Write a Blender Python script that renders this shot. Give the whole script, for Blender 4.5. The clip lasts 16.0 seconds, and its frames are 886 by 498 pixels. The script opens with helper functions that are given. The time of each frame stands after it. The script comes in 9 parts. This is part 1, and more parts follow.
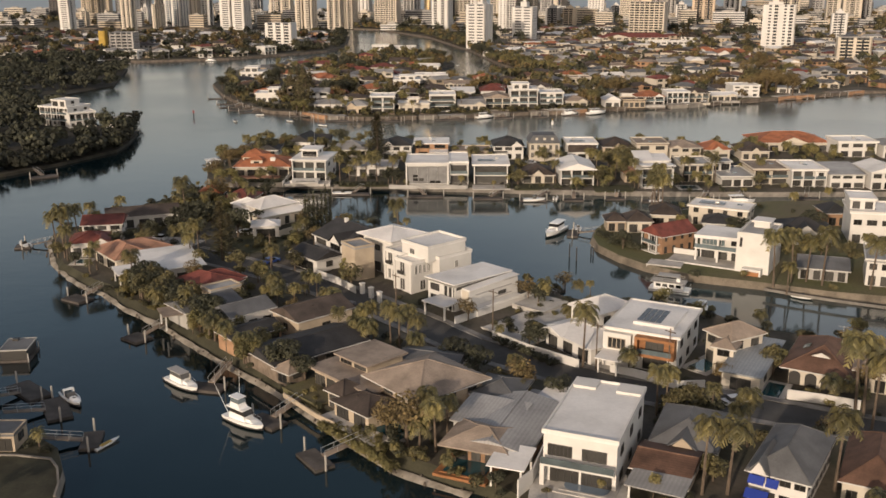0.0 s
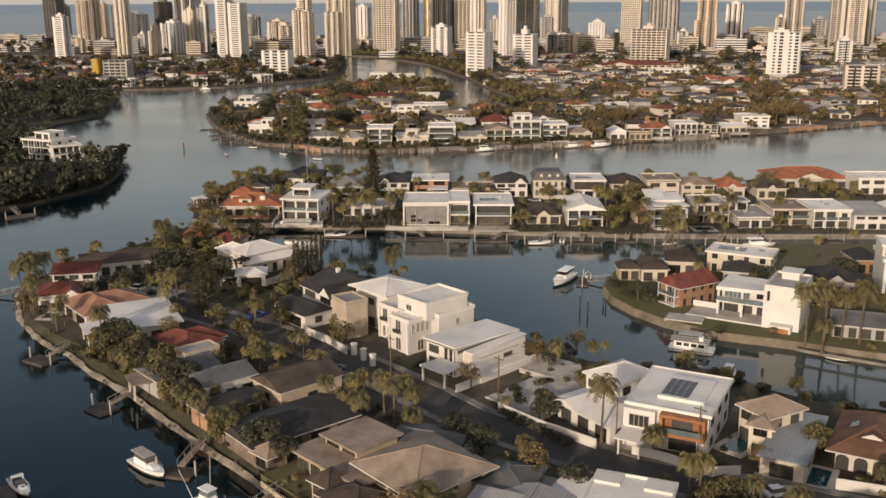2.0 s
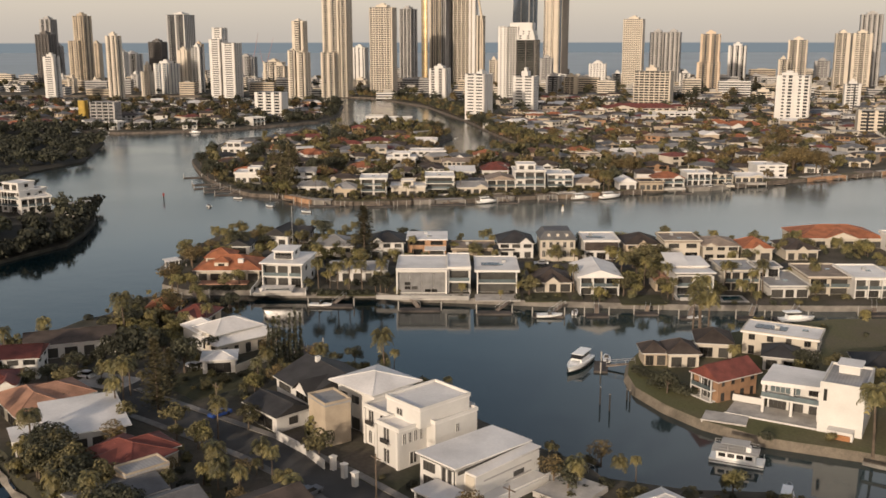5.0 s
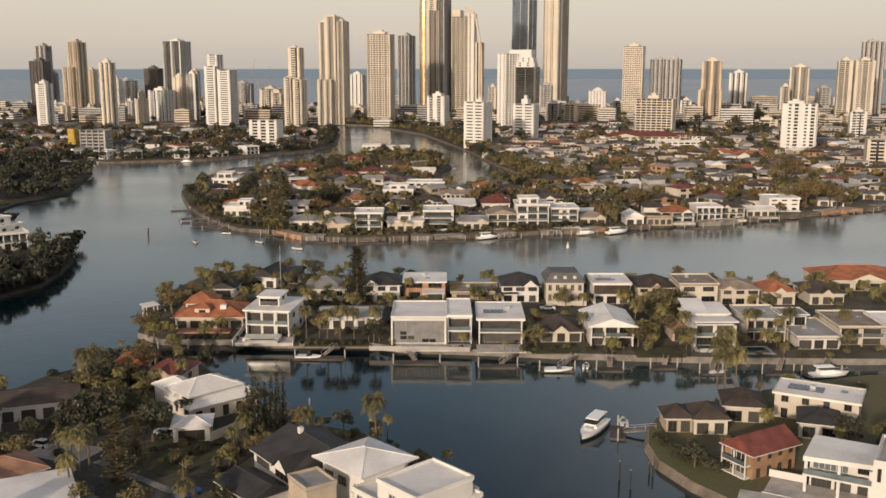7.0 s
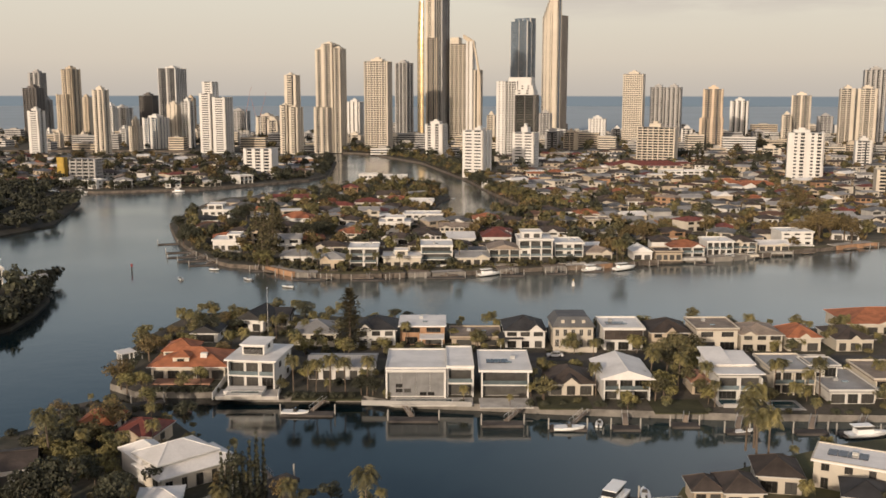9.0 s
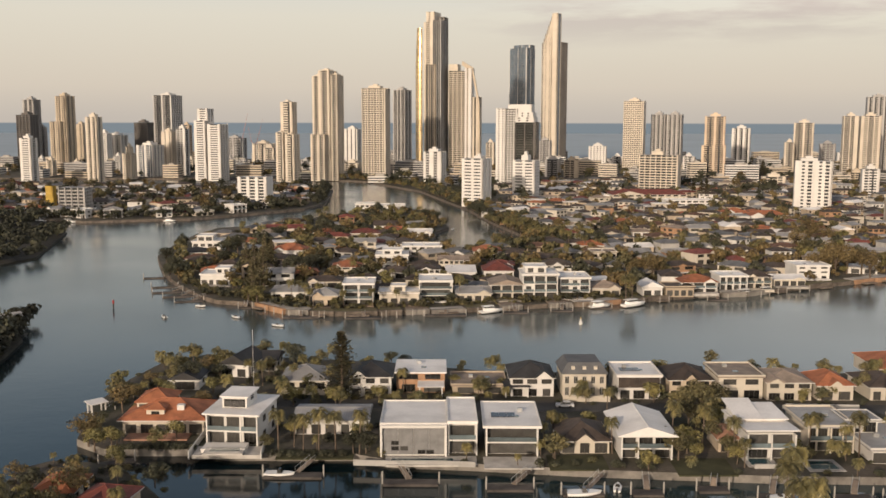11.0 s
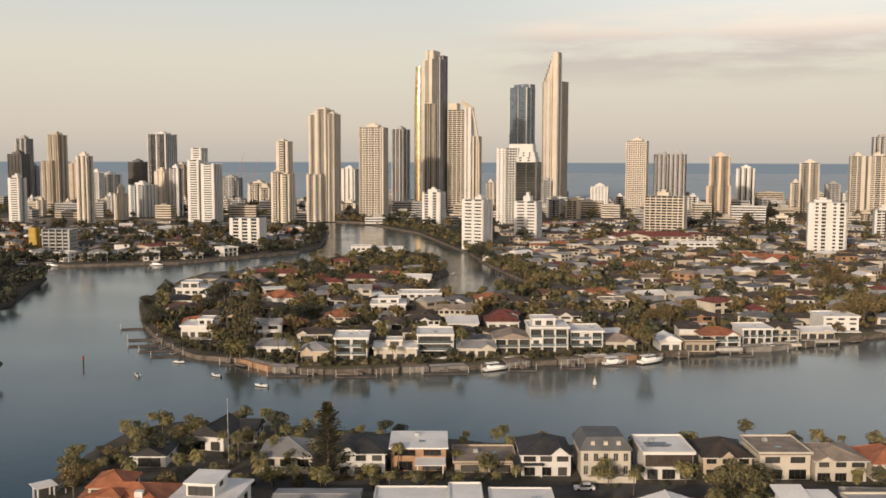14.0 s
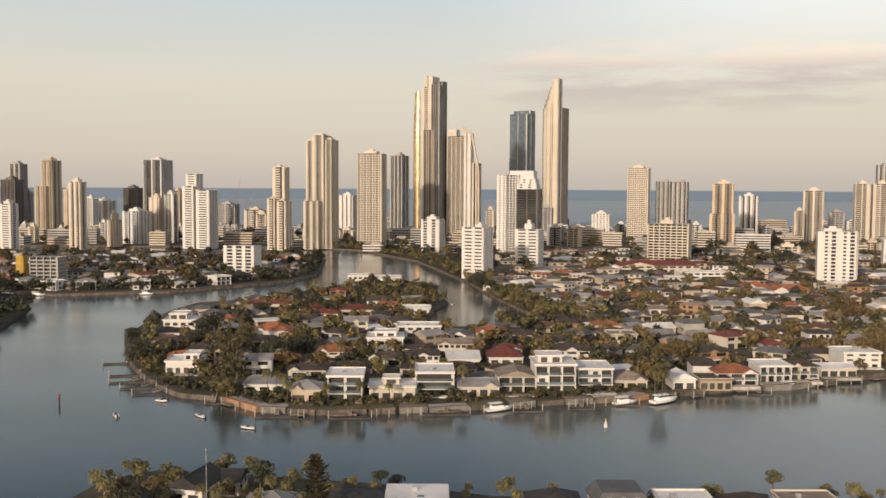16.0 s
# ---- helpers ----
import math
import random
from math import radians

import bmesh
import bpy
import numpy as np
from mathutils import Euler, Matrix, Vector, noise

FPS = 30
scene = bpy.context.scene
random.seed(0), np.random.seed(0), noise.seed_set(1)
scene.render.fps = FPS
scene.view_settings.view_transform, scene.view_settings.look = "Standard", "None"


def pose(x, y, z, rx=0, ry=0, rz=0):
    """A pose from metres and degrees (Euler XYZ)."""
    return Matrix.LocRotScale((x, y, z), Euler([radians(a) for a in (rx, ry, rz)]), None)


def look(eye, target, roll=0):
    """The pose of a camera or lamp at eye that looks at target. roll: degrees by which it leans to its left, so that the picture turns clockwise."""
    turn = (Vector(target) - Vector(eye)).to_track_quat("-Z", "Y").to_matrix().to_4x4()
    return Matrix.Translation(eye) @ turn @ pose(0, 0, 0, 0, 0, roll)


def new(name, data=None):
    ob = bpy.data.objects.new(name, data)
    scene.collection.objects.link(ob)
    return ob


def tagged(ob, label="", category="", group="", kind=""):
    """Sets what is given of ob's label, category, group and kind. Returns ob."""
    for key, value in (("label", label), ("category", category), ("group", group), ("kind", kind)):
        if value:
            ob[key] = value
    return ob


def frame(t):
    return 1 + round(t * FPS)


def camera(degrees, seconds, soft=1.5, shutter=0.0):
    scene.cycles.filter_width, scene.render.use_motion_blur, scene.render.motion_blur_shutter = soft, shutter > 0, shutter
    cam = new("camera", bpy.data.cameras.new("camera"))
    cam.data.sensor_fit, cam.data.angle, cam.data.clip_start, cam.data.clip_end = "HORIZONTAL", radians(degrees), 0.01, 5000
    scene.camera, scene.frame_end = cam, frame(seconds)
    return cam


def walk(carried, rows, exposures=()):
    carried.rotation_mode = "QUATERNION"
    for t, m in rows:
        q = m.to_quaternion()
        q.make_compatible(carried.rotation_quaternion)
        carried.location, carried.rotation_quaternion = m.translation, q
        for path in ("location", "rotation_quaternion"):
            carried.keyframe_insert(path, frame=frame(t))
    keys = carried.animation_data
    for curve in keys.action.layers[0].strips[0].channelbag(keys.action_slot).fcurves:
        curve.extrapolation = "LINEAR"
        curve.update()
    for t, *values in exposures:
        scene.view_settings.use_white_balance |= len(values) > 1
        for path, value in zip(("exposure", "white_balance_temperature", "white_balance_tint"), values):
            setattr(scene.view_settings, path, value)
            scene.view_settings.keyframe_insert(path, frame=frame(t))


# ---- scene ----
# ---- camera and flight ----
cam = camera(48.75, 16.0, soft=1.6)
ROWS = [
    (0, 0.00, -0.00, 69.06, -0.000, -15.823, 0.214),
    (0.5, -0.08, 4.77, 69.37, -0.015, -15.466, 0.218),
    (1, -0.10, 9.95, 69.48, -0.013, -15.099, 0.218),
    (1.5, -0.11, 14.99, 69.71, -0.026, -14.735, 0.211),
    (2, -0.08, 20.06, 70.02, -0.037, -14.399, 0.212),
    (2.5, -0.26, 25.26, 70.41, -0.059, -14.058, 0.210),
    (3, -0.21, 30.91, 70.53, -0.065, -13.697, 0.191),
    (3.5, -0.10, 36.50, 70.67, -0.064, -13.343, 0.149),
    (4, -0.01, 41.83, 70.82, -0.080, -12.959, 0.106),
    (6.5, -0.08, 69.05, 71.80, -0.195, -11.064, 0.007),
    (7, -0.17, 74.40, 71.98, -0.227, -10.698, 0.002),
    (7.5, -0.25, 79.47, 72.11, -0.263, -10.316, 0.005),
    (8, -0.29, 84.60, 72.24, -0.291, -9.931, -0.000),
    (8.5, -0.34, 89.78, 72.34, -0.316, -9.544, -0.034),
    (9, -0.50, 94.93, 72.53, -0.353, -9.156, -0.070),
    (11.5, -0.89, 121.04, 72.76, -0.474, -7.220, -0.105),
    (12, -0.91, 126.01, 72.91, -0.486, -6.839, -0.116),
    (12.5, -1.03, 130.98, 72.96, -0.492, -6.451, -0.138),
    (13, -1.14, 136.07, 72.97, -0.523, -6.075, -0.160),
    (13.5, -1.29, 141.34, 72.84, -0.532, -5.696, -0.154),
    (14, -1.23, 146.32, 72.95, -0.534, -5.320, -0.167),
    (14.5, -1.26, 151.27, 73.08, -0.545, -4.945, -0.195),
    (15, -1.37, 156.20, 73.14, -0.562, -4.573, -0.227),
    (15.5, -1.55, 161.26, 73.08, -0.593, -4.175, -0.268),
    (16, -1.60, 166.46, 72.90, -0.606, -3.759, -0.316),
]
walk(cam, [(t, pose(x, y, z, 90 + pitch, roll, yaw)) for t, x, y, z, yaw, pitch, roll in ROWS])

# ---- sky, sun, exposure ----
SUN_AZ, SUN_EL = 206.0, 14.0          # degrees clockwise from +y, degrees above the horizon
world = bpy.data.worlds.new("sky")
scene.world = world
world.use_nodes = True


def build_sky(tree):
    tree.nodes.clear()
    N, L = tree.nodes.new, tree.links.new
    out, bg = N("ShaderNodeOutputWorld"), N("ShaderNodeBackground")
    sky = N("ShaderNodeTexSky")
    sky.sky_type, sky.sun_disc = "NISHITA", False
    sky.sun_elevation, sky.sun_rotation = radians(SUN_EL), radians(SUN_AZ)
    sky.air_density, sky.dust_density, sky.ozone_density = 1.2, 3.0, 1.0
    co = N("ShaderNodeTexCoord")
    sep = N("ShaderNodeSeparateXYZ")
    L(co.outputs["Generated"], sep.inputs[0])
    # evening haze: cream low down, paler grey-blue above
    ramp = N("ShaderNodeValToRGB")
    L(sep.outputs["Z"], ramp.inputs[0])
    e = ramp.color_ramp.elements
    e[0].position, e[0].color = 0.0, (0.68, 0.605, 0.53, 1)
    e[1].position, e[1].color = 1.0, (0.066, 0.115, 0.20, 1)
    for p, c in ((0.03, (0.80, 0.70, 0.585, 1)), (0.10, (0.86, 0.78, 0.65, 1)), (0.20, (0.67, 0.74, 0.76, 1)), (0.30, (0.35, 0.47, 0.575, 1)), (0.45, (0.155, 0.235, 0.33, 1)), (0.65, (0.068, 0.11, 0.172, 1))):
        k = e.new(p)
        k.color = c
    scaled = N("ShaderNodeMix")
    scaled.data_type, scaled.blend_type = "RGBA", "MULTIPLY"
    scaled.inputs[0].default_value = 1.0
    L(sky.outputs[0], scaled.inputs["A"])
    scaled.inputs["B"].default_value = (0.09, 0.095, 0.11, 1)
    mix = N("ShaderNodeMix")
    mix.data_type = "RGBA"
    mix.inputs[0].default_value = 0.80
    L(scaled.outputs["Result"], mix.inputs["A"])
    L(ramp.outputs[0], mix.inputs["B"])
    # a bank of cloud over the sea to the south-east
    flat = N("ShaderNodeMapping")
    flat.inputs["Scale"].default_value = (3.4, 3.4, 24.0)
    L(co.outputs["Generated"], flat.inputs[0])
    tex = N("ShaderNodeTexNoise")
    tex.inputs["Scale"].default_value, tex.inputs["Detail"].default_value = 1.6, 9.0
    tex.inputs["Roughness"].default_value = 0.58
    L(flat.outputs[0], tex.inputs[0])
    band = N("ShaderNodeValToRGB")
    b = band.color_ramp.elements
    b[0].position, b[0].color = 0.066, (0, 0, 0, 1)
    b[1].position, b[1].color = 0.150, (0, 0, 0, 1)
    for p, v in ((0.084, 0.55), (0.104, 1.0), (0.128, 1.0)):
        k = b.new(p)
        k.color = (v, v, v, 1)
    L(sep.outputs["Z"], band.inputs[0])
    side = N("ShaderNodeMapRange")
    side.inputs["From Min"].default_value, side.inputs["From Max"].default_value = 0.0, 0.13
    L(sep.outputs["X"], side.inputs[0])
    thick = N("ShaderNodeMapRange")
    thick.inputs["From Min"].default_value, thick.inputs["From Max"].default_value = 0.40, 0.55
    L(tex.outputs[0], thick.inputs[0])
    m1, m2 = N("ShaderNodeMath"), N("ShaderNodeMath")
    m1.operation = m2.operation = "MULTIPLY"
    L(band.outputs[0], m1.inputs[0]), L(side.outputs[0], m1.inputs[1])
    L(m1.outputs[0], m2.inputs[0]), L(thick.outputs[0], m2.inputs[1])
    shade = N("ShaderNodeValToRGB")
    s = shade.color_ramp.elements
    s[0].position, s[0].color = 0.082, (0.58, 0.51, 0.455, 1)
    s[1].position, s[1].color = 0.128, (0.86, 0.735, 0.615, 1)
    k = s.new(0.112)
    k.color = (0.62, 0.54, 0.485, 1)
    L(sep.outputs["Z"], shade.inputs[0])
    cloudy = N("ShaderNodeMix")
    cloudy.data_type = "RGBA"
    L(m2.outputs[0], cloudy.inputs[0])
    L(mix.outputs["Result"], cloudy.inputs["A"]), L(shade.outputs[0], cloudy.inputs["B"])
    # the glow of the low sun, behind the camera
    aim = N("ShaderNodeVectorMath")
    aim.operation = "DOT_PRODUCT"
    s_az, s_el = radians(SUN_AZ), radians(SUN_EL)
    aim.inputs[1].default_value = (math.sin(s_az) * math.cos(s_el), math.cos(s_az) * math.cos(s_el), math.sin(s_el))
    L(co.outputs["Generated"], aim.inputs[0])
    near_sun, power, glow = N("ShaderNodeMath"), N("ShaderNodeMath"), N("ShaderNodeMix")
    near_sun.operation, near_sun.inputs[1].default_value = "MAXIMUM", 0.0
    power.operation, power.inputs[1].default_value = "POWER", 3.0
    L(aim.outputs["Value"], near_sun.inputs[0]), L(near_sun.outputs[0], power.inputs[0])
    glow.data_type, glow.blend_type = "RGBA", "ADD"
    L(power.outputs[0], glow.inputs[0])
    L(cloudy.outputs["Result"], glow.inputs["A"])
    glow.inputs["B"].default_value = (1.05, 0.72, 0.45, 1)
    # the eastern sky, opposite the sun, takes a pale warm light
    east, high, both, lift = N("ShaderNodeMapRange"), N("ShaderNodeValToRGB"), N("ShaderNodeMath"), N("ShaderNodeMix")
    east.inputs["From Min"].default_value, east.inputs["From Max"].default_value = -0.05, 0.42
    east.interpolation_type = "SMOOTHSTEP"
    L(sep.outputs["X"], east.inputs[0])
    h = high.color_ramp.elements
    h[0].position, h[0].color = 0.09, (0, 0, 0, 1)
    h[1].position, h[1].color = 0.85, (0, 0, 0, 1)
    for p, v in ((0.20, 0.65), (0.40, 1.0)):
        k = h.new(p)
        k.color = (v, v, v, 1)
    L(sep.outputs["Z"], high.inputs[0])
    both.operation = "MULTIPLY"
    L(east.outputs[0], both.inputs[0]), L(high.outputs[0], both.inputs[1])
    lift.data_type, lift.blend_type = "RGBA", "ADD"
    L(both.outputs[0], lift.inputs[0])
    L(glow.outputs["Result"], lift.inputs["A"])
    lift.inputs["B"].default_value = (0.56, 0.47, 0.39, 1)
    # the open sea beyond the water sheet, up to the horizon
    sea = N("ShaderNodeMapRange")
    sea.inputs["From Min"].default_value, sea.inputs["From Max"].default_value = -0.0038, -0.0052
    L(sep.outputs["Z"], sea.inputs[0])
    last = N("ShaderNodeMix")
    last.data_type = "RGBA"
    L(sea.outputs[0], last.inputs[0])
    L(lift.outputs["Result"], last.inputs["A"])
    last.inputs["B"].default_value = (0.215, 0.25, 0.275, 1)
    L(last.outputs["Result"], bg.inputs[0])
    bg.inputs[1].default_value = 1.0
    L(bg.outputs[0], out.inputs[0])


build_sky(world.node_tree)
sun = new("sun", bpy.data.lights.new("sun", "SUN"))
sun.data.energy, sun.data.angle, sun.data.color = 3.8, radians(2.0), (1.0, 0.80, 0.61)
a, el = radians(SUN_AZ), radians(SUN_EL)
sun.matrix_world = look((0, 0, 300), (-300 * math.sin(a) * math.cos(el), -300 * math.cos(a) * math.cos(el), 300 - 300 * math.sin(el)))
scene.view_settings.exposure = 0.0


# ---- materials ----
def mat(name, col, rough=0.7, var=0.18, s1=0.25, s2=3.0, rnd=0.0, metal=0.0, bump=0.0, spec=0.4, island=0.0, stretch=None, col2=None, ribs=None):
    """A surface with stains at a large scale s1, grain at s2, and a tone that differs from piece to piece."""
    m = bpy.data.materials.new(name)
    m.use_nodes = True
    t = m.node_tree
    N, L = t.nodes.new, t.links.new
    p = t.nodes["Principled BSDF"]
    p.inputs["Roughness"].default_value, p.inputs["Metallic"].default_value = rough, metal
    p.inputs["Specular IOR Level"].default_value = spec
    co = N("ShaderNodeTexCoord")
    src = co.outputs["Object"]
    if stretch:
        mp = N("ShaderNodeMapping")
        mp.inputs["Scale"].default_value = stretch
        L(src, mp.inputs[0])
        src = mp.outputs[0]
    big, fine = N("ShaderNodeTexNoise"), N("ShaderNodeTexNoise")
    big.inputs["Scale"].default_value, big.inputs["Detail"].default_value = s1, 5.0
    fine.inputs["Scale"].default_value, fine.inputs["Detail"].default_value = s2, 3.0
    L(src, big.inputs[0]), L(src, fine.inputs[0])
    mix = N("ShaderNodeMix")
    mix.data_type = "RGBA"
    c2 = col2 or tuple(c * (1 - 1.6 * var) for c in col)
    mix.inputs["A"].default_value, mix.inputs["B"].default_value = (*c2, 1), (*(min(1, c * (1 + 0.5 * var)) for c in col), 1)
    r = N("ShaderNodeMapRange")
    r.inputs["From Min"].default_value, r.inputs["From Max"].default_value = 0.3, 0.62
    L(big.outputs[0], r.inputs[0]), L(r.outputs[0], mix.inputs[0])
    hsv = N("ShaderNodeHueSaturation")
    g = N("ShaderNodeMapRange")
    g.inputs["To Min"].default_value, g.inputs["To Max"].default_value = 1 - var, 1 + var
    L(fine.outputs[0], g.inputs[0])
    val = g.outputs[0]
    for amount, kind, socket in ((rnd, "ShaderNodeObjectInfo", "Random"), (island, "ShaderNodeNewGeometry", "Random Per Island")):
        if amount:
            info, k, mu = N(kind), N("ShaderNodeMapRange"), N("ShaderNodeMath")
            k.inputs["To Min"].default_value, k.inputs["To Max"].default_value = 1 - amount, 1 + amount
            mu.operation = "MULTIPLY"
            L(info.outputs[socket], k.inputs[0]), L(k.outputs[0], mu.inputs[0]), L(val, mu.inputs[1])
            val = mu.outputs[0]
    if ribs:                          # tile courses or sheet seams: direction, scale, depth of tone
        wave, k, mu = N("ShaderNodeTexWave"), N("ShaderNodeMapRange"), N("ShaderNodeMath")
        wave.bands_direction = ribs[0]
        wave.inputs["Scale"].default_value, wave.inputs["Distortion"].default_value = ribs[1], 0.4
        k.inputs["To Min"].default_value, k.inputs["To Max"].default_value = 1 - ribs[2], 1 + ribs[2] * 0.4
        mu.operation = "MULTIPLY"
        L(co.outputs["Object"], wave.inputs[0]), L(wave.outputs["Fac"], k.inputs[0])
        L(k.outputs[0], mu.inputs[0]), L(val, mu.inputs[1])
        val = mu.outputs[0]
    L(val, hsv.inputs["Value"]), L(mix.outputs["Result"], hsv.inputs["Color"])
    L(hsv.outputs[0], p.inputs["Base Color"])
    if bump:
        bp = N("ShaderNodeBump")
        bp.inputs["Strength"].default_value, bp.inputs["Distance"].default_value = 0.6, bump
        L(fine.outputs[0], bp.inputs["Height"]), L(bp.outputs[0], p.inputs["Normal"])
    return m


def glass_mat(name, col, rough=0.08, metal=0.0, rnd=0.3):
    m = mat(name, col, rough, 0.25, 0.15, 0.6, rnd=rnd, metal=metal, spec=0.6)
    return m


def water_mat():
    m = bpy.data.materials.new("water")
    m.use_nodes = True
    t = m.node_tree
    N, L = t.nodes.new, t.links.new
    p = t.nodes["Principled BSDF"]
    p.inputs["IOR"].default_value, p.inputs["Roughness"].default_value = 1.42, 0.05
    co = N("ShaderNodeTexCoord")
    wide = N("ShaderNodeTexNoise")
    wide.inputs["Scale"].default_value, wide.inputs["Detail"].default_value = 0.012, 4.0
    L(co.outputs["Object"], wide.inputs[0])
    mix = N("ShaderNodeMix")
    mix.data_type = "RGBA"
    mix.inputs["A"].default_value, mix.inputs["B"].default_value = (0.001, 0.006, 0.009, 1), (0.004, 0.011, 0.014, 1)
    L(wide.outputs[0], mix.inputs[0])
    r = N("ShaderNodeMapRange")
    r.inputs["From Min"].default_value, r.inputs["From Max"].default_value = 0.35, 0.7
    r.inputs["To Min"].default_value, r.inputs["To Max"].default_value = 0.05, 0.12
    L(wide.outputs[0], r.inputs[0])
    # ruffled by the breeze towards the river, calm in the lee of the canals
    sep, add, breeze = N("ShaderNodeSeparateXYZ"), N("ShaderNodeMath"), N("ShaderNodeMapRange")
    L(co.outputs["Object"], sep.inputs[0])
    add.operation, add.inputs[1].default_value = "MULTIPLY_ADD", -140.0
    L(wide.outputs[0], add.inputs[0]), L(sep.outputs["X"], add.inputs[2])
    breeze.inputs["From Min"].default_value, breeze.inputs["From Max"].default_value = -120.0, 40.0
    breeze.inputs["To Min"].default_value, breeze.inputs["To Max"].default_value = 0.30, 0.08
    L(add.outputs[0], breeze.inputs[0])
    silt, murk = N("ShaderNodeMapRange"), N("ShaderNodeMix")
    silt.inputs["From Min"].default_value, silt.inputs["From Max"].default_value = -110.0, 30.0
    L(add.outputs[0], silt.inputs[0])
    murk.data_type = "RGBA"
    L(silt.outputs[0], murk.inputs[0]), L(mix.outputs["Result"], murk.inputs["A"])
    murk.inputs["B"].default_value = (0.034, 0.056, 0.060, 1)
    # paler base colour over the open river stands in for brighter sky reflection
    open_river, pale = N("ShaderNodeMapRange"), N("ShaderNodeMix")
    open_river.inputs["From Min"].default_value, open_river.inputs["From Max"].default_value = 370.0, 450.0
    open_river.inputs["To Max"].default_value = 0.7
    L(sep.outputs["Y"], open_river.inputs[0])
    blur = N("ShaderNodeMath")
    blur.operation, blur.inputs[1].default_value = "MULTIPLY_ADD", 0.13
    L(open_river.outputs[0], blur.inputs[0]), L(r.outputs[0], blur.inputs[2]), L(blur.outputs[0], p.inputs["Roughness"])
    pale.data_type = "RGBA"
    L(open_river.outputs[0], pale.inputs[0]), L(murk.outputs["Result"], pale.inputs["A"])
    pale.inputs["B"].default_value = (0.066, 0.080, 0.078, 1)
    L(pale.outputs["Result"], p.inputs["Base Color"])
    prev = None
    for scale, dist in ((0.09, 0.12), (0.5, 0.05), (2.2, 0.012)):
        n, b = N("ShaderNodeTexNoise"), N("ShaderNodeBump")
        n.inputs["Scale"].default_value, n.inputs["Detail"].default_value = scale, 2.0
        b.inputs["Distance"].default_value = dist
        L(breeze.outputs[0], b.inputs["Strength"])
        L(co.outputs["Object"], n.inputs[0]), L(n.outputs[0], b.inputs["Height"])
        if prev:
            L(prev, b.inputs["Normal"])
        prev = b.outputs[0]
    L(prev, p.inputs["Normal"])
    return m


WATER = water_mat()
# matt, pale base colour carries the sky's reflection on the far sea
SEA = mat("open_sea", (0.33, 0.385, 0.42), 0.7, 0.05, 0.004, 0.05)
GRASS = mat("grass", (0.085, 0.085, 0.035), 0.95, 0.4, 0.06, 2.0, col2=(0.12, 0.10, 0.065))
SOIL = mat("suburban_ground", (0.080, 0.068, 0.054), 0.95, 0.45, 0.09, 1.2, col2=(0.036, 0.039, 0.022))
SAND = mat("sand", (0.30, 0.27, 0.225), 0.95, 0.3, 0.4, 3.0, col2=(0.15, 0.132, 0.105))
PATH = mat("footpath_concrete", (0.21, 0.20, 0.185), 0.9, 0.3, 0.25, 3.0)
ROCK = mat("seawall_rock", (0.12, 0.10, 0.082), 0.9, 0.4, 0.4, 2.5, bump=0.1)
CONC = mat("concrete", (0.36, 0.34, 0.31), 0.85, 0.2, 0.3, 4.0)
PAVE = mat("paving", (0.44, 0.42, 0.39), 0.85, 0.2, 0.3, 3.0)
ASPH = mat("asphalt", (0.066, 0.064, 0.061), 0.9, 0.25, 0.15, 5.0)
WHITE = mat("white_render", (0.60, 0.585, 0.555), 0.75, 0.06, 0.25, 3.0, rnd=0.05)
CREAM = mat("cream_render", (0.51, 0.465, 0.39), 0.75, 0.08, 0.25, 3.0, rnd=0.08)
GREYW = mat("grey_render", (0.38, 0.37, 0.35), 0.75, 0.1, 0.25, 3.0, rnd=0.1)
BRICK = mat("brick_wall", (0.33, 0.20, 0.12), 0.85, 0.2, 0.4, 6.0, rnd=0.15)
BEIGE = mat("beige_wall", (0.42, 0.35, 0.265), 0.8, 0.12, 0.3, 4.0, rnd=0.12)
TIMBER = mat("timber", (0.30, 0.135, 0.055), 0.6, 0.3, 0.5, 3.0, rnd=0.15, stretch=(1, 1, 8))
DECK = mat("weathered_timber", (0.20, 0.16, 0.125), 0.85, 0.3, 0.4, 3.0, rnd=0.15)
WETDECK = mat("dark_pontoon", (0.075, 0.065, 0.058), 0.8, 0.3, 0.4, 3.0, rnd=0.2)
R_WHITE = mat("white_metal_roof", (0.70, 0.68, 0.655), 0.55, 0.12, 0.15, 2.0, rnd=0.06)
R_GREY = mat("grey_metal_roof", (0.285, 0.28, 0.275), 0.6, 0.18, 0.2, 2.0, rnd=0.2, ribs=("X", 0.55, 0.10))
R_SLATE = mat("slate_grey_roof", (0.125, 0.127, 0.132), 0.7, 0.2, 0.25, 3.0, rnd=0.15, bump=0.05, ribs=("Z", 3.0, 0.10))
R_DARK = mat("charcoal_tile_roof", (0.036, 0.035, 0.036), 0.75, 0.25, 0.3, 3.0, rnd=0.2, bump=0.05, ribs=("Z", 3.0, 0.12))
R_RUST = mat("rust_tile_roof", (0.125, 0.070, 0.048), 0.8, 0.3, 0.3, 3.0, rnd=0.15, bump=0.05, ribs=("Z", 3.0, 0.12))
R_BLUE = mat("blue_grey_metal_roof", (0.23, 0.25, 0.27), 0.5, 0.18, 0.2, 2.0, rnd=0.1, ribs=("X", 0.55, 0.10))
R_BROWN = mat("brown_tile_roof", (0.070, 0.054, 0.045), 0.8, 0.3, 0.3, 3.0, rnd=0.25, bump=0.05, ribs=("Z", 3.0, 0.12))
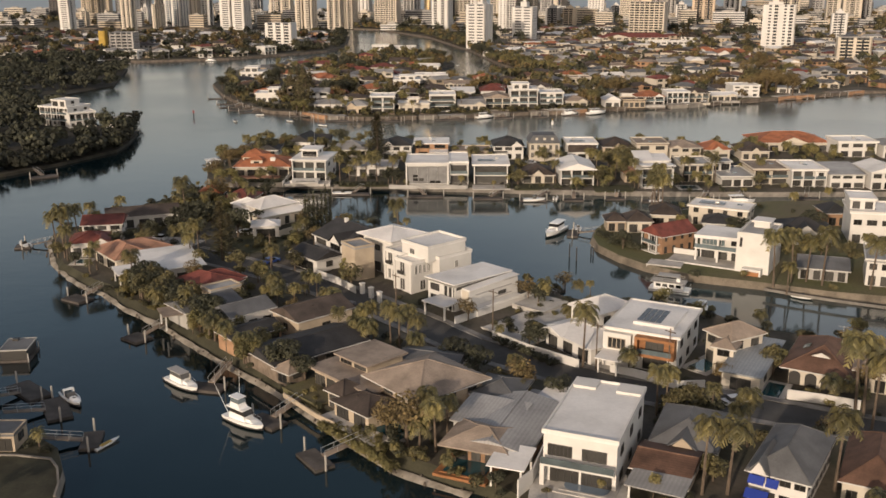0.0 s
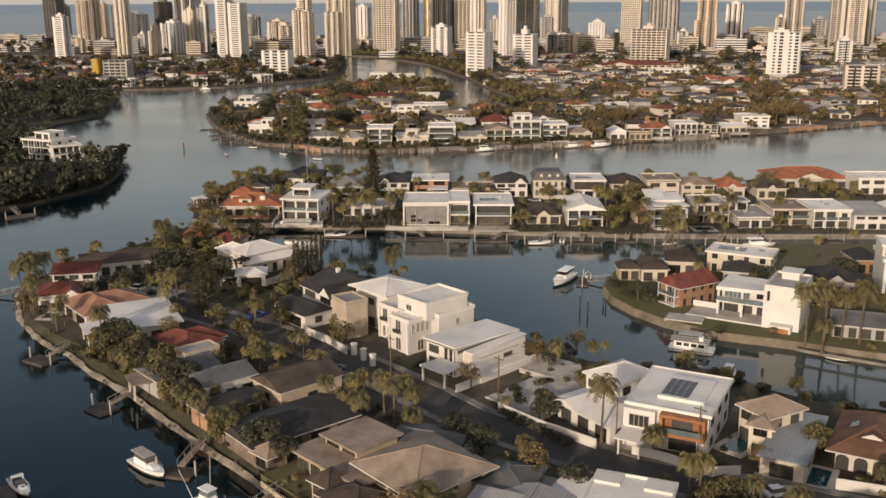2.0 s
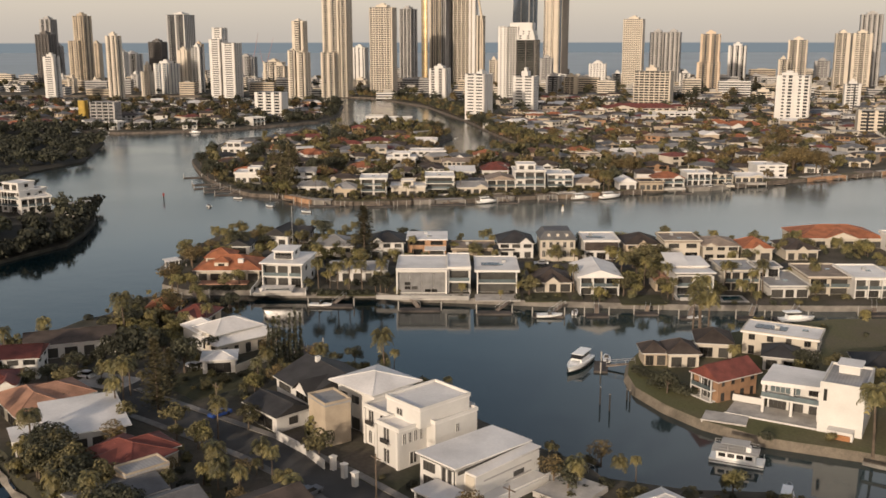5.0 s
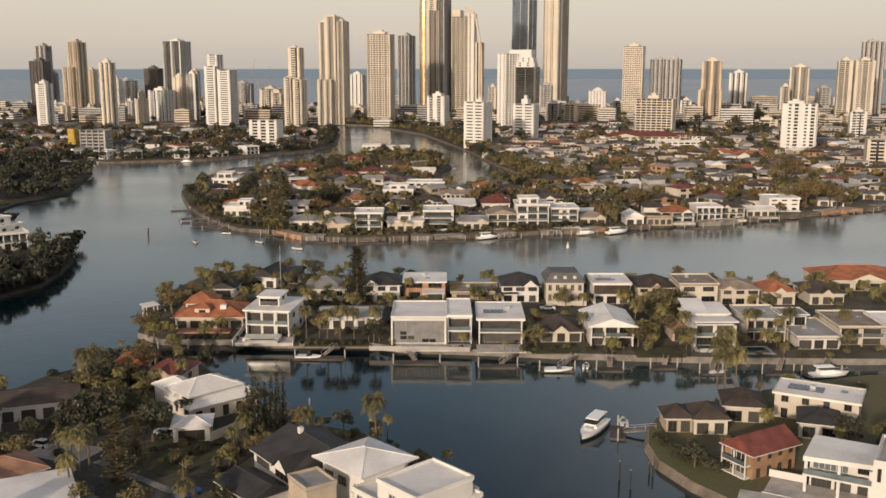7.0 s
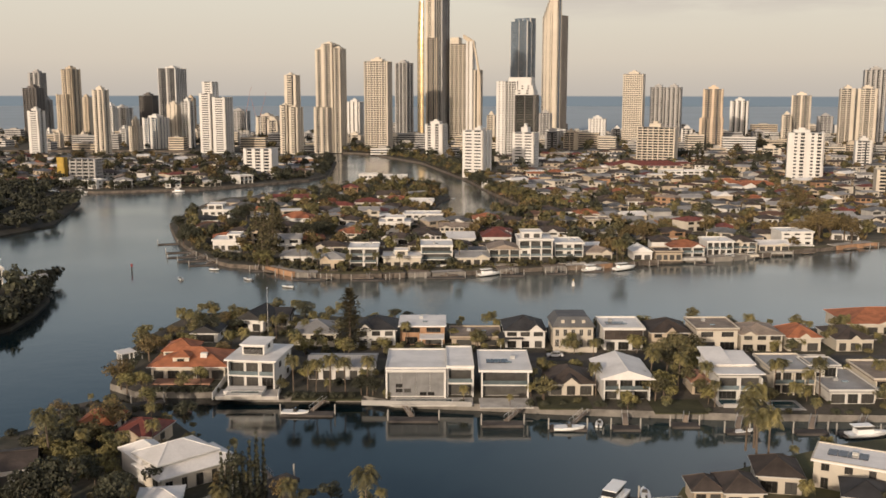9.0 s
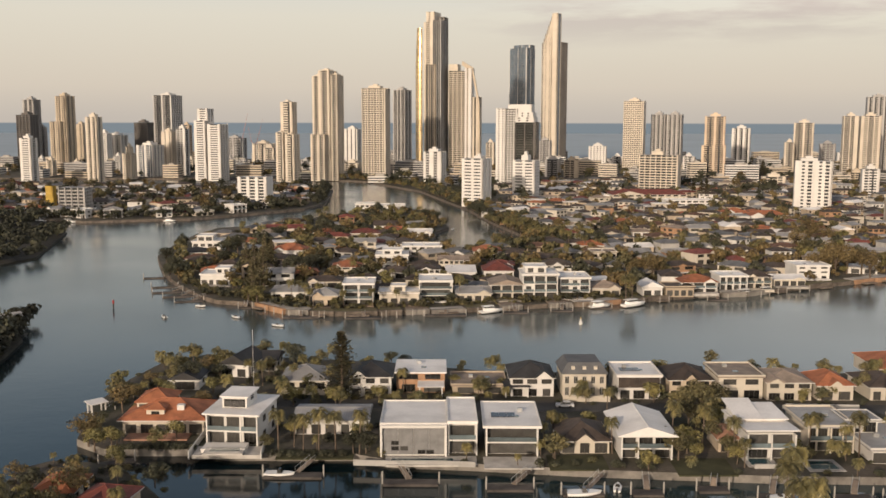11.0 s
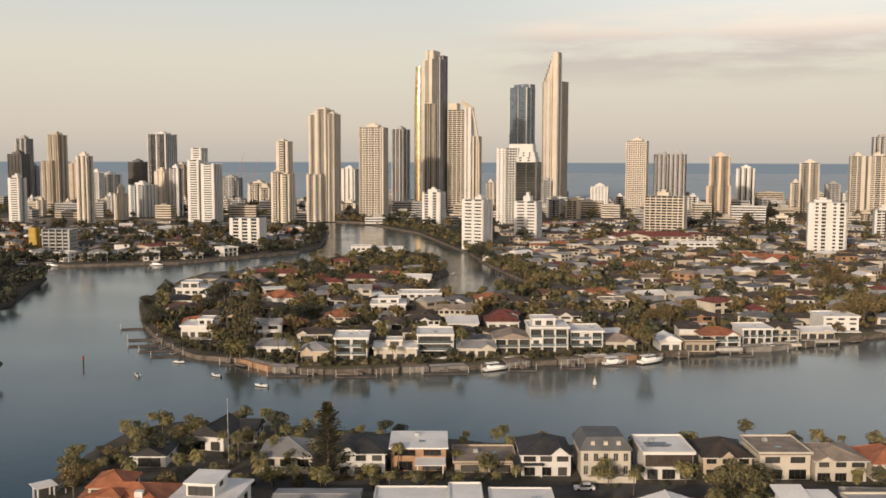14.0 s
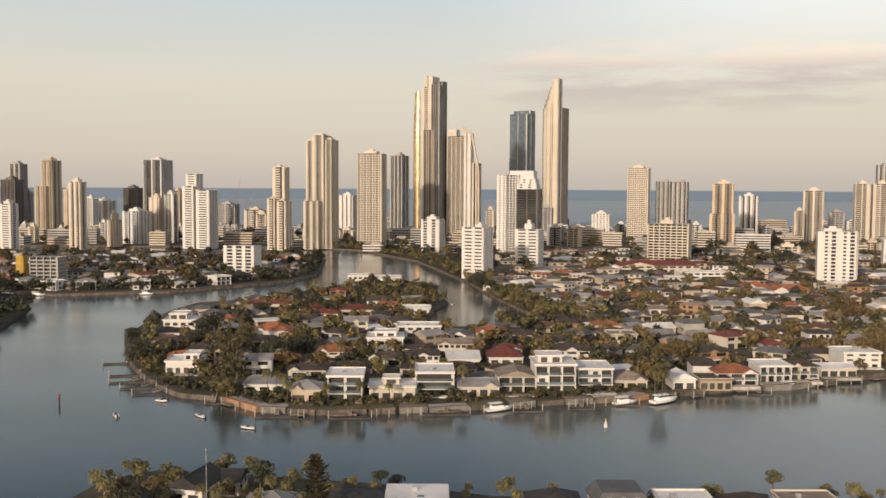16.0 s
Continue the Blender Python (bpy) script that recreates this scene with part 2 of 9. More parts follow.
R_TAN = mat("tan_tile_roof", (0.285, 0.23, 0.185), 0.8, 0.22, 0.3, 3.0, rnd=0.15, bump=0.05, ribs=("Z", 3.0, 0.07))
R_ORANGE = mat("terracotta_roof", (0.33, 0.125, 0.062), 0.8, 0.25, 0.35, 3.0, rnd=0.15, bump=0.05, ribs=("Z", 3.0, 0.12))
R_SALMON = mat("salmon_tile_roof", (0.36, 0.20, 0.135), 0.8, 0.2, 0.35, 3.0, bump=0.05, ribs=("Z", 3.0, 0.10))
R_RED = mat("red_roof", (0.165, 0.050, 0.038), 0.7, 0.25, 0.35, 3.0, rnd=0.2, bump=0.05, ribs=("Z", 3.0, 0.12))
GLASS = glass_mat("window_glass", (0.058, 0.056, 0.052), rnd=0.75)
GLASS_L = glass_mat("balustrade_glass", (0.12, 0.15, 0.16), 0.12)
FRAME = mat("window_frame", (0.55, 0.54, 0.52), 0.5, 0.08)
DARKF = mat("dark_frame", (0.04, 0.038, 0.036), 0.5, 0.1)
SOLAR = mat("solar_panel", (0.015, 0.018, 0.028), 0.2, 0.2)
POOL = mat("pool_water", (0.018, 0.065, 0.078), 0.05, 0.1, spec=0.6)
STEEL = mat("galvanised_steel", (0.45, 0.45, 0.44), 0.4, 0.15, metal=0.6)
GEL = mat("white_gelcoat", (0.80, 0.80, 0.78), 0.25, 0.04)
BARK = mat("bark", (0.13, 0.10, 0.075), 0.95, 0.3, 0.5, 6.0)
LEAF = mat("leaf_olive", (0.112, 0.094, 0.040), 0.7, 0.3, 0.3, 1.0, rnd=0.3, island=0.45, col2=(0.050, 0.052, 0.028))
LEAF_D = mat("leaf_dark", (0.048, 0.048, 0.028), 0.75, 0.3, 0.3, 1.0, rnd=0.3, island=0.45, col2=(0.027, 0.030, 0.019))
LEAF_Y = mat("leaf_yellow_green", (0.150, 0.128, 0.046), 0.7, 0.25, 0.3, 1.0, rnd=0.3, island=0.4, col2=(0.082, 0.080, 0.034))
# mangrove leaves, darkened so the colour holds the shade over the wooded bank
LEAF_M = mat("leaf_mangrove_shaded", (0.030, 0.031, 0.021), 0.85, 0.3, 0.3, 1.0, rnd=0.3, island=0.35, col2=(0.020, 0.022, 0.015))
LEAF_P = mat("palm_leaf", (0.140, 0.116, 0.042), 0.6, 0.25, 0.3, 1.0, rnd=0.3, island=0.4, col2=(0.044, 0.048, 0.024))
LEAF_G = mat("leaf_gum", (0.082, 0.068, 0.032), 0.8, 0.25, 0.3, 1.0, rnd=0.25, island=0.4, col2=(0.040, 0.040, 0.022))
LEAF_B = mat("leaf_bronze", (0.150, 0.108, 0.045), 0.8, 0.25, 0.3, 1.0, rnd=0.25, island=0.4, col2=(0.078, 0.062, 0.031))
T_WHITE = mat("tower_white", (0.60, 0.585, 0.56), 0.7, 0.06, 0.05, 1.0, rnd=0.04)
T_CREAM = mat("tower_cream", (0.56, 0.50, 0.415), 0.7, 0.08, 0.05, 1.0, rnd=0.05)
T_TAN = mat("tower_tan", (0.46, 0.39, 0.30), 0.7, 0.1, 0.05, 1.0, rnd=0.05)
T_GREY = mat("tower_grey", (0.36, 0.35, 0.34), 0.7, 0.1, 0.05, 1.0, rnd=0.06)
# grey for tower sides in shade, with the shade put into the colour
T_MID = mat("tower_shade_grey", (0.215, 0.20, 0.185), 0.7, 0.1, 0.05, 1.0, rnd=0.05)
T_PINK = mat("tower_apricot", (0.55, 0.44, 0.325), 0.7, 0.1, 0.05, 1.0, rnd=0.05)
T_DARK = mat("tower_dark", (0.10, 0.09, 0.085), 0.6, 0.15, 0.05, 1.0, rnd=0.05)
T_GLASS = glass_mat("tower_glass", (0.035, 0.038, 0.042), 0.18)
T_BLUE = glass_mat("tower_blue_glass", (0.075, 0.11, 0.15), 0.10)
T_GOLD = glass_mat("tower_gold_glass", (0.66, 0.49, 0.26), 0.34, 0.85, rnd=0.08)
T_BLACK = mat("tower_black_glass", (0.020, 0.023, 0.022), 0.08, 0.3, 0.15, 0.6, spec=0.35)
RED = mat("red_paint", (0.26, 0.03, 0.03), 0.5, 0.1)
BLUE = mat("blue_canvas", (0.02, 0.045, 0.28), 0.6, 0.1)
YELLOW = mat("yellow_cladding", (0.40, 0.27, 0.05), 0.7, 0.2)
TYRE = mat("black_rubber", (0.02, 0.02, 0.02), 0.7, 0.1)
Z0 = 1.6                              # level of the land above the water


# ---- mesh tools ----
class Mesher:
    def __init__(self):
        self.v, self.f, self.s = [], [], []

    def poly(self, pts, slot=0):
        k = len(self.v)
        self.v += [tuple(p) for p in pts]
        self.f.append(tuple(range(k, k + len(pts))))
        self.s.append(slot)

    def box(self, x0, y0, z0, x1, y1, z1, slot=0, top=True, rot=0.0, pivot=None):
        k = len(self.v)
        pts = [(x0, y0, z0), (x1, y0, z0), (x1, y1, z0), (x0, y1, z0), (x0, y0, z1), (x1, y0, z1), (x1, y1, z1), (x0, y1, z1)]
        if rot:
            c, s = math.cos(rot), math.sin(rot)
            px, py = pivot or ((x0 + x1) / 2, (y0 + y1) / 2)
            pts = [(px + (x - px) * c - (y - py) * s, py + (x - px) * s + (y - py) * c, z) for x, y, z in pts]
        self.v += pts
        for q in ((0, 3, 2, 1), (4, 5, 6, 7), (0, 1, 5, 4), (1, 2, 6, 5), (2, 3, 7, 6), (3, 0, 4, 7)):
            self.f.append(tuple(k + i for i in q))
            self.s.append(slot)

    def tube(self, pts, radii, n=6, slot=0):
        """A tapered tube along pts."""
        k0 = len(self.v)
        for i, p in enumerate(pts):
            p = Vector(p)
            d = (Vector(pts[min(i + 1, len(pts) - 1)]) - Vector(pts[max(i - 1, 0)])).normalized()
            a = d.orthogonal().normalized()
            b = d.cross(a)
            for j in range(n):
                w = 2 * math.pi * j / n
                self.v.append(tuple(p + radii[i] * (math.cos(w) * a + math.sin(w) * b)))
        for i in range(len(pts) - 1):
            for j in range(n):
                p, q = k0 + i * n + j, k0 + i * n + (j + 1) % n
                self.f.append((p, q, q + n, p + n))
                self.s.append(slot)
        self.f += [tuple(k0 + j for j in reversed(range(n))), tuple(k0 + (len(pts) - 1) * n + j for j in range(n))]
        self.s += [slot, slot]

    def mesh(self, name, *mats):
        me = bpy.data.meshes.new(name)
        me.from_pydata(self.v, [], self.f)
        for m in mats:
            me.materials.append(m)
        if len(mats) > 1:
            me.polygons.foreach_set("material_index", self.s)
        me.update()
        return me

    def part(self, name, parent, *mats, label=""):
        ob = new(name, self.mesh(name, *mats))
        ob.parent = parent
        if label:
            tagged(ob, label)
        return ob


def thing(name, x, y, z, rot, label, category, group=""):
    ob = new(name)
    ob.empty_display_size = 0.3
    ob.matrix_basis = pose(x, y, z, 0, 0, rot)
    return tagged(ob, label, category, group)


def box_part(name, parent, x0, y0, z0, x1, y1, z1, m, label=""):
    b = Mesher()
    b.box(x0, y0, z0, x1, y1, z1)
    return b.part(name, parent, m, label=label)


SHARED = {}
PLACED = []                           # (x, y, radius) of what stands on the land


def shared(name, key, parent, loc, rz, make):
    """A part whose mesh is shared with all alike parts."""
    if key not in SHARED:
        SHARED[key] = make()
    ob = new(name, SHARED[key])
    ob.parent = parent
    ob.matrix_basis = pose(*loc, 0, 0, rz)
    return ob


# ---- parts of buildings ----
def window(parent, x, y, z, rz, w, h, frame=FRAME, glass=GLASS, bars=1, name="window"):
    """A framed window against a wall: the wall's outside is local -y, (x, y, z) the middle of its sill."""
    w, h = round(w, 1), round(h, 1)

    def make():
        m, t, k = Mesher(), 0.09, bars + 1
        cell = (w - t) / k
        xs = [-w / 2]
        for i in range(k):
            xs += [-w / 2 + i * cell + t, -w / 2 + (i + 1) * cell]
        xs.append(w / 2)
        zs = [0, t, h - t, h]
        n = len(xs)
        m.v = [(a, -0.10, c) for c in zs for a in xs]
        for r in range(3):
            for c in range(n - 1):
                q = [r * n + c, r * n + c + 1, (r + 1) * n + c + 1, (r + 1) * n + c]
                if r == 1 and c % 2 == 1:
                    g = len(m.v)
                    m.v += [(m.v[i][0], -0.03, m.v[i][2]) for i in q]
                    m.f.append((g, g + 1, g + 2, g + 3))
                    m.s.append(1)
                    for e in range(4):
                        m.f.append((q[e], q[(e + 1) % 4], g + (e + 1) % 4, g + e))
                        m.s.append(0)
                else:
                    m.f.append(tuple(q))
                    m.s.append(0)
        rim, g = [0, n - 1, 4 * n - 1, 3 * n], len(m.v)
        m.v += [(m.v[i][0], 0.04, m.v[i][2]) for i in rim]
        for e in range(4):
            m.f.append((rim[e], g + e, g + (e + 1) % 4, rim[(e + 1) % 4]))
            m.s.append(0)
        return m.mesh("window", frame, glass)
    return shared(name, ("window", w, h, frame.name, glass.name, bars), parent, (x, y, z), rz, make)


def face_rows(parent, x0, y0, x1, y1, z0, z1, storeys, n, faces="fr", frame=FRAME, glass=GLASS, tall=False, fill=0.5, seed=0):
    """Windows in rows on the faces of a block: f front, r right, l left, b back. n: windows on the front of each storey."""
    rnd = random.Random(seed + int(x0 * 10) + int(y1 * 10))
    sh = (z1 - z0) / storeys
    for face in faces:
        length = (x1 - x0) if face in "fb" else (y1 - y0)
        count = n if face in "fb" else max(1, round(n * length / max(1.0, x1 - x0) * 0.7))
        for s in range(storeys):
            ww = length / count * fill
            for i in range(count):
                u = length * (i + 0.5) / count
                w = min(ww * rnd.uniform(0.8, 1.15), length / count * 0.9)
                door = (s == 0 and face in "f") or tall
                h, sill = (min(2.2, sh - 0.5), 0.12) if door else (min(1.35, sh - 1.2), 0.95)
                if face not in "fb":
                    w = min(w, 1.8)
                z = z0 + s * sh + sill
                p = {"f": (x0 + u, y0, z, 0), "b": (x1 - u, y1, z, 180), "r": (x1, y0 + u, z, 90), "l": (x0, y1 - u, z, -90)}[face]
                window(parent, *p, max(0.6, w), max(0.6, h), frame, glass, 1 if w < 2.5 else 2)


def flat_roof(parent, x0, y0, x1, y1, z, m, over=0.5, thick=0.35, parapet=0.0, pm=None):
    box_part("roof", parent, x0 - over, y0 - over, z, x1 + over, y1 + over, z + thick, m)
    if parapet:
        b = Mesher()
        a0, b0, a1, b1, t = x0 - over, y0 - over, x1 + over, y1 + over, 0.22
        for q in ((a0, b0, a1, b0 + t), (a0, b1 - t, a1, b1), (a0, b0 + t, a0 + t, b1 - t), (a1 - t, b0 + t, a1, b1 - t)):
            b.box(q[0], q[1], z + thick, q[2], q[3], z + thick + parapet)
        b.part("parapet", parent, pm or m)


def hip_roof(parent, x0, y0, x1, y1, z, rise, m, over=0.6, gable=False, along=None, wall=None, gutter=None):
    """A hipped or gabled roof with eaves of some thickness; the ridge lies along the longer side."""
    a0, b0, a1, b1 = x0 - over, y0 - over, x1 + over, y1 + over
    w, d = a1 - a0, b1 - b0
    axis = along or ("x" if w >= d else "y")
    b = Mesher()
    t = 0.2
    half = min(w, d) / 2 if not gable else 0.0
    if axis == "x":
        r0, r1 = (a0 + half, (b0 + b1) / 2), (a1 - half, (b0 + b1) / 2)
    else:
        r0, r1 = ((a0 + a1) / 2, b0 + half), ((a0 + a1) / 2, b1 - half)
    R0, R1 = (*r0, z + t + rise), (*r1, z + t + rise)
    c = [(a0, b0, z + t), (a1, b0, z + t), (a1, b1, z + t), (a0, b1, z + t)]
    if axis == "x":
        b.poly([c[0], c[1], R1, R0]), b.poly([c[2], c[3], R0, R1])
        b.poly([c[1], c[2], R1]), b.poly([c[3], c[0], R0])
    else:
        b.poly([c[1], c[2], R1, R0]), b.poly([c[3], c[0], R0, R1])
        b.poly([c[0], c[1], R0]), b.poly([c[2], c[3], R1])
    e = [(p[0], p[1], z) for p in c]
    for i in range(4):
        j = (i + 1) % 4
        b.poly([e[i], e[j], c[j], c[i]])
    b.poly(list(reversed(e)))
    roof = b.part("roof", parent, m)
    cap = Mesher()
    cap.tube([R0, R1], [0.14, 0.14], 5)
    if not gable:
        for q, s in ((0, R0), (3, R0 if axis == "x" else R1), (1, R1 if axis == "x" else R0), (2, R1)):
            cap.tube([c[q], s], [0.12, 0.12], 4)
    cap.part("ridge_cap", roof, m)
    if gutter:
        q = Mesher()
        o = 0.08
        lo = [(a0 - o, b0 - o), (a1 + o, b0 - o), (a1 + o, b1 + o), (a0 - o, b1 + o)]
        q.v = [(*p, z - 0.02) for p in lo] + [(*p, z + 0.16) for p in lo]
        q.f = [(i, (i + 1) % 4, 4 + (i + 1) % 4, 4 + i) for i in range(4)]
        q.s = [0] * 4
        q.part("gutter", roof, gutter)
    if gable and wall:
        for s in ((x0 - 0.01, x1 + 0.01) if axis == "x" else (y0 - 0.01, y1 + 0.01)):
            g = Mesher()
            if axis == "x":
                g.poly([(s, y0, z), (s, y1, z), (s, (y0 + y1) / 2, z + rise * 0.86)])
            else:
                g.poly([(x0, s, z), (x1, s, z), ((x0 + x1) / 2, s, z + rise * 0.86)])
            g.part("gable", parent, wall)
    return roof


def skillion_roof(parent, x0, y0, x1, y1, z, rise, m, over=0.5, thick=0.25):
    """A flat plate that rises towards the back (or the front, with a negative rise)."""
    a0, b0, a1, b1 = x0 - over, y0 - over, x1 + over, y1 + over
    zf, zb = (z, z + rise) if rise > 0 else (z - rise, z)
    lo = [(a0, b0, zf), (a1, b0, zf), (a1, b1, zb), (a0, b1, zb)]
    hi = [(p[0], p[1], p[2] + thick) for p in lo]
    b = Mesher()
    b.poly(list(reversed(lo))), b.poly(hi)
    for i in range(4):
        j = (i + 1) % 4
        b.poly([lo[i], lo[j], hi[j], hi[i]])
    b.part("roof", parent, m)


def balcony(parent, x0, x1, y, z, depth=1.8, m=WHITE, glass=GLASS_L):
    box_part("balcony_slab", parent, x0, y - depth, z - 0.25, x1, y - 0.02, z, m)
    box_part("balustrade", parent, x0 + 0.05, y - depth + 0.03, z, x1 - 0.05, y - depth + 0.08, z + 1.0, glass, "clear glass balustrade")


def cross_gable(e, x0, x1, y0, y1, z, rise, m, wall):
    """A front gable whose ridge runs back into the main roof."""
    b, xm, t = Mesher(), (x0 + x1) / 2, 0.16
    for s in (0, 1):
        xa = x0 - 0.4 if s == 0 else x1 + 0.4
        lo = [(xa, y0, z), (xm, y0, z + rise), (xm, y1, z + rise), (xa, y1, z)]
        hi = [(p[0], p[1], p[2] + t) for p in lo]
        b.poly(hi if s else hi[::-1]), b.poly(lo[::-1] if s else lo)
        b.poly([lo[0], lo[1], hi[1], hi[0]]), b.poly([lo[0], hi[0], hi[3], lo[3]])
    b.part("front_gable_roof", e, m)
    g = Mesher()
    g.poly([(x0, y0 + 0.3, z - 0.1), (x1, y0 + 0.3, z - 0.1), (xm, y0 + 0.3, z + rise - 0.05)])
    g.part("gable", e, wall)


def loggia(e, x0, x1, h, storeys, n, wall, frame, glass, fill, rnd, deep=1.6):
    """A front of deep terraces: side fins, floor slabs, columns, glass doors set back and balustrades."""
    sh, cell = h / storeys, (x1 - x0) / n
    for x in (x0, x1 - 0.3):
        box_part("side_fin", e, x, 0, -0.4, x + 0.3, deep, h, wall)
    for s in range(storeys):
        if s:
            box_part("floor_slab", e, x0 + 0.3, -0.05, s * sh - 0.28, x1 - 0.3, deep, s * sh, wall)
        for i in range(n):
            u = x0 + cell * (i + 0.5)
            if rnd.random() < 0.16 and n > 1:
                box_part("wall_panel", e, u - cell * 0.48, 0.3, s * sh, u + cell * 0.48, deep, s * sh + sh - 0.28, wall)
                window(e, u, 0.3, s * sh + 0.9, 0, cell * 0.45, min(1.3, sh - 1.5), frame, glass, 1)
            else:
                window(e, u, deep, s * sh + 0.1, 0, cell * max(0.82, fill), min(2.5, sh - 0.45), frame, glass, 3 if cell > 4 else 2)
            if i and s == 0 and rnd.random() < 0.8:
                box_part("column", e, x0 + cell * i - 0.15, 0.02, -0.3, x0 + cell * i + 0.15, 0.32, h, wall)
        if s:
            box_part("balustrade", e, x0 + 0.3, 0.05, s * sh, x1 - 0.3, 0.1, s * sh + 0.95, GLASS_L, "clear glass balustrade")


def house(x, y, w, rot, d, label, h=6.0, storeys=2, wall=WHITE, roof="flat", roofm=R_WHITE, rise=2.0, n=3, faces="fr", over=0.5,
          parapet=0.4, upper=None, bal=False, posts=False, frame=DARKF, glass=GLASS, fill=0.68, chimney=False, solar=None, z=Z0, name="house", group="waterside houses", aerial=False, cross=None, kit=True):
    """A house with its front edge centred on (x, y); d deep. upper: (x0, x1, y0, y1, height) of a further storey, as parts of the width and depth."""
    e = thing(name, x, y, z, rot, label, "house", group)
    c, q = math.cos(radians(rot)), math.sin(radians(rot))
    PLACED.append((x - d / 2 * q, y + d / 2 * c, max(w, d) / 2 + 1.0))
    x0, x1 = -w / 2, w / 2
    rnd = random.Random(int(x * 31) + int(y * 17))
    far = "suburb" in group
    open_front = bal and storeys > 1
    box_part("wall", e, x0, 1.6 if open_front else 0, -0.4, x1, d, h, wall)
    if open_front:
        loggia(e, x0, x1, h, storeys, n, wall, frame, glass, fill, rnd)
        face_rows(e, x0, 1.6, x1, d, 0, h, storeys, n, faces.replace("f", ""), frame, glass, fill=fill)
    else:
        face_rows(e, x0, 0, x1, d, 0, h, storeys, n, faces, frame, glass, fill=fill)
    gutter = None if far else FRAME
    if roof == "flat":
        flat_roof(e, x0, 0, x1, d, h, roofm, over, 0.35, parapet, wall)
        if kit and not far and w > 7:
            px, py = x0 + w * rnd.uniform(0.2, 0.7), d * rnd.uniform(0.4, 0.75)
            box_part("air_conditioner", e, px, py, h + 0.35, px + 1.1, py + 0.8, h + 1.1, STEEL, "grey rooftop air conditioner")
            px, py = x0 + w * rnd.uniform(0.15, 0.75), d * rnd.uniform(0.3, 0.6)
            box_part("skylight", e, px, py, h + 0.35, px + 1.4, py + 1.0, h + 0.55, GLASS_L, "low glass skylight")
    elif roof in ("hip", "gable"):
        hip_roof(e, x0, 0, x1, d, h, rise, roofm, max(over, 0.5), roof == "gable", "y" if roof == "gable" and w < d * 1.1 else None, wall, gutter)
    elif roof == "gable_x":
        hip_roof(e, x0, 0, x1, d, h, rise, roofm, max(over, 0.5), True, "x", wall, gutter)
    else:
        skillion_roof(e, x0, 0, x1, d, h, rise, roofm, over)
    if cross if cross is not None else (roof in ("hip", "gable_x") and w > 8 and not upper and rnd.random() < 0.62):
        k = rnd.uniform(0.30, 0.42) * w
        k0 = rnd.choice((x0 + 0.02 * w, x1 - 0.02 * w - k, x0 + 0.5 * (w - k)))
        cross_gable(e, k0, k0 + k, -max(over, 0.5) - 0.5, d * 0.45, h + 0.12, rise * rnd.uniform(0.6, 0.78), roofm, wall)
    if not far and roof in ("hip", "gable_x", "gable") and w > 6 and rnd.random() < 0.4:
        v = Mesher()
        px, py = x0 + w * rnd.uniform(0.3, 0.7), d * rnd.uniform(0.25, 0.4)
        v.tube([(px, py, h), (px, py, h + rise * 0.8)], [0.12, 0.12], 6)
        v.tube([(px, py, h + rise * 0.8), (px, py, h + rise * 0.8 + 0.2)], [0.2, 0.14], 6)
        v.part("roof_vent", e, roofm)
    if far and rnd.random() < 0.4:
        box_part("veranda_roof", e, x0 + w * 0.1, -2.4, 2.45, x0 + w * rnd.uniform(0.45, 0.8), -0.02, 2.6, rnd.choice((R_WHITE, R_GREY, roofm)))
    if group == "island houses" and rnd.random() < 0.65:
        box_part("terrace", e, x0 - rnd.uniform(-0.5, 1.0), -rnd.uniform(2.5, 5.0), -0.6, x1 + rnd.uniform(-0.5, 1.0), -0.03, rnd.uniform(0.15, 0.6), rnd.choice((CONC, PAVE, DECK, wall)))
    if upper:
        u0, u1, v0, v1, uh = upper
        a0, a1, b0, b1 = x0 + w * u0, x0 + w * u1, d * v0, d * v1
        box_part("upper_wall", e, a0, b0, h + 0.1, a1, b1, h + uh, wall)
        face_rows(e, a0, b0, a1, b1, h + 0.35, h + uh, 1, max(1, round(n * (u1 - u0))), faces, frame, glass, fill=fill)
        if roof in ("hip", "gable"):
            hip_roof(e, a0, b0, a1, b1, h + uh, rise * 0.7, roofm, 0.5)
        else:
            flat_roof(e, a0, b0, a1, b1, h + uh, roofm, over * 0.8, 0.3, parapet * 0.6, wall)
    if posts and not open_front:
        k = max(2, round(w / 3.5))
        for i in range(k):
            px = x0 + 0.35 + (w - 0.7) * i / (k - 1)
            shared("post", ("post", round(h, 1), wall.name), e, (px, -1.65, 0), 0, lambda: post_mesh(h, wall))
    if chimney:
        box_part("chimney", e, x0 + w * 0.3, d * 0.45, h, x0 + w * 0.3 + 0.8, d * 0.45 + 0.8, h + rise + 1.0, wall)
    if solar:
        for i in range(solar):
            box_part("solar_panel", e, x0 + w * 0.12 + i * 1.75, d * 0.35, h + 0.42, x0 + w * 0.12 + i * 1.75 + 1.65, d * 0.35 + 3.2, h + 0.52, SOLAR, "black solar panel")
    if aerial:
        b = Mesher()
        b.tube([(x1 * 0.5, d * 0.6, h), (x1 * 0.5, d * 0.6, h + rise + 3)], [0.04, 0.03], 4)
        b.box(x1 * 0.5 - 0.8, d * 0.6 - 0.02, h + rise + 2.6, x1 * 0.5 + 0.8, d * 0.6 + 0.02, h + rise + 2.66)
        b.part("aerial", e, STEEL)
    return e


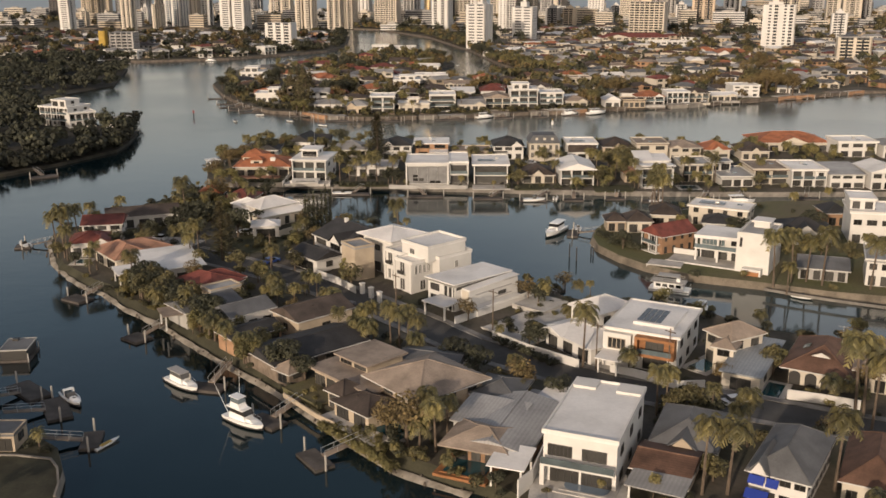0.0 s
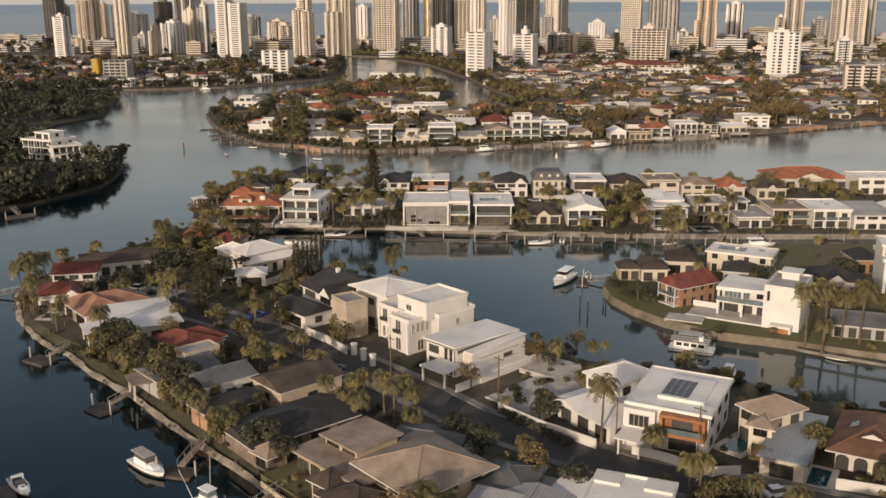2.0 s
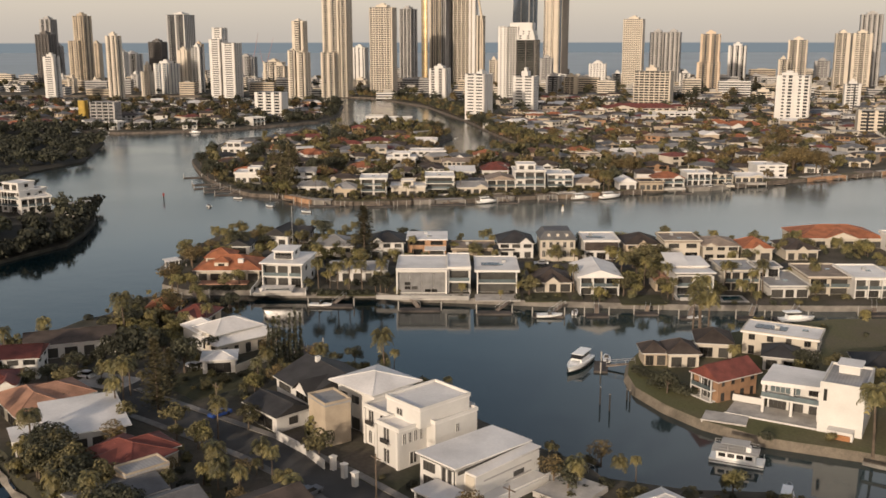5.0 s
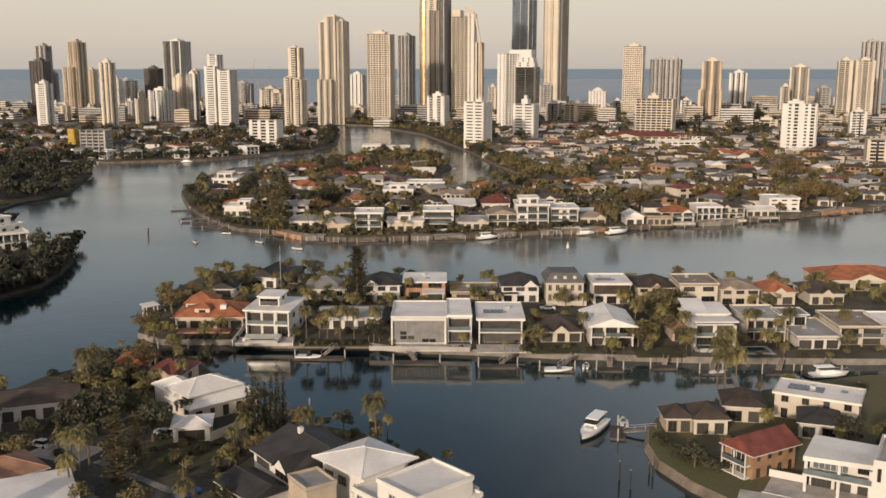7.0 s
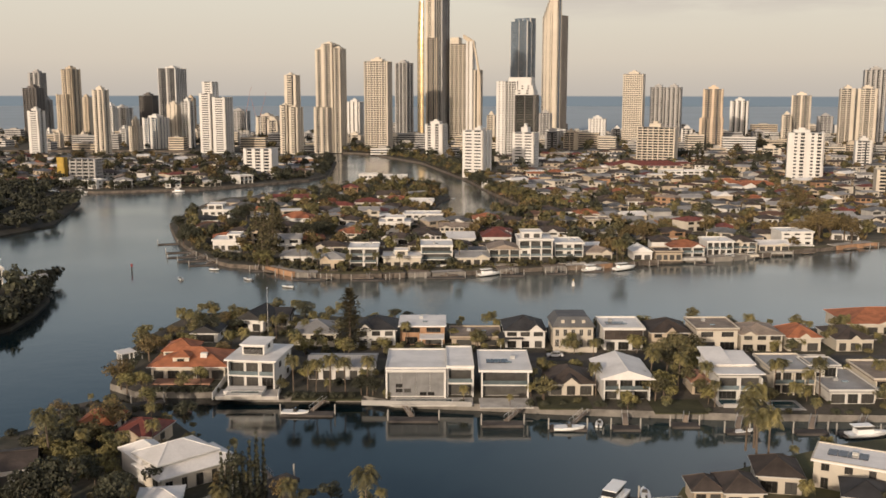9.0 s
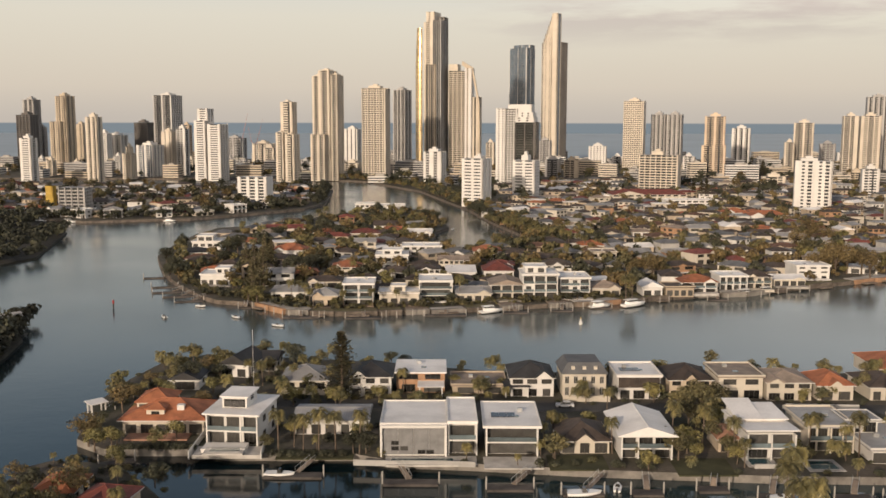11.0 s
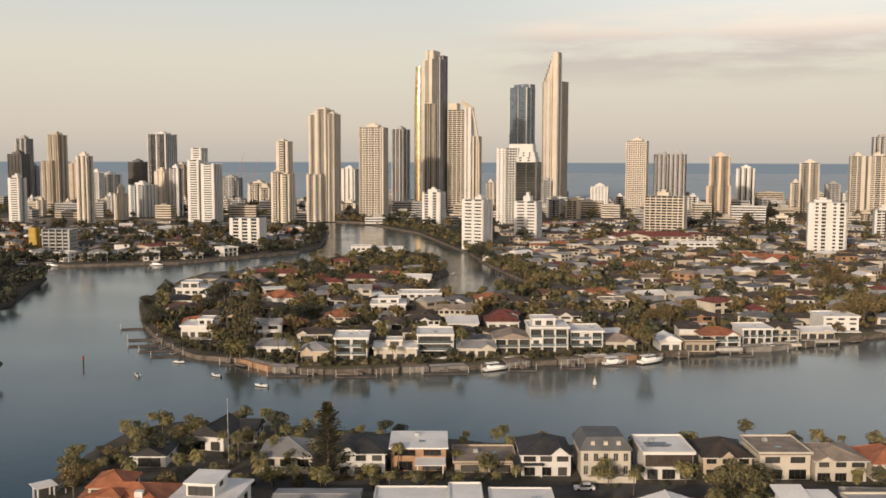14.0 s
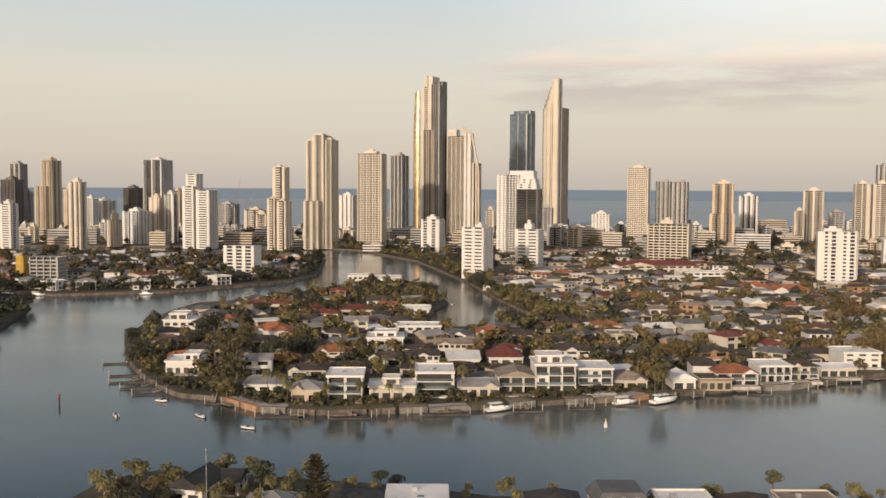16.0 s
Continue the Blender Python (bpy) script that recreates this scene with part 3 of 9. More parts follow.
def blocks(e, rows, wall=WHITE, roofm=R_WHITE, over=0.15, parapet=0.45):
    """Flat-roofed blocks of one building: (x0, x1, y0, y1, z0, z1)."""
    for x0, x1, y0, y1, z0, z1 in rows:
        box_part("wall", e, x0, y0, z0, x1, y1, z1, wall)
        flat_roof(e, x0, y0, x1, y1, z1, roofm, over, 0.25, parapet, wall)


def post_mesh(h, m):
    b = Mesher()
    b.box(-0.14, -0.14, -0.4, 0.14, 0.14, h)
    return b.mesh("post", m)


# ---- towers ----
BAY = {"F": 2.6, "f": 0.7, "W": 3.3, "w": 2.2, "B": 4.6, "b": 3.2, "D": 1.9, "G": 5.0}
BAY_NAME = {"F": "wall_fin", "f": "mullion_fin", "W": "facade_bay", "w": "facade_bay", "B": "balcony_bay", "b": "balcony_bay", "D": "glass_slot", "G": "curtain_wall"}
PATS = ("FBDB", "FWfWfW", "FBfWDWf", "FwwDB", "fBfbF", "FWfBfW")


def tower_block(e, x0, x1, y0, y1, z0, z1, m, glass, pats=("FWfW", "FWfW"), floor=3.4, band=0.5, pm=None):
    """One shaft of a tower: a core, and on its two faces towards the river upright bays side by side:
    plain fins, stacks of windows between spandrels, stacks of balconies set back, slots of glass."""
    pm = pm or m
    box_part("core", e, x0 + 0.02, y0 + 1.35, z0, x1 - 1.35, y1, z1, m)
    n = max(1, round((z1 - z0) / floor))
    fl = (z1 - z0) / n
    for face, pat in zip("fr", pats):
        length = (x1 - x0) if face == "f" else (y1 - y0)
        unit = sum(BAY[k] for k in pat)
        reps = max(1, round((length - BAY[pat[0]]) / unit))
        seq = pat * reps + pat[0]
        scale = length / sum(BAY[k] for k in seq)

        def at(u, v, z):
            return (x0 + u, y0 + v, z) if face == "f" else (x1 - v, y0 + u, z)
        u0 = 0.0
        for k in seq:
            u1, b = u0 + BAY[k] * scale, Mesher()

            def quad(ua, va, za, ub, vb, zb, slot):
                if ua == ub:
                    b.poly([at(ua, va, za), at(ub, vb, za), at(ub, vb, zb), at(ua, va, zb)], slot)
                elif za == zb:
                    b.poly([at(ua, va, za), at(ub, va, za), at(ub, vb, za), at(ua, vb, za)], slot)
                else:
                    b.poly([at(ua, va, za), at(ub, va, za), at(ub, vb, zb), at(ua, vb, zb)], slot)
            if k in "Ff":
                p = -0.15 if k == "f" else 0.0
                quad(u0, p, z0, u1, p, z1 + 0.4, 0)
                quad(u0, p, z0, u0, 1.35, z1 + 0.4, 0), quad(u1, p, z0, u1, 1.35, z1 + 0.4, 0)
                quad(u0, p, z1 + 0.4, u1, 1.35, z1 + 0.4, 0)
            else:
                back = {"W": 0.4, "w": 0.4, "B": 1.3, "b": 1.3, "D": 0.9, "G": 0.12}[k]
                high = {"W": band, "w": band, "B": 0.34, "b": 0.34, "D": 0.0, "G": 0.09}[k] * fl
                quad(u0, back, z0, u1, back, z1, 1)
                quad(u0, 0, z1, u1, 1.35, z1, 0)
                for i in range(n if high else 0):
                    z = z0 + i * fl
                    quad(u0, 0.02, z, u1, 0.02, z + high, 0)
                    quad(u0, 0.02, z, u1, back, z, 0), quad(u0, 0.02, z + high, u1, back, z + high, 0)
            b.part(BAY_NAME[k], e, pm if k in "Ff" else m, glass)
            u0 = u1


def tower(x, y, w, h, d=None, rot=-12.0, label="", m=T_CREAM, glass=T_GLASS, pats=None, band=0.5, crown=(0.25, 0.75, 5.0), shafts=None, pm=None, floor=2.6):
    """A high-rise that is w wide as seen from the river, corner and side together, its front centred on (x, y).
    shafts: (x0, x1, y0, y1, height) as parts of the width, depth and height, and what differs in that shaft."""
    s, c = abs(math.sin(radians(rot))), math.cos(radians(rot))
    w = (w - d * s) / c if d else w / (c + 0.85 * s)
    d = d or w * 0.85
    x += -d * s / 2 if rot < 0 else d * s / 2
    PLACED.append((x, y + d / 2, w * 0.75))
    e = thing("apartment_tower", x, y, Z0, rot, label, "tower", "high-rise skyline")
    k = len(label) + int(w)
    pats = pats or (PATS[k % len(PATS)], PATS[(k + 2) % len(PATS)])
    for q in shafts or ((0, 1, 0, 1, 1.0),):
        own = q[5] if len(q) > 5 else {}
        hh = h * q[4]
        a0, a1, b0, b1 = -w / 2 + w * q[0], -w / 2 + w * q[1], d * q[2], d * q[3]
        mm, pp = own.get("m", m), own.get("pm", own.get("m", pm or m))
        tower_block(e, a0, a1, b0, b1, -0.5, hh, mm, own.get("glass", glass), own.get("pats", pats), floor, own.get("band", band), pp)
        if crown and own.get("crown", q[4] >= 0.93):
            c0, c1 = a0 + (a1 - a0) * crown[0], a0 + (a1 - a0) * crown[1]
            box_part("plant_room", e, c0, b0 + (b1 - b0) * 0.2, hh + 0.4, c1, b0 + (b1 - b0) * 0.8, hh + crown[2] * 0.6, pp)
            box_part("lift_room", e, c0 + (c1 - c0) * 0.3, b0 + (b1 - b0) * 0.35, hh + crown[2] * 0.6, c0 + (c1 - c0) * 0.7, b0 + (b1 - b0) * 0.65, hh + crown[2], pp)
    return e


# ---- plants ----
def leaf_cloud(rnd, blobs, count, size, flat=0.25):
    """Leaf clumps: small quads on and in a group of uneven ellipsoids (centre, radii)."""
    b = Mesher()
    total = sum(r[0] * r[1] + r[2] * r[1] for _, r in blobs)
    for c, r in blobs:
        for _ in range(max(6, int(count * (r[0] * r[1] + r[2] * r[1]) / total))):
            u = Vector((rnd.gauss(0, 1), rnd.gauss(0, 1), rnd.gauss(0, 1) + flat)).normalized()
            k = rnd.uniform(0.72, 1.08)
            p = Vector((c[0] + u.x * r[0] * k, c[1] + u.y * r[1] * k, c[2] + u.z * r[2] * k))
            nrm = (u + Vector((rnd.uniform(-0.7, 0.7), rnd.uniform(-0.7, 0.7), rnd.uniform(-0.4, 0.8)))).normalized()
            t1 = nrm.orthogonal().normalized()
            t1.rotate(Matrix.Rotation(rnd.uniform(0, 6.28), 3, nrm))
            t2 = nrm.cross(t1)
            s = size * rnd.uniform(0.6, 1.35)
            q = rnd.uniform(0.5, 0.9)
            b.poly([p - t1 * s, p - t2 * s * q + nrm * s * 0.2, p + t1 * s, p + t2 * s * q + nrm * s * 0.15])
    return b


def broadleaf_meshes(seed, height=8.0, spread=4.0, count=700, size=0.42, leaf=LEAF):
    rnd = random.Random(seed)
    t = Mesher()
    top = height * 0.5
    t.tube([(0, 0, -0.3), (0.1, 0.05, top * 0.5), (0.0, 0.1, top)], [0.32, 0.24, 0.16])
    blobs = []
    for i in range(9):
        a, q = 6.28 * i / 9 + rnd.uniform(-0.4, 0.4), rnd.uniform(0.25, 0.75)
        c = (spread * q * math.cos(a), spread * q * math.sin(a), height * rnd.uniform(0.45, 0.82))
        s = spread * rnd.uniform(0.28, 0.48)
        blobs.append((c, (s, s * rnd.uniform(0.8, 1.2), s * rnd.uniform(0.6, 0.9))))
        t.tube([(0, 0.05, top * rnd.uniform(0.5, 0.95)), (c[0] * 0.5, c[1] * 0.5, c[2] * 0.85), c], [0.12, 0.08, 0.03], 5)
    blobs.append(((0, 0, height * 0.82), (spread * 0.42, spread * 0.42, height * 0.2)))
    return t.mesh("trunk", BARK), leaf_cloud(rnd, blobs, count, size).mesh("crown", leaf)


def pine_meshes(seed, height=16.0, tiers=17, leaf=LEAF_D, spread=3.4):
    """A Norfolk pine: a straight stem with flat tiers of boughs."""
    rnd = random.Random(seed)
    t, c = Mesher(), Mesher()
    t.tube([(0, 0, -0.3), (0.05, 0, height * 0.5), (0, 0, height)], [0.34, 0.22, 0.04])
    for i in range(tiers):
        z = height * (0.10 + 0.90 * i / tiers)
        reach = spread * (1.04 - i / tiers) ** 0.85
        for j in range(8):
            a = 6.28 * j / 8 + i * 0.7 + rnd.uniform(-0.25, 0.25)
            dx, dy = math.cos(a), math.sin(a)
            r = reach * rnd.uniform(0.7, 1.15)
            for k in range(7):
                u = r * (0.12 + 0.88 * k / 6)
                s = 0.50 * rnd.uniform(0.7, 1.3) * (1.1 - 0.4 * k / 6)
                p = Vector((dx * u + rnd.uniform(-0.2, 0.2), dy * u + rnd.uniform(-0.2, 0.2), z + u * 0.14 + rnd.uniform(-0.2, 0.3)))
                side = Vector((-dy, dx, rnd.uniform(-0.4, 0.5))) * s
                f = Vector((dx, dy, rnd.uniform(-0.2, 0.7))) * s
                c.poly([p - side, p - f * 0.4, p + side, p + f * 1.2])
    return t.mesh("trunk", BARK), c.mesh("crown", leaf)


def conifer_meshes(seed, height=14.0, spread=3.8, leaf=LEAF_G):
    """A broad, ragged conifer."""
    rnd = random.Random(seed)
    t = Mesher()
    t.tube([(0, 0, -0.3), (0.1, 0.1, height * 0.5), (0, 0, height * 0.96)], [0.4, 0.26, 0.05])
    blobs = []
    for i in range(26):
        u = 0.12 + 0.85 * i / 26
        reach = spread * (1.02 - u) ** 0.75
        a = 2.4 * i + rnd.uniform(-0.4, 0.4)
        q = reach * rnd.uniform(0.35, 0.75)
        s = reach * rnd.uniform(0.38, 0.6)
        blobs.append(((q * math.cos(a), q * math.sin(a), height * u), (s, s, s * 0.55)))
        t.tube([(0, 0, height * u - 0.3), (q * math.cos(a), q * math.sin(a), height * u)], [0.08, 0.03], 4)
    return t.mesh("trunk", BARK), leaf_cloud(rnd, blobs, 800, 0.42).mesh("crown", leaf)


def palm_meshes(seed, height=8.0, fronds=24, reach=2.7, leaf=LEAF_P):
    """A palm: a slender stem and a full head of arching, drooping fronds with split leaflets."""
    rnd = random.Random(seed)
    t, c = Mesher(), Mesher()
    bx, by = rnd.uniform(-0.5, 0.5), rnd.uniform(-0.4, 0.4)
    t.tube([(0, 0, -0.3), (bx * 0.3, by * 0.3, height * 0.4), (bx, by, height)], [0.24, 0.17, 0.14], 6)
    for i in range(fronds):
        a = 2.4 * i + rnd.uniform(-0.25, 0.25)
        lift = 1.35 - 1.75 * (i / fronds) + rnd.uniform(-0.15, 0.15)
        r = reach * rnd.uniform(0.85, 1.15)
        dx, dy = math.cos(a), math.sin(a)

        def spine(u):
            return Vector((bx + dx * r * u * (1 - 0.25 * u), by + dy * r * u * (1 - 0.25 * u), height + r * (lift * u - (0.55 + 0.5 * max(lift, 0.0)) * u * u)))
        side = Vector((-dy, dx, 0))
        for k in range(7):
            u = 0.08 + 0.92 * k / 7
            p, q = spine(u), spine(u + 0.11)
            w = 0.95 * math.sin(0.5 + 2.3 * u) * rnd.uniform(0.8, 1.1)
            ahead = (spine(min(1.0, u + 0.1)) - p).normalized() * w * 0.5
            for sgn in (-1, 1):
                tip = p + side * sgn * w * 0.8 + ahead + Vector((0, 0, -0.5 * w))
                c.poly([p, q, tip + ahead * 0.3, tip])
    return t.mesh("trunk", BARK), c.mesh("crown", leaf)


def cypress_meshes(seed, height=8.0):
    rnd = random.Random(seed)
    t = Mesher()
    t.tube([(0, 0, -0.3), (0, 0, height * 0.8)], [0.15, 0.04], 5)
    blobs = [((0, 0, height * (0.1 + 0.11 * i)), (0.46 - 0.042 * i, 0.46 - 0.042 * i, height * 0.09)) for i in range(9)]
    return t.mesh("trunk", BARK), leaf_cloud(rnd, blobs, 330, 0.24).mesh("crown", LEAF_D)


def shrub_meshes(seed, leaf, r=1.3):
    rnd = random.Random(seed)
    t = Mesher()
    for i in range(4):
        t.tube([(0, 0, -0.2), (rnd.uniform(-r, r) * 0.5, rnd.uniform(-r, r) * 0.5, r * 0.8)], [0.06, 0.03], 4)
    blobs = [((rnd.uniform(-0.6, 0.6) * r, rnd.uniform(-0.6, 0.6) * r, r * rnd.uniform(0.4, 0.8)), (r * 0.6, r * 0.6, r * 0.5)) for _ in range(5)]
    return t.mesh("trunk", BARK), leaf_cloud(rnd, blobs, 330, 0.19).mesh("crown", leaf)


PLANTS = {
    "round_a": (broadleaf_meshes(1, 8.0, 4.0, 1050, 0.31), "tree", "broad-crowned olive-green garden tree with open branches"),
    "round_b": (broadleaf_meshes(2, 8.0, 4.2, 1100, 0.32, LEAF_D), "tree", "tall dark green leafy tree with uneven crown"),
    "round_c": (broadleaf_meshes(3, 7.0, 3.6, 950, 0.29, LEAF_Y), "tree", "sunlit yellow-green leafy garden tree"),
    "round_d": (broadleaf_meshes(4, 8.5, 4.2, 750, 0.28, LEAF_B), "tree", "thin bronze-brown tree with sparse foliage"),
    "pine_c": (pine_meshes(15, 16.0, 20, LEAF_G, 4.2), "pine", "tall feathery pine with drooping bronze-green boughs"),
    "pine": (pine_meshes(5, 16.0, 19, LEAF_G, 5.4), "pine", "tall Norfolk pine with flat tiers of dark boughs"),
    "pine_b": (conifer_meshes(6), "pine", "broad bronze-green pine with drooping boughs"),
    "palm_a": (palm_meshes(7), "palm", "slender palm tree with arching yellow-green fronds"),
    "palm_b": (palm_meshes(8, 9.5, 26, 3.0), "palm", "tall palm tree with a full crown of fronds"),
    "palm_c": (palm_meshes(9, 4.6, 22, 2.5), "palm", "short garden palm with spreading golden-green fronds"),
    "wood_a": (broadleaf_meshes(31, 8.0, 4.4, 110, 1.05), "tree", "olive-green tree"),
    "wood_b": (broadleaf_meshes(32, 9.0, 4.8, 120, 1.1, LEAF_D), "tree", "dark green tree"),
    "wood_d": (broadleaf_meshes(33, 8.5, 4.4, 100, 1.0, LEAF_B), "tree", "bronze tree"),
    "wood_m": (broadleaf_meshes(34, 8.5, 4.6, 130, 1.0, LEAF_M), "tree", "dark mangrove tree"),
    "far_a": (broadleaf_meshes(21, 8.0, 4.2, 190, 0.85), "tree", "olive-green tree"),
    "far_b": (broadleaf_meshes(22, 9.0, 4.6, 210, 0.90, LEAF_D), "tree", "dark green tree"),
    "far_c": (broadleaf_meshes(23, 7.0, 3.8, 170, 0.80, LEAF_Y), "tree", "yellow-green tree"),
    "far_d": (broadleaf_meshes(24, 8.5, 4.4, 170, 0.80, LEAF_B), "tree", "bronze tree"),
    "far_s": (broadleaf_meshes(25, 3.2, 2.4, 90, 0.60, LEAF_D), "shrub", "dark shrub"),
    "far_t": (broadleaf_meshes(26, 3.0, 2.2, 90, 0.60), "shrub", "olive shrub"),
    "cypress": (cypress_meshes(10), "cypress", "narrow dark green column-shaped cypress"),
    "shrub": (shrub_meshes(11, LEAF), "shrub", "rounded olive-green garden shrub"),
    "shrub_d": (shrub_meshes(12, LEAF_D), "shrub", "dense dark green hedge shrub"),
    "shrub_y": (shrub_meshes(13, LEAF_Y), "shrub", "golden sunlit shrub on the waterside bank"),
}
PLANT_NAME = {"tree": "tree", "pine": "pine_tree", "palm": "palm_tree", "cypress": "cypress_tree", "shrub": "shrub"}
plant_rnd = random.Random(77)


def plant(kind, x, y, s=1.0, z=Z0):
    (trunk, crown), cat, label = PLANTS[kind]
    e = thing(PLANT_NAME[cat], x, y, z, plant_rnd.uniform(0, 360), label, cat, "garden planting")
    e.scale = (s, s, s * plant_rnd.uniform(0.92, 1.1))
    for nm, me in (("trunk", trunk), ("crown", crown)):
        o = new(nm, me)
        o.parent = e
    return e


def bush(kind, x, y, s=1.0, z=Z0):
    (_, crown), cat, label = PLANTS[kind]
    e = tagged(new("shrub", crown), label, cat, "garden shrubs")
    e.matrix_basis = pose(x, y, z, 0, 0, plant_rnd.uniform(0, 360))
    e.scale = (s, s, s * plant_rnd.uniform(0.9, 1.1))
    return e


def inside(x, y, poly):
    hit, j = False, len(poly) - 1
    for i in range(len(poly)):
        (xi, yi), (xj, yj) = poly[i], poly[j]
        if (yi > y) != (yj > y) and x < (xj - xi) * (y - yi) / (yj - yi) + xi:
            hit = not hit
        j = i
    return hit


def woods(name, label, poly, count, kinds, seed, smin=0.7, smax=1.3, avoid=lambda x, y: False, z=Z0, stems=False):
    """A wood that nobody could count: many crowns and stems in one sheet of leaves."""
    rnd = np.random.default_rng(seed)
    xs, ys = [p[0] for p in poly], [p[1] for p in poly]
    vs, loops, sizes, mi, base, mats, cache = [], [], [], [], 0, [], {}
    made = tries = 0
    while made < count and tries < count * 30:
        tries += 1
        x, y = rnd.uniform(min(xs), max(xs)), rnd.uniform(min(ys), max(ys))
        if not inside(x, y, poly) or avoid(x, y):
            continue
        made += 1
        kind = kinds[rnd.integers(len(kinds))]
        s, a = rnd.uniform(smin, smax), rnd.uniform(0, 6.28)
        for me in PLANTS[kind][0][0 if stems else 1:]:
            if me.name not in cache:
                co, lv, n = np.empty(len(me.vertices) * 3), np.empty(len(me.loops), int), np.empty(len(me.polygons), int)
                me.vertices.foreach_get("co", co), me.loops.foreach_get("vertex_index", lv), me.polygons.foreach_get("loop_total", n)
                cache[me.name] = co.reshape(-1, 3), lv, n
            co, lv, n = cache[me.name]
            co = co * s
            c, q = math.cos(a), math.sin(a)
            vs.append(np.stack([co[:, 0] * c - co[:, 1] * q + x, co[:, 0] * q + co[:, 1] * c + y, co[:, 2] + z], 1))
            m = me.materials[0]
            if m not in mats:
                mats.append(m)
            loops.append(lv + base), sizes.append(n), mi.append(np.full(len(n), mats.index(m)))
            base += len(co)
    co, lv, n = np.concatenate(vs), np.concatenate(loops), np.concatenate(sizes)
    me = bpy.data.meshes.new(name)
    me.vertices.add(len(co)), me.loops.add(len(lv)), me.polygons.add(len(n))
    me.vertices.foreach_set("co", co.ravel()), me.loops.foreach_set("vertex_index", lv)
    me.polygons.foreach_set("loop_start", np.cumsum(n) - n)
    for m in mats:
        me.materials.append(m)
    me.polygons.foreach_set("material_index", np.concatenate(mi))
    me.update(calc_edges=True)
    return tagged(new(name, me), label, "trees", kind="stuff")


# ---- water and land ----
# one very dark ground tone for the wooded bank
BANK_GROUND = mat("dark_bank_ground", (0.030, 0.027, 0.019), 0.95, 0.4, 0.2, 2.0)
SHORE = mat("brown_shore_sand", (0.165, 0.140, 0.108), 0.95, 0.35, 0.3, 3.0, col2=(0.09, 0.078, 0.06))
LAWN_D = mat("dark_lawn", (0.050, 0.048, 0.030), 0.95, 0.35, 0.2, 3.0)
SEAWALL = mat("weathered_seawall", (0.20, 0.185, 0.165), 0.9, 0.25, 0.3, 3.0)
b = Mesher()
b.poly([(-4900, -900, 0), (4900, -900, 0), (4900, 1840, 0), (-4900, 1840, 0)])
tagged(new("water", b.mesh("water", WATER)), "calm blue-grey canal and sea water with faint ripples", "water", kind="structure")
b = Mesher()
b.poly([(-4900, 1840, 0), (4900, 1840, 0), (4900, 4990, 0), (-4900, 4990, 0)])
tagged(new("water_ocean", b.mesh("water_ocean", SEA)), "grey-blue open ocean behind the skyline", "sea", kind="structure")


def land(name, outline, label, top=SOIL, side=ROCK, z=Z0, wall=0.5):
    """A stretch of land: a flat top and a sloping stone edge that runs down into the water."""
    area = sum(a[0] * b[1] - b[0] * a[1] for a, b in zip(outline, outline[1:] + outline[:1]))
    pts = outline if area > 0 else outline[::-1]
    n = len(pts)
    k = []
    for i in range(n):
        p, q, r = Vector(pts[i - 1]), Vector(pts[i]), Vector(pts[(i + 1) % n])
        d1, d2 = (q - p).normalized(), (r - q).normalized()
        m = (Vector((d1.y, -d1.x)) + Vector((d2.y, -d2.x)))
        k.append(q - m.normalized() * wall if m.length > 0.1 else q)
    b = Mesher()
    b.poly([(p.x, p.y, z) for p in k], 0)
    for i in range(n):
        j = (i + 1) % n
        b.poly([(*pts[i], -0.6), (*pts[j], -0.6), (k[j].x, k[j].y, z), (k[i].x, k[i].y, z)], 1)
    me = b.mesh(name, top, side)
    bm = bmesh.new()
    bm.from_mesh(me)
    bmesh.ops.triangulate(bm, faces=[f for f in bm.faces if len(f.verts) > 4])
    bm.to_mesh(me)
    bm.free()
    return tagged(new(name, me), label, "ground", kind="structure")


NEAR = [(-100.6, 240.3), (-93.9, 225.5), (-81.7, 212.2), (-76.5, 208.0), (-69.0, 198.4), (-56.6, 186.1), (-43.9, 170.9), (-32.0, 157.7), (-24.9, 149.5), (-20.4, 143.1), (-12.3, 132.5), (-6.9, 126.4), (1.1, 121.1), (5.0, 119.0), (15.2, 108.2),
        (33.8, 79.6), (109.8, 102.7), (166.7, 166.0), (84.6, 174.7), (70.0, 178.5), (64.4, 181.6), (59.1, 186.5), (53.4, 195.9), (39.2, 197.2), (27.7, 201.0), (25.3, 206.8), (18.2, 213.1), (6.3, 228.9), (-12.8, 255.6),
        (-33.1, 265.7), (-35.9, 271.6), (-44.0, 285.2), (-52.4, 295.9), (-59.1, 305.4), (-64.6, 311.3), (-72.1, 314.6), (-81.6, 315.5), (-86.5, 311.0), (-87.6, 303.2), (-87.8, 296.7), (-92.3, 291.9), (-107.1, 254.1)]
land("ground_near_peninsula", NEAR, "suburban peninsula ground with gardens and a sandy edge", SOIL, LAWN_D, wall=2.2)
EAST = [(43.5, 263.9), (40.3, 257.8), (38.3, 249.2), (38.5, 241.0), (42.6, 230.8), (47.9, 222.7), (56.8, 214.7), (71.7, 208.3), (83.3, 202.3), (95.0, 198.4), (176.9, 190.3),
        (205.8, 293.8), (98.9, 291.3), (82.2, 286.3), (69.8, 280.1), (60.4, 274.9), (51.0, 269.9), (45.2, 264.6)]
land("ground_canal_point", EAST, "grassy point of land with sandy edge", GRASS, SHORE, wall=1.1)
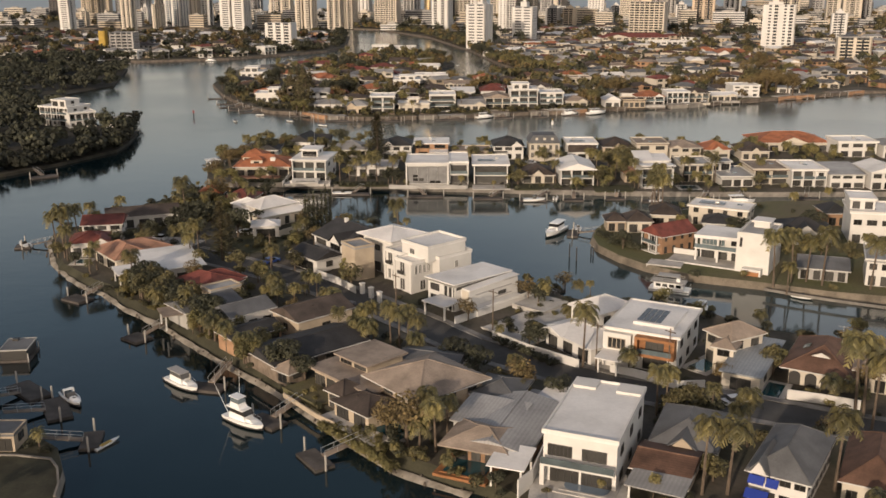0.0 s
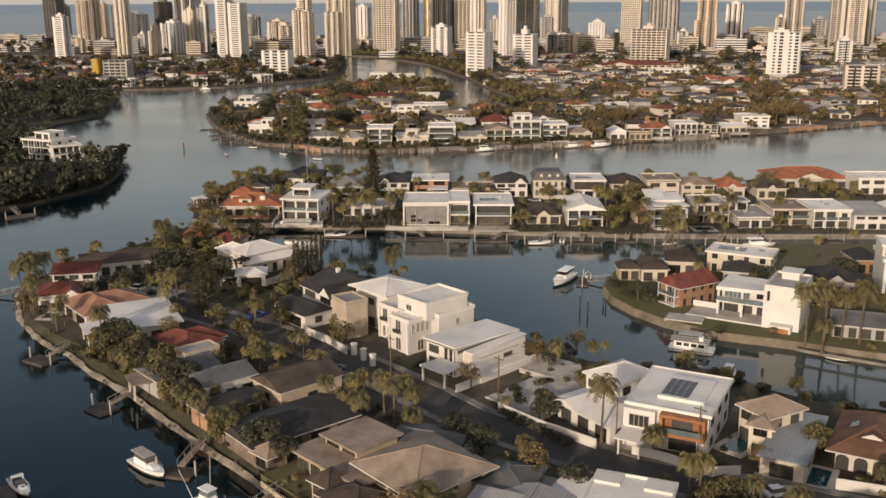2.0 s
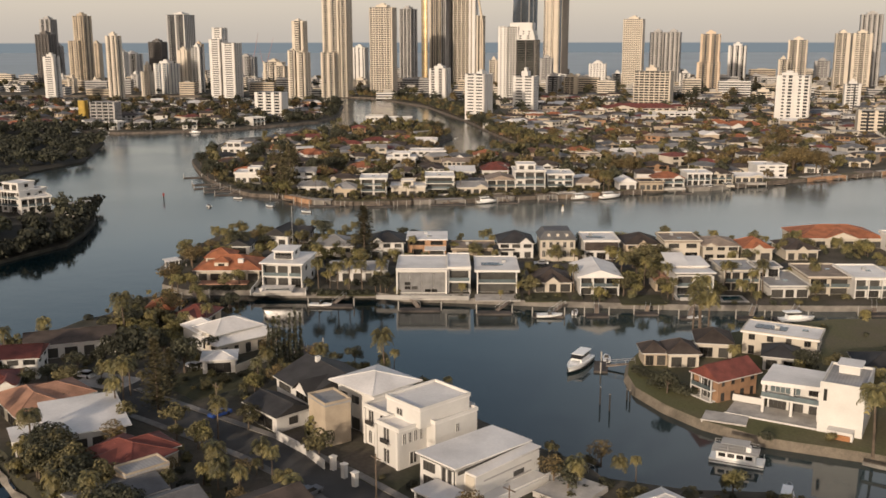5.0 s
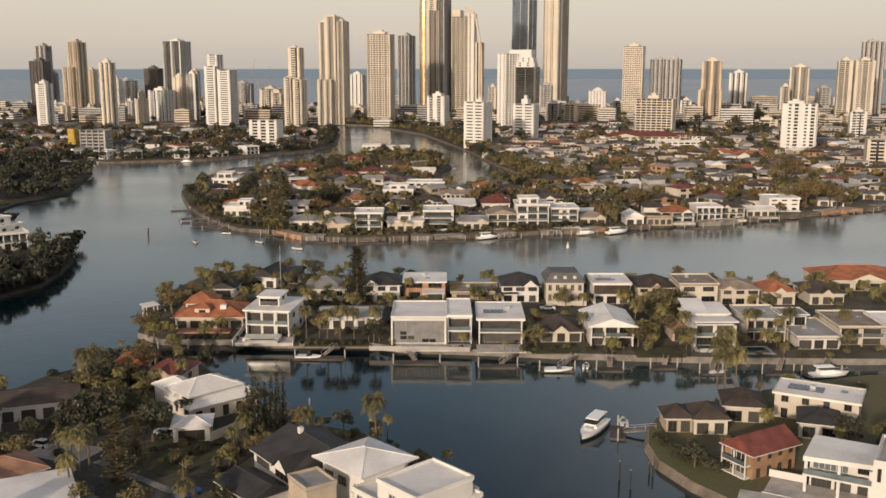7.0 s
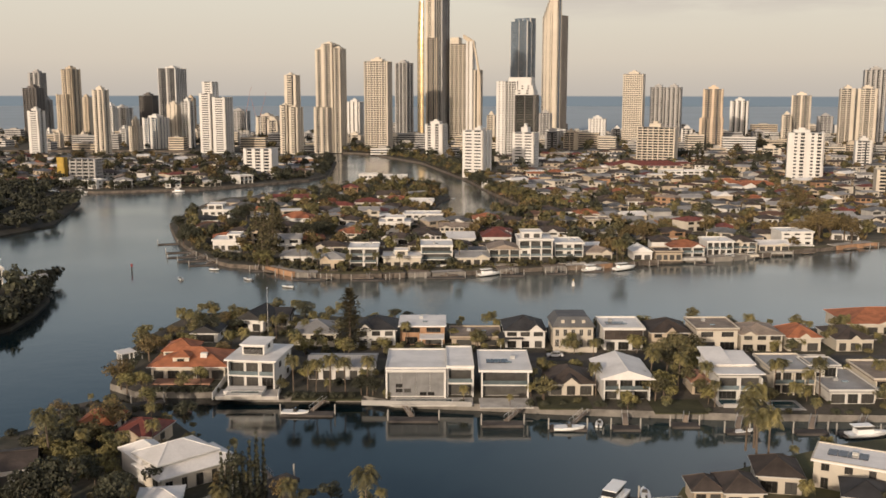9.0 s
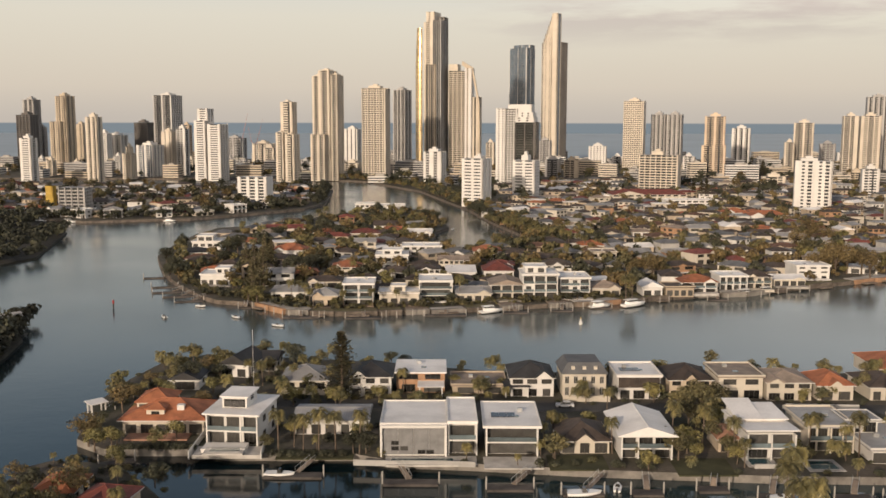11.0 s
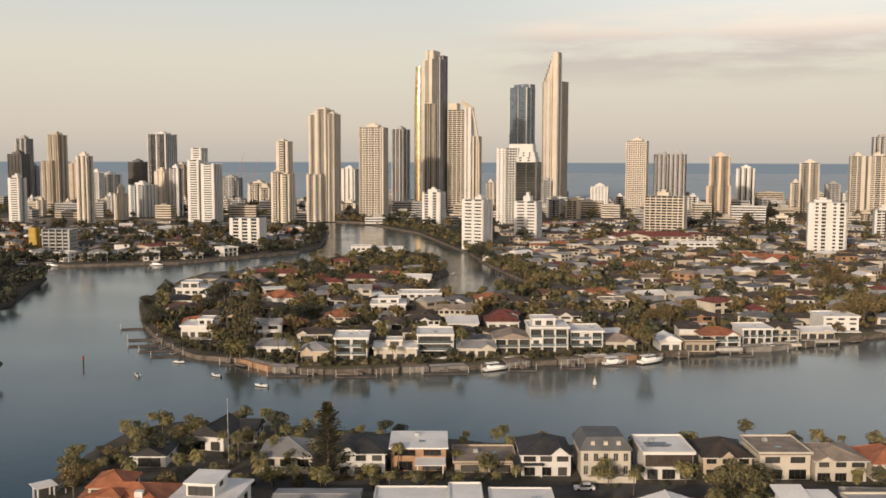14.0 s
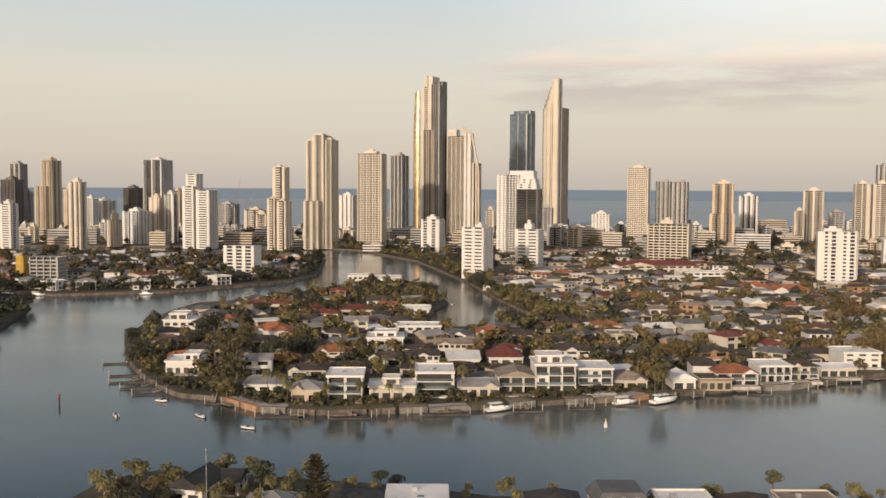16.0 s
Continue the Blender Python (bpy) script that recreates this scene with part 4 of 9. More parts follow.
MID = [(-82.6, 336.9), (-80.9, 327.3), (-72.6, 320.6), (-55.0, 320.5), (-45.0, 317.5), (-37.0, 317.5), (-18.3, 317.4), (-10.1, 313.2), (8.2, 311.1), (28.6, 307.9), (47.4, 305.9), (65.9, 304.0), (99.3, 302.7), (228.6, 301.7), (314.7, 383.8), (136.2, 384.0), (90.0, 384.0), (47.0, 384.1), (12.8, 387.0), (-10.0, 395.1), (-46.7, 402.9), (-69.4, 406.9), (-80.3, 399.0), (-84.8, 377.4), (-86.2, 352.8)]
land("ground_middle_strip", MID, "narrow strip of waterside house lots with concrete seawall", SOIL, SEAWALL, wall=0.12, z=1.6)
FAR = [(-146.0, 622.6), (-138.5, 598.8), (-126.5, 564.2), (-113.0, 534.8), (-95.2, 504.7), (-87.0, 495.8), (-70.4, 490.0), (-56.6, 475.5), (-38.1, 471.9), (-22.2, 473.6), (-2.4, 476.2), (23.5, 482.9), (42.8, 488.2), (62.4, 491.8), (83.8, 501.0), (106.2, 509.7), (127.6, 512.9), (149.1, 525.4), (172.9, 536.5), (244.7, 571.7),
       (1400.0, 700.0), (1500.0, 1850.0), (-1500.0, 1850.0), (-1500.0, 1320.0),
       (-146.2, 1274.3), (-79.1, 1231.9), (-15.2, 1080.4), (25.3, 883.6), (39.4, 781.8), (54.6, 703.0), (49.6, 668.3), (28.8, 663.7), (5.5, 653.3), (-3.1, 662.8), (-0.0, 730.4), (8.6, 757.4), (0.2, 836.4), (-12.2, 882.0), (-46.6, 901.5), (-61.1, 871.7), (-81.0, 833.2), (-98.9, 798.6), (-121.9, 767.2), (-142.6, 752.3), (-149.1, 713.3), (-148.9, 668.9)]
land("ground_city_shore", FAR, "far shore with dense suburb and city ground", SOIL, ROCK, wall=0.4)
NORTH = [(-147.4, 1192.1), (-102.5, 1095.6), (-93.2, 935.6), (-104.6, 890.3), (-131.8, 857.0), (-175.6, 812.1), (-210.3, 804.1), (-242.9, 793.1), (-285.4, 807.8), (-420.0, 830.0), (-900.0, 900.0), (-900.0, 1240.0)]
land("ground_north_bank", NORTH, "low river bank with houses and boat moorings", SOIL, ROCK)
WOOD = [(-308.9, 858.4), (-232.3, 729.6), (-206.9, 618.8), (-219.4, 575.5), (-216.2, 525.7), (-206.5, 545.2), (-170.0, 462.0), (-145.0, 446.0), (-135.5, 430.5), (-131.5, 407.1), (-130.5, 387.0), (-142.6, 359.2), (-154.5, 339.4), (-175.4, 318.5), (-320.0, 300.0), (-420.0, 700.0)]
land("ground_wooded_bank", WOOD, "dark wooded river bank", BANK_GROUND, BANK_GROUND, z=1.0)
CORNER = [(-84.6, 134.9), (-74.8, 139.6), (-69.0, 138.5), (-60.1, 133.8), (-57.0, 131.1), (-53.7, 124.4), (-52.6, 119.4), (-48.4, 103.8), (-70.0, 60.0)]
land("ground_corner_bank", CORNER, "dark grassy bank corner with retaining edge", LAWN_D, SEAWALL, wall=0.25)


def strip(name, pts, width, z, label, m, category, kind="structure", thick=0.12):
    """A road, path or beach along a line: a thin raised slab."""
    L, R = [], []
    for i, p in enumerate(pts):
        d = (Vector(pts[min(i + 1, len(pts) - 1)]) - Vector(pts[max(i - 1, 0)])).normalized()
        n = Vector((-d.y, d.x)) * width / 2
        L.append(Vector(p) + n), R.append(Vector(p) - n)
    b = Mesher()
    for i in range(len(pts) - 1):
        q = [R[i], R[i + 1], L[i + 1], L[i]]
        lo, hi = [(v.x, v.y, z - thick) for v in q], [(v.x, v.y, z) for v in q]
        b.poly(hi)
        for s in (0, 2):
            b.poly([lo[s], lo[(s + 1) % 4], hi[(s + 1) % 4], hi[s]])
    return tagged(new(name, b.mesh(name, m)), label, category, kind=kind)


near_road = [(-64.6, 236.8), (-47.9, 224.3), (-31.3, 211.6), (-17.4, 198.0), (-5.0, 183.9), (4.8, 171.5), (17.5, 161.0), (28.2, 153.0), (38.6, 148.1), (49.4, 143.9), (58.5, 139.1), (76.1, 130.5)]
strip("road", near_road, 7.5, Z0 + 0.06, "grey asphalt residential street", ASPH, "road")
strip("road", [(-64.6, 236.8), (-62.0, 250.4), (-57.6, 265.5)], 7.0, Z0 + 0.025, "grey asphalt side street", ASPH, "road")
for s in (-1, 1):
    kerb = []
    for i, p in enumerate(near_road):
        d = (Vector(near_road[min(i + 1, len(near_road) - 1)]) - Vector(near_road[max(i - 1, 0)])).normalized()
        kerb.append(tuple(Vector(p) + s * 4.7 * Vector((-d.y, d.x))))
    strip("pavement", kerb, 1.5, Z0 + 0.16, "grey concrete footpath with kerb", PATH, "pavement")
strip("road", [(-69.7, 357.4), (-39.8, 355.6), (-11.8, 353.8), (18.9, 351.4), (49.5, 351.4), (79.8, 350.2), (120.2, 349.0), (245.0, 346.6)], 7.5, Z0 + 0.06, "grey asphalt street between house rows", ASPH, "road")
strip("road", [(54.7, 559.1), (76.1, 617.9), (98.9, 697.2), (135.0, 809.9), (173.9, 931.5)], 8, Z0 + 0.06, "grey asphalt suburban street", ASPH, "road")
beach = [(-105.4, 251.2), (-96.1, 230.2), (-87.4, 217.8), (-81.3, 210.9), (-76.1, 206.8), (-68.7, 197.3), (-62.3, 190.9), (-56.2, 184.8), (-49.6, 176.7), (-43.7, 169.8), (-37.5, 162.8), (-31.8, 156.7), (-28.2, 152.5), (-24.8, 148.6), (-20.3, 142.3), (-16.1, 136.6), (-12.2, 131.8), (-6.9, 125.8), (-2.8, 122.9), (1.1, 120.5), (5.7, 117.8)]


def shore(pts, inner, outer):
    """A beach that slopes from the bank down under the water, with an uneven edge."""
    rnd = random.Random(12)
    b = Mesher()
    rows = []
    for i, p in enumerate(pts):
        d = (Vector(pts[min(i + 1, len(pts) - 1)]) - Vector(pts[max(i - 1, 0)])).normalized()
        n = Vector((d.y, -d.x))
        k = rnd.uniform(0.6, 1.4)
        rows.append([(*(Vector(p) - n * inner * k), 0.42), (*(Vector(p) - n * inner * 0.4), 0.33), (*(Vector(p) + n * outer * 0.4 * k), 0.10), (*(Vector(p) + n * outer * 1.2 * k), -0.25)])
    b.v = [q for r in rows for q in r]
    for i in range(len(rows) - 1):
        for j in range(3):
            b.f.append((4 * i + j, 4 * i + j + 1, 4 * i + 5 + j, 4 * i + 4 + j))
    b.s = [0] * len(b.f)
    tagged(new("beach", b.mesh("beach", SAND)), "narrow pale sand beach along the waterline", "sand", kind="structure")


fine = []
for p, q in zip(beach, beach[1:]):
    k = max(1, int(math.dist(p, q) / 2.5))
    fine += [tuple(Vector(p).lerp(Vector(q), i / k)) for i in range(k)]
shore(fine, 0.7, 0.75)

b, rock_rnd = Mesher(), random.Random(21)
for p, q in zip(beach, beach[1:]):
    for _ in range(int(math.dist(p, q) * 0.5)):
        c = Vector(p).lerp(Vector(q), rock_rnd.random()) + Vector((rock_rnd.gauss(0, 0.7), rock_rnd.gauss(0, 0.7)))
        s, z = rock_rnd.uniform(0.10, 0.30), rock_rnd.uniform(0.1, 0.5)
        top = [(c.x + s * math.cos(k * 1.05 + s) * rock_rnd.uniform(0.5, 0.9), c.y + s * math.sin(k * 1.05 + s) * rock_rnd.uniform(0.5, 0.9), z + s * rock_rnd.uniform(0.5, 0.9)) for k in range(6)]
        foot = [(c.x + s * 1.3 * math.cos(k * 1.05 + s), c.y + s * 1.3 * math.sin(k * 1.05 + s), z - 0.7) for k in range(6)]
        b.poly(top)
        for k in range(6):
            b.poly([foot[k], foot[(k + 1) % 6], top[(k + 1) % 6], top[k]])
tagged(new("beach_rocks", b.mesh("beach_rocks", ROCK)), "brown rocks strewn along the sandy waterline", "rocks", kind="stuff")

# ---- middle strip: waterfront row ----
SHUTTER = mat("grey_glass_shutter", (0.20, 0.20, 0.20), 0.35, 0.15, 0.5, 3.0)
v = house(-62.4, 330.6, 18.3, -0, 14, "cream house with terracotta hip roof on the point", 3.3, 1, CREAM, "hip", R_ORANGE, 3.0, n=5, fill=0.8, upper=(0.08, 0.5, 0.45, 1.05, 2.3), over=0.9, cross=False)
w = 18.3
box_part("dormer", v, -w * 0.22, 1.2, 3.2, w * 0.0, 5.0, 5.4, CREAM)
window(v, -w * 0.11, 1.2, 4.0, 0, 1.8, 1.0, DARKF, GLASS, 2)
hip_roof(v, -w * 0.22, 1.2, w * 0.0, 5.0, 5.4, 1.0, R_ORANGE, 0.4)
box_part("chimney", v, w * 0.14, 2.6, 3.3, w * 0.14 + 1.6, 4.0, 6.0, WHITE)
box_part("terrace", v, -w * 0.42, -4.5, -0.4, w * 0.35, -0.03, 0.3, R_SALMON)
c2 = house(-45.2, 322.4, 11.6, -7, 15, "white three-level modern house with roof pavilion and pool terrace", 7.0, 2, WHITE, "flat", R_WHITE, n=3, fill=0.8, over=0.6, parapet=0.0, upper=(0.2, 0.68, 0.3, 0.8, 2.7), faces="flr", bal=True)
house(-24.5, 330.5, 16.5, 0, 12, "low white bungalow with shallow grey metal roof", 3.2, 1, WHITE, "gable_x", R_GREY, 1.1, n=5)
c4 = house(-5.4, 316.3, 14.1, 0, 17, "wide white flat-roofed house with grey shuttered front", 6.6, 2, WHITE, "flat", R_WHITE, n=1, faces="r", parapet=0.3, over=0.1, kit=False)
w, h = 14.1, 6.6
for i in range(4):
    x = -w / 2 + 0.5 + (w - 1.0) * i / 4
    box_part("shutter_panel", c4, x + 0.04, -0.12, 0.3, x + (w - 1.0) / 4 - 0.04, -0.003, h - 0.6, SHUTTER, "grey sliding shutter panel")
for i, z in ((0.22, 1.2), (0.36, 1.2), (0.62, 0.4), (0.75, 0.4), (0.22, 2.4)):
    window(c4, -w / 2 + w * i, -0.13, z, 0, w * 0.11, 0.9, DARKF, GLASS, 1)
for x in (-w / 2, w / 2 - 0.4):
    box_part("side_fin", c4, x, -0.9, -0.3, x + 0.4, -0.003, h + 0.3, WHITE)
box_part("roof_edge", c4, -w / 2 + 0.4, -0.9, h - 0.3, w / 2 - 0.4, -0.2, h + 0.3, WHITE)
house(5.0, 316.3, 6.3, 0, 18, "white flat-roofed wing with blue glazed balcony", 7.0, 2, WHITE, "flat", R_WHITE, n=1, fill=0.8, parapet=0.3, over=0.1, bal=True)
house(15.5, 315.8, 11.1, -1, 17, "white flat-roofed house with solar panels and long balcony", 6.3, 2, WHITE, "flat", R_WHITE, n=1, fill=0.95, over=0.7, parapet=0.25, bal=True, solar=3, frame=DARKF)
house(31.2, 317.5, 10.5, 0, 13, "older brown-roofed bungalow with cream brick walls", 2.7, 1, CREAM, "hip", R_BROWN, 2.6, n=3)
house(43.6, 313.2, 10.8, 0, 16, "white two-storey house with gabled metal roof and verandas", 5.3, 2, WHITE, "gable", R_WHITE, 2.0, n=3, fill=0.7, bal=True, posts=True, over=0.9)
house(62.3, 318.3, 4.4, 0, 9, "small beige boathouse with terracotta roof", 2.8, 1, BEIGE, "hip", R_SALMON, 1.3, n=1)
e = house(69.7, 312.8, 10.3, 0, 17, "white two-storey house with wing-shaped roof and green glass", 5.6, 2, WHITE, "skillion", R_WHITE, -0.9, n=2, fill=0.85, bal=True, posts=True)
box_part("clerestory_wall", e, -4.9, 7.0, 5.8, 4.9, 16.6, 7.0, WHITE)
for x0, x1, rise in ((-5.6, 0.0, 1.5), (0.25, 5.4, 0.5)):
    skillion_roof(e, x0, 6.4, x1, 17.0, 6.9, rise, R_WHITE, 0.2, 0.25)
box_part("pool_wall", e, -5.0, -4.6, -1.0, 0.5, -4.2, 0.9, GREYW, "grey rendered pool wall")
house(84.0, 317.4, 10.0, 0, 14, "cream flat-roofed house with tall windows and pool", 5.7, 2, CREAM, "flat", R_GREY, n=4, fill=0.5, bal=True)
house(95.2, 311.0, 10.2, 0, 17, "pale grey house with broad verandas and flat roof", 2.9, 1, WHITE, "flat", R_GREY, n=3, fill=0.8, over=0.8, upper=(-0.12, 0.55, 0.62, 1.0, 3.0))
house(107.0, 313.1, 11.4, -1, 15, "cream flat-roofed house with deep balcony", 4.9, 2, CREAM, "flat", R_TAN, n=2, fill=0.85, bal=True, over=0.8)
house(117.9, 309.4, 11.2, -1, 16, "white flat-roofed house with framed upper windows", 5.4, 2, WHITE, "flat", R_WHITE, n=3, fill=0.6, bal=True, over=0.3)
house(129.8, 308.4, 11.0, -1, 15, "white house with grey skillion roof and solar panels", 4.3, 2, WHITE, "skillion", R_GREY, 1.2, n=3, fill=0.7)
house(141.8, 305.6, 11.1, -1, 15, "white gabled house beside the canal", 5.5, 2, WHITE, "gable", R_WHITE, 1.8, n=3)
house(155.6, 305.4, 12.2, -1, 15, "white flat-roofed waterside house", 6.5, 2, WHITE, "flat", R_WHITE, n=3)

# ---- middle strip: street row behind ----
B = "street houses"
house(-56.4, 380.2, 8.5, -14, 12, "dark gabled house with white trim", 3.4, 1, WHITE, "gable", R_DARK, 2.6, n=2, group=B)
house(-49.6, 386.3, 8.0, 0, 11, "low grey house with dark roof", 3.0, 1, GREYW, "gable_x", R_DARK, 1.6, n=2, group=B)
house(-66.8, 367.2, 7.5, -1, 9, "small white gabled garage building", 2.6, 1, WHITE, "gable", R_DARK, 2.0, n=1, group=B)
house(-35.2, 365.9, 12.1, 0, 13, "cream bungalow with grey hipped roof", 2.8, 1, CREAM, "hip", R_GREY, 2.6, n=3, group=B)
house(-17.5, 360.9, 10.8, 0, 13, "white two-storey house with charcoal hip roof and arched porch", 5.1, 2, WHITE, "hip", R_DARK, 2.5, n=3, group=B)
house(-4.6, 364.6, 12.6, 0, 13, "brown brick flat-roofed house with white carport", 5.2, 2, BRICK, "flat", R_WHITE, n=2, group=B, faces="fr", parapet=0.0)
house(10.6, 363.4, 13.8, -0, 12, "low beige walled garage court", 2.1, 1, BEIGE, "flat", R_TAN, n=2, group=B)
house(24.2, 360.9, 11.1, 0, 13, "white two-storey house with dark hip roof", 4.8, 2, WHITE, "hip", R_DARK, 2.8, n=3, group=B)
e = house(37.6, 360.6, 11.2, 0, 12, "cream chateau-style house with slate mansard roof", 6.0, 2, CREAM, "flat", R_SLATE, n=5, fill=0.5, group=B, faces="r", over=0.4, parapet=0.0)
for z, h in ((0.4, 2.2), (3.5, 1.9)):
    for i in range(5):
        window(e, -4.48 + 2.24 * i, 0, z, 0, 1.1, h, GREYW, GLASS, 1)
r = Mesher()
lo, hi = [(-5.9, -0.3), (5.9, -0.3), (5.9, 12.3), (-5.9, 12.3)], [(-4.2, 1.6), (4.2, 1.6), (4.2, 10.4), (-4.2, 10.4)]
for i in range(4):
    j = (i + 1) % 4
    r.poly([(*lo[i], 6.35), (*lo[j], 6.35), (*hi[j], 8.7), (*hi[i], 8.7)])
r.poly([(*p, 8.7) for p in hi])
r.part("mansard", e, R_SLATE)
for x in (-2.9, 0.0, 2.9):
    box_part("dormer", e, x - 0.45, 0.3, 6.4, x + 0.45, 1.9, 7.9, CREAM)
e = house(51.3, 358.4, 10.8, 0, 13, "modern house with brown upper storey and solar panels", 5.8, 2, WHITE, "flat", R_WHITE, n=3, fill=0.7, solar=3, group=B)
box_part("cladding", e, -5.3, -0.05, 3.0, 5.3, -0.004, 5.7, R_BROWN, "dark brown wall cladding")
house(64.8, 359.6, 10.9, 0, 13, "brick house with dark tiled hip roof", 4.6, 2, BEIGE, "hip", R_BROWN, 2.6, n=3, group=B)
house(77.3, 358.4, 11.3, 0, 13, "cream house with flat tan roof and deep entry", 5.7, 2, CREAM, "flat", R_TAN, n=2, fill=0.7, group=B)
house(89.3, 357.1, 11.3, -1, 13, "beige house with low hip roof", 4.6, 2, CREAM, "hip", R_TAN, 1.8, n=3, group=B)
house(101.2, 357.1, 9.0, 0, 12, "cream house with terracotta hip roof", 3.8, 1, CREAM, "hip", R_ORANGE, 2.4, n=2, group=B)
house(115.2, 357.1, 10.2, 0, 14, "low house with brown terracotta roof", 3.3, 1, CREAM, "hip", R_BROWN, 2.0, n=3, group=B)
house(135.2, 375.3, 28.3, -1, 18, "large cream villa with sweeping terracotta roof", 3.3, 1, CREAM, "hip", R_ORANGE, 3.0, n=6, group=B)
house(155.2, 362.9, 14.3, -1, 13, "white flat-roofed street house", 5.3, 2, WHITE, "flat", R_WHITE, n=3, group=B)
house(172.2, 360.1, 16.8, -1, 13, "white street house with grey hip roof", 4.6, 2, WHITE, "hip", R_GREY, 2.2, n=3, group=B)

# ---- skyline ----
tower(-461, 1226, 17.2, 48, rot=-14, m=T_WHITE, pats=("FWW", "FB"), band=0.6, label="white apartment tower with banded floors")
tower(-575, 1500, 26.0, 75, rot=-14, m=T_DARK, pats=("fB", "FW"), label="dark purple-brown tower with white balconies")
tower(-608, 1600, 23.0, 98, rot=-16, m=T_GREY, pats=("FG", "fD"), label="slim grey glass tower")
tower(-507, 1450, 32.4, 100, rot=-24, m=T_TAN, shafts=((0.0, 0.75, 0, 0.6, 0.66), (0.25, 1.0, 0.25, 1.0, 1.0)), pats=("FWfwD", "FB"), label="tan stepped residential tower")
tower(-552, 1650, 15.3, 61, rot=-14, m=T_TAN, pats=("FFW", "F"), label="plain tan concrete tower block")
tower(-382, 1214, 16.3, 72, rot=-12, m=T_CREAM, pats=("FwD", "FB"), label="slim cream tower with rounded top")
tower(-439, 1420, 15.9, 51, rot=-16, m=T_WHITE, label="white tower with stacked balconies")
tower(-466, 1550, 27.1, 46, rot=-11, m=T_WHITE, label="pale grey apartment block")
tower(-362, 1273, 15.3, 37, rot=-18, m=T_CREAM, shafts=((0, 1, 0, 1, 0.8), (0.3, 0.8, 0.2, 0.8, 1.0)), label="cream tower with stepped roof")
tower(-441, 1600, 25.6, 64, rot=-12, m=T_DARK, pats=("fw", "fw"), glass=T_BLACK, label="brown gridded office tower")
tower(-351, 1316, 30.6, 38, rot=-20, m=T_WHITE, glass=T_BLUE, pats=("FBfD", "FB"), label="white and blue apartment block")
tower(-383, 1520, 38.1, 103, rot=-22, m=T_GREY, crown=(0.3, 0.8, 4), pats=("fBDGf", "fW"), pm=T_WHITE, label="tall grey glass apartment tower")
tower(-333, 1340, 16.3, 54, rot=-12, m=T_CREAM, pats=("FFw", "Fw"), label="slim cream tower with blank fins")
tower(-316, 1342, 14.9, 58, rot=-16, m=T_WHITE, label="white tower with stacked balconies")
tower(-258, 1241, 37.3, 68, rot=-12, m=T_WHITE, shafts=((0, 0.44, 0, 0.8, 1.0), (0.50, 1.0, 0, 0.8, 0.94), (0.06, 0.46, 0.2, 0.8, 1.2)), crown=None, pats=("Fwww", "FB"), band=0.55, label="pair of white slab towers with gridded balconies")
tower(-324, 1700, 32.7, 39, rot=-10, m=T_GREY, label="grey mid-rise balcony block")
tower(-254, 1560, 32.1, 34, rot=-16, m=T_CREAM, label="cream mid-rise apartment block")
tower(-168, 1229, 27.0, 55, rot=-16, m=T_CREAM, shafts=((0, 0.42, 0, 0.8, 1.0), (0.5, 1.0, 0, 0.8, 0.96), (0.15, 0.8, 0.35, 1.0, 1.62)), crown=(0.2, 0.6, 3), pats=("FwwD", "FW"), label="stepped cream apartment tower")
tower(-125, 1251, 36.4, 125, rot=-14, m=T_CREAM, shafts=((0.05, 0.62, -0.35, 0.4, 0.42), (0.0, 0.3, 0.1, 0.9, 0.95), (0.28, 0.72, 0.0, 1.0, 1.0), (0.7, 1.0, 0.1, 0.9, 0.96)), crown=(0.1, 0.8, 3), pm=T_CREAM, pats=("FwDb", "FwD"), label="tall ribbed cream tower on a lower block")
tower(-126, 1600, 25.6, 55, rot=-14, m=T_WHITE, pats=("FFD", "FB"), label="white waterfront tower behind the river")
tower(-71, 1275, 32.7, 106, rot=-11, m=T_CREAM, pm=T_CREAM, pats=("fbfw", "fB"), band=0.4, label="cream gridded tower with balconies")
tower(-49, 1560, 27.3, 112, rot=-31, m=T_GREY, pats=("FDfD", "FwDw"), glass=T_BLACK, label="dark grey tower with pale fins")
e = tower(-6, 1430, 45.6, 202, d=30, rot=-20, m=T_CREAM, glass=T_BLACK, crown=None, label="tallest cream and gold glass twin tower", shafts=(
    (0.44, 0.82, -0.06, 0.5, 0.70, dict(pats=("fbfw", "FD"), m=T_MID, pm=T_TAN)), (0.32, 0.72, 0.15, 1.0, 0.975, dict(pats=("FwwF", "F"))), (0.40, 0.72, 0.2, 1.0, 1.04, dict(pats=("FwF", "F"))),
    (0.70, 1.0, 0.0, 0.7, 0.985, dict(pats=("fDfD", "fD"), m=T_MID, pm=T_GREY)), (0.80, 1.0, 0.5, 1.0, 1.01, dict(pats=("FD", "FDw"), m=T_MID))))
TOP = 202
for i in range(10):                   # the curved gold curtain wall, one tall bay after another, leaning back in its upper part
    g = Mesher()
    rows = []
    for z, r in ((-0.5, 1.0), (TOP * 0.62, 1.0), (TOP * 0.70, 0.985), (TOP * 0.80, 0.90), (TOP * 0.94, 0.80)):
        rows.append([(-11.5 + 8.5 * r * math.cos(q), 12.0 + 13.0 * r * math.sin(q), z) for q in (radians(150 + 15 * i), radians(150 + 15 * (i + 1)))])
    for lo, hi in zip(rows, rows[1:]):
        g.poly([lo[0], lo[1], hi[1], hi[0]])
    g.poly([rows[-1][0], rows[-1][1], (-11.5, 12.0, TOP * 0.94)])
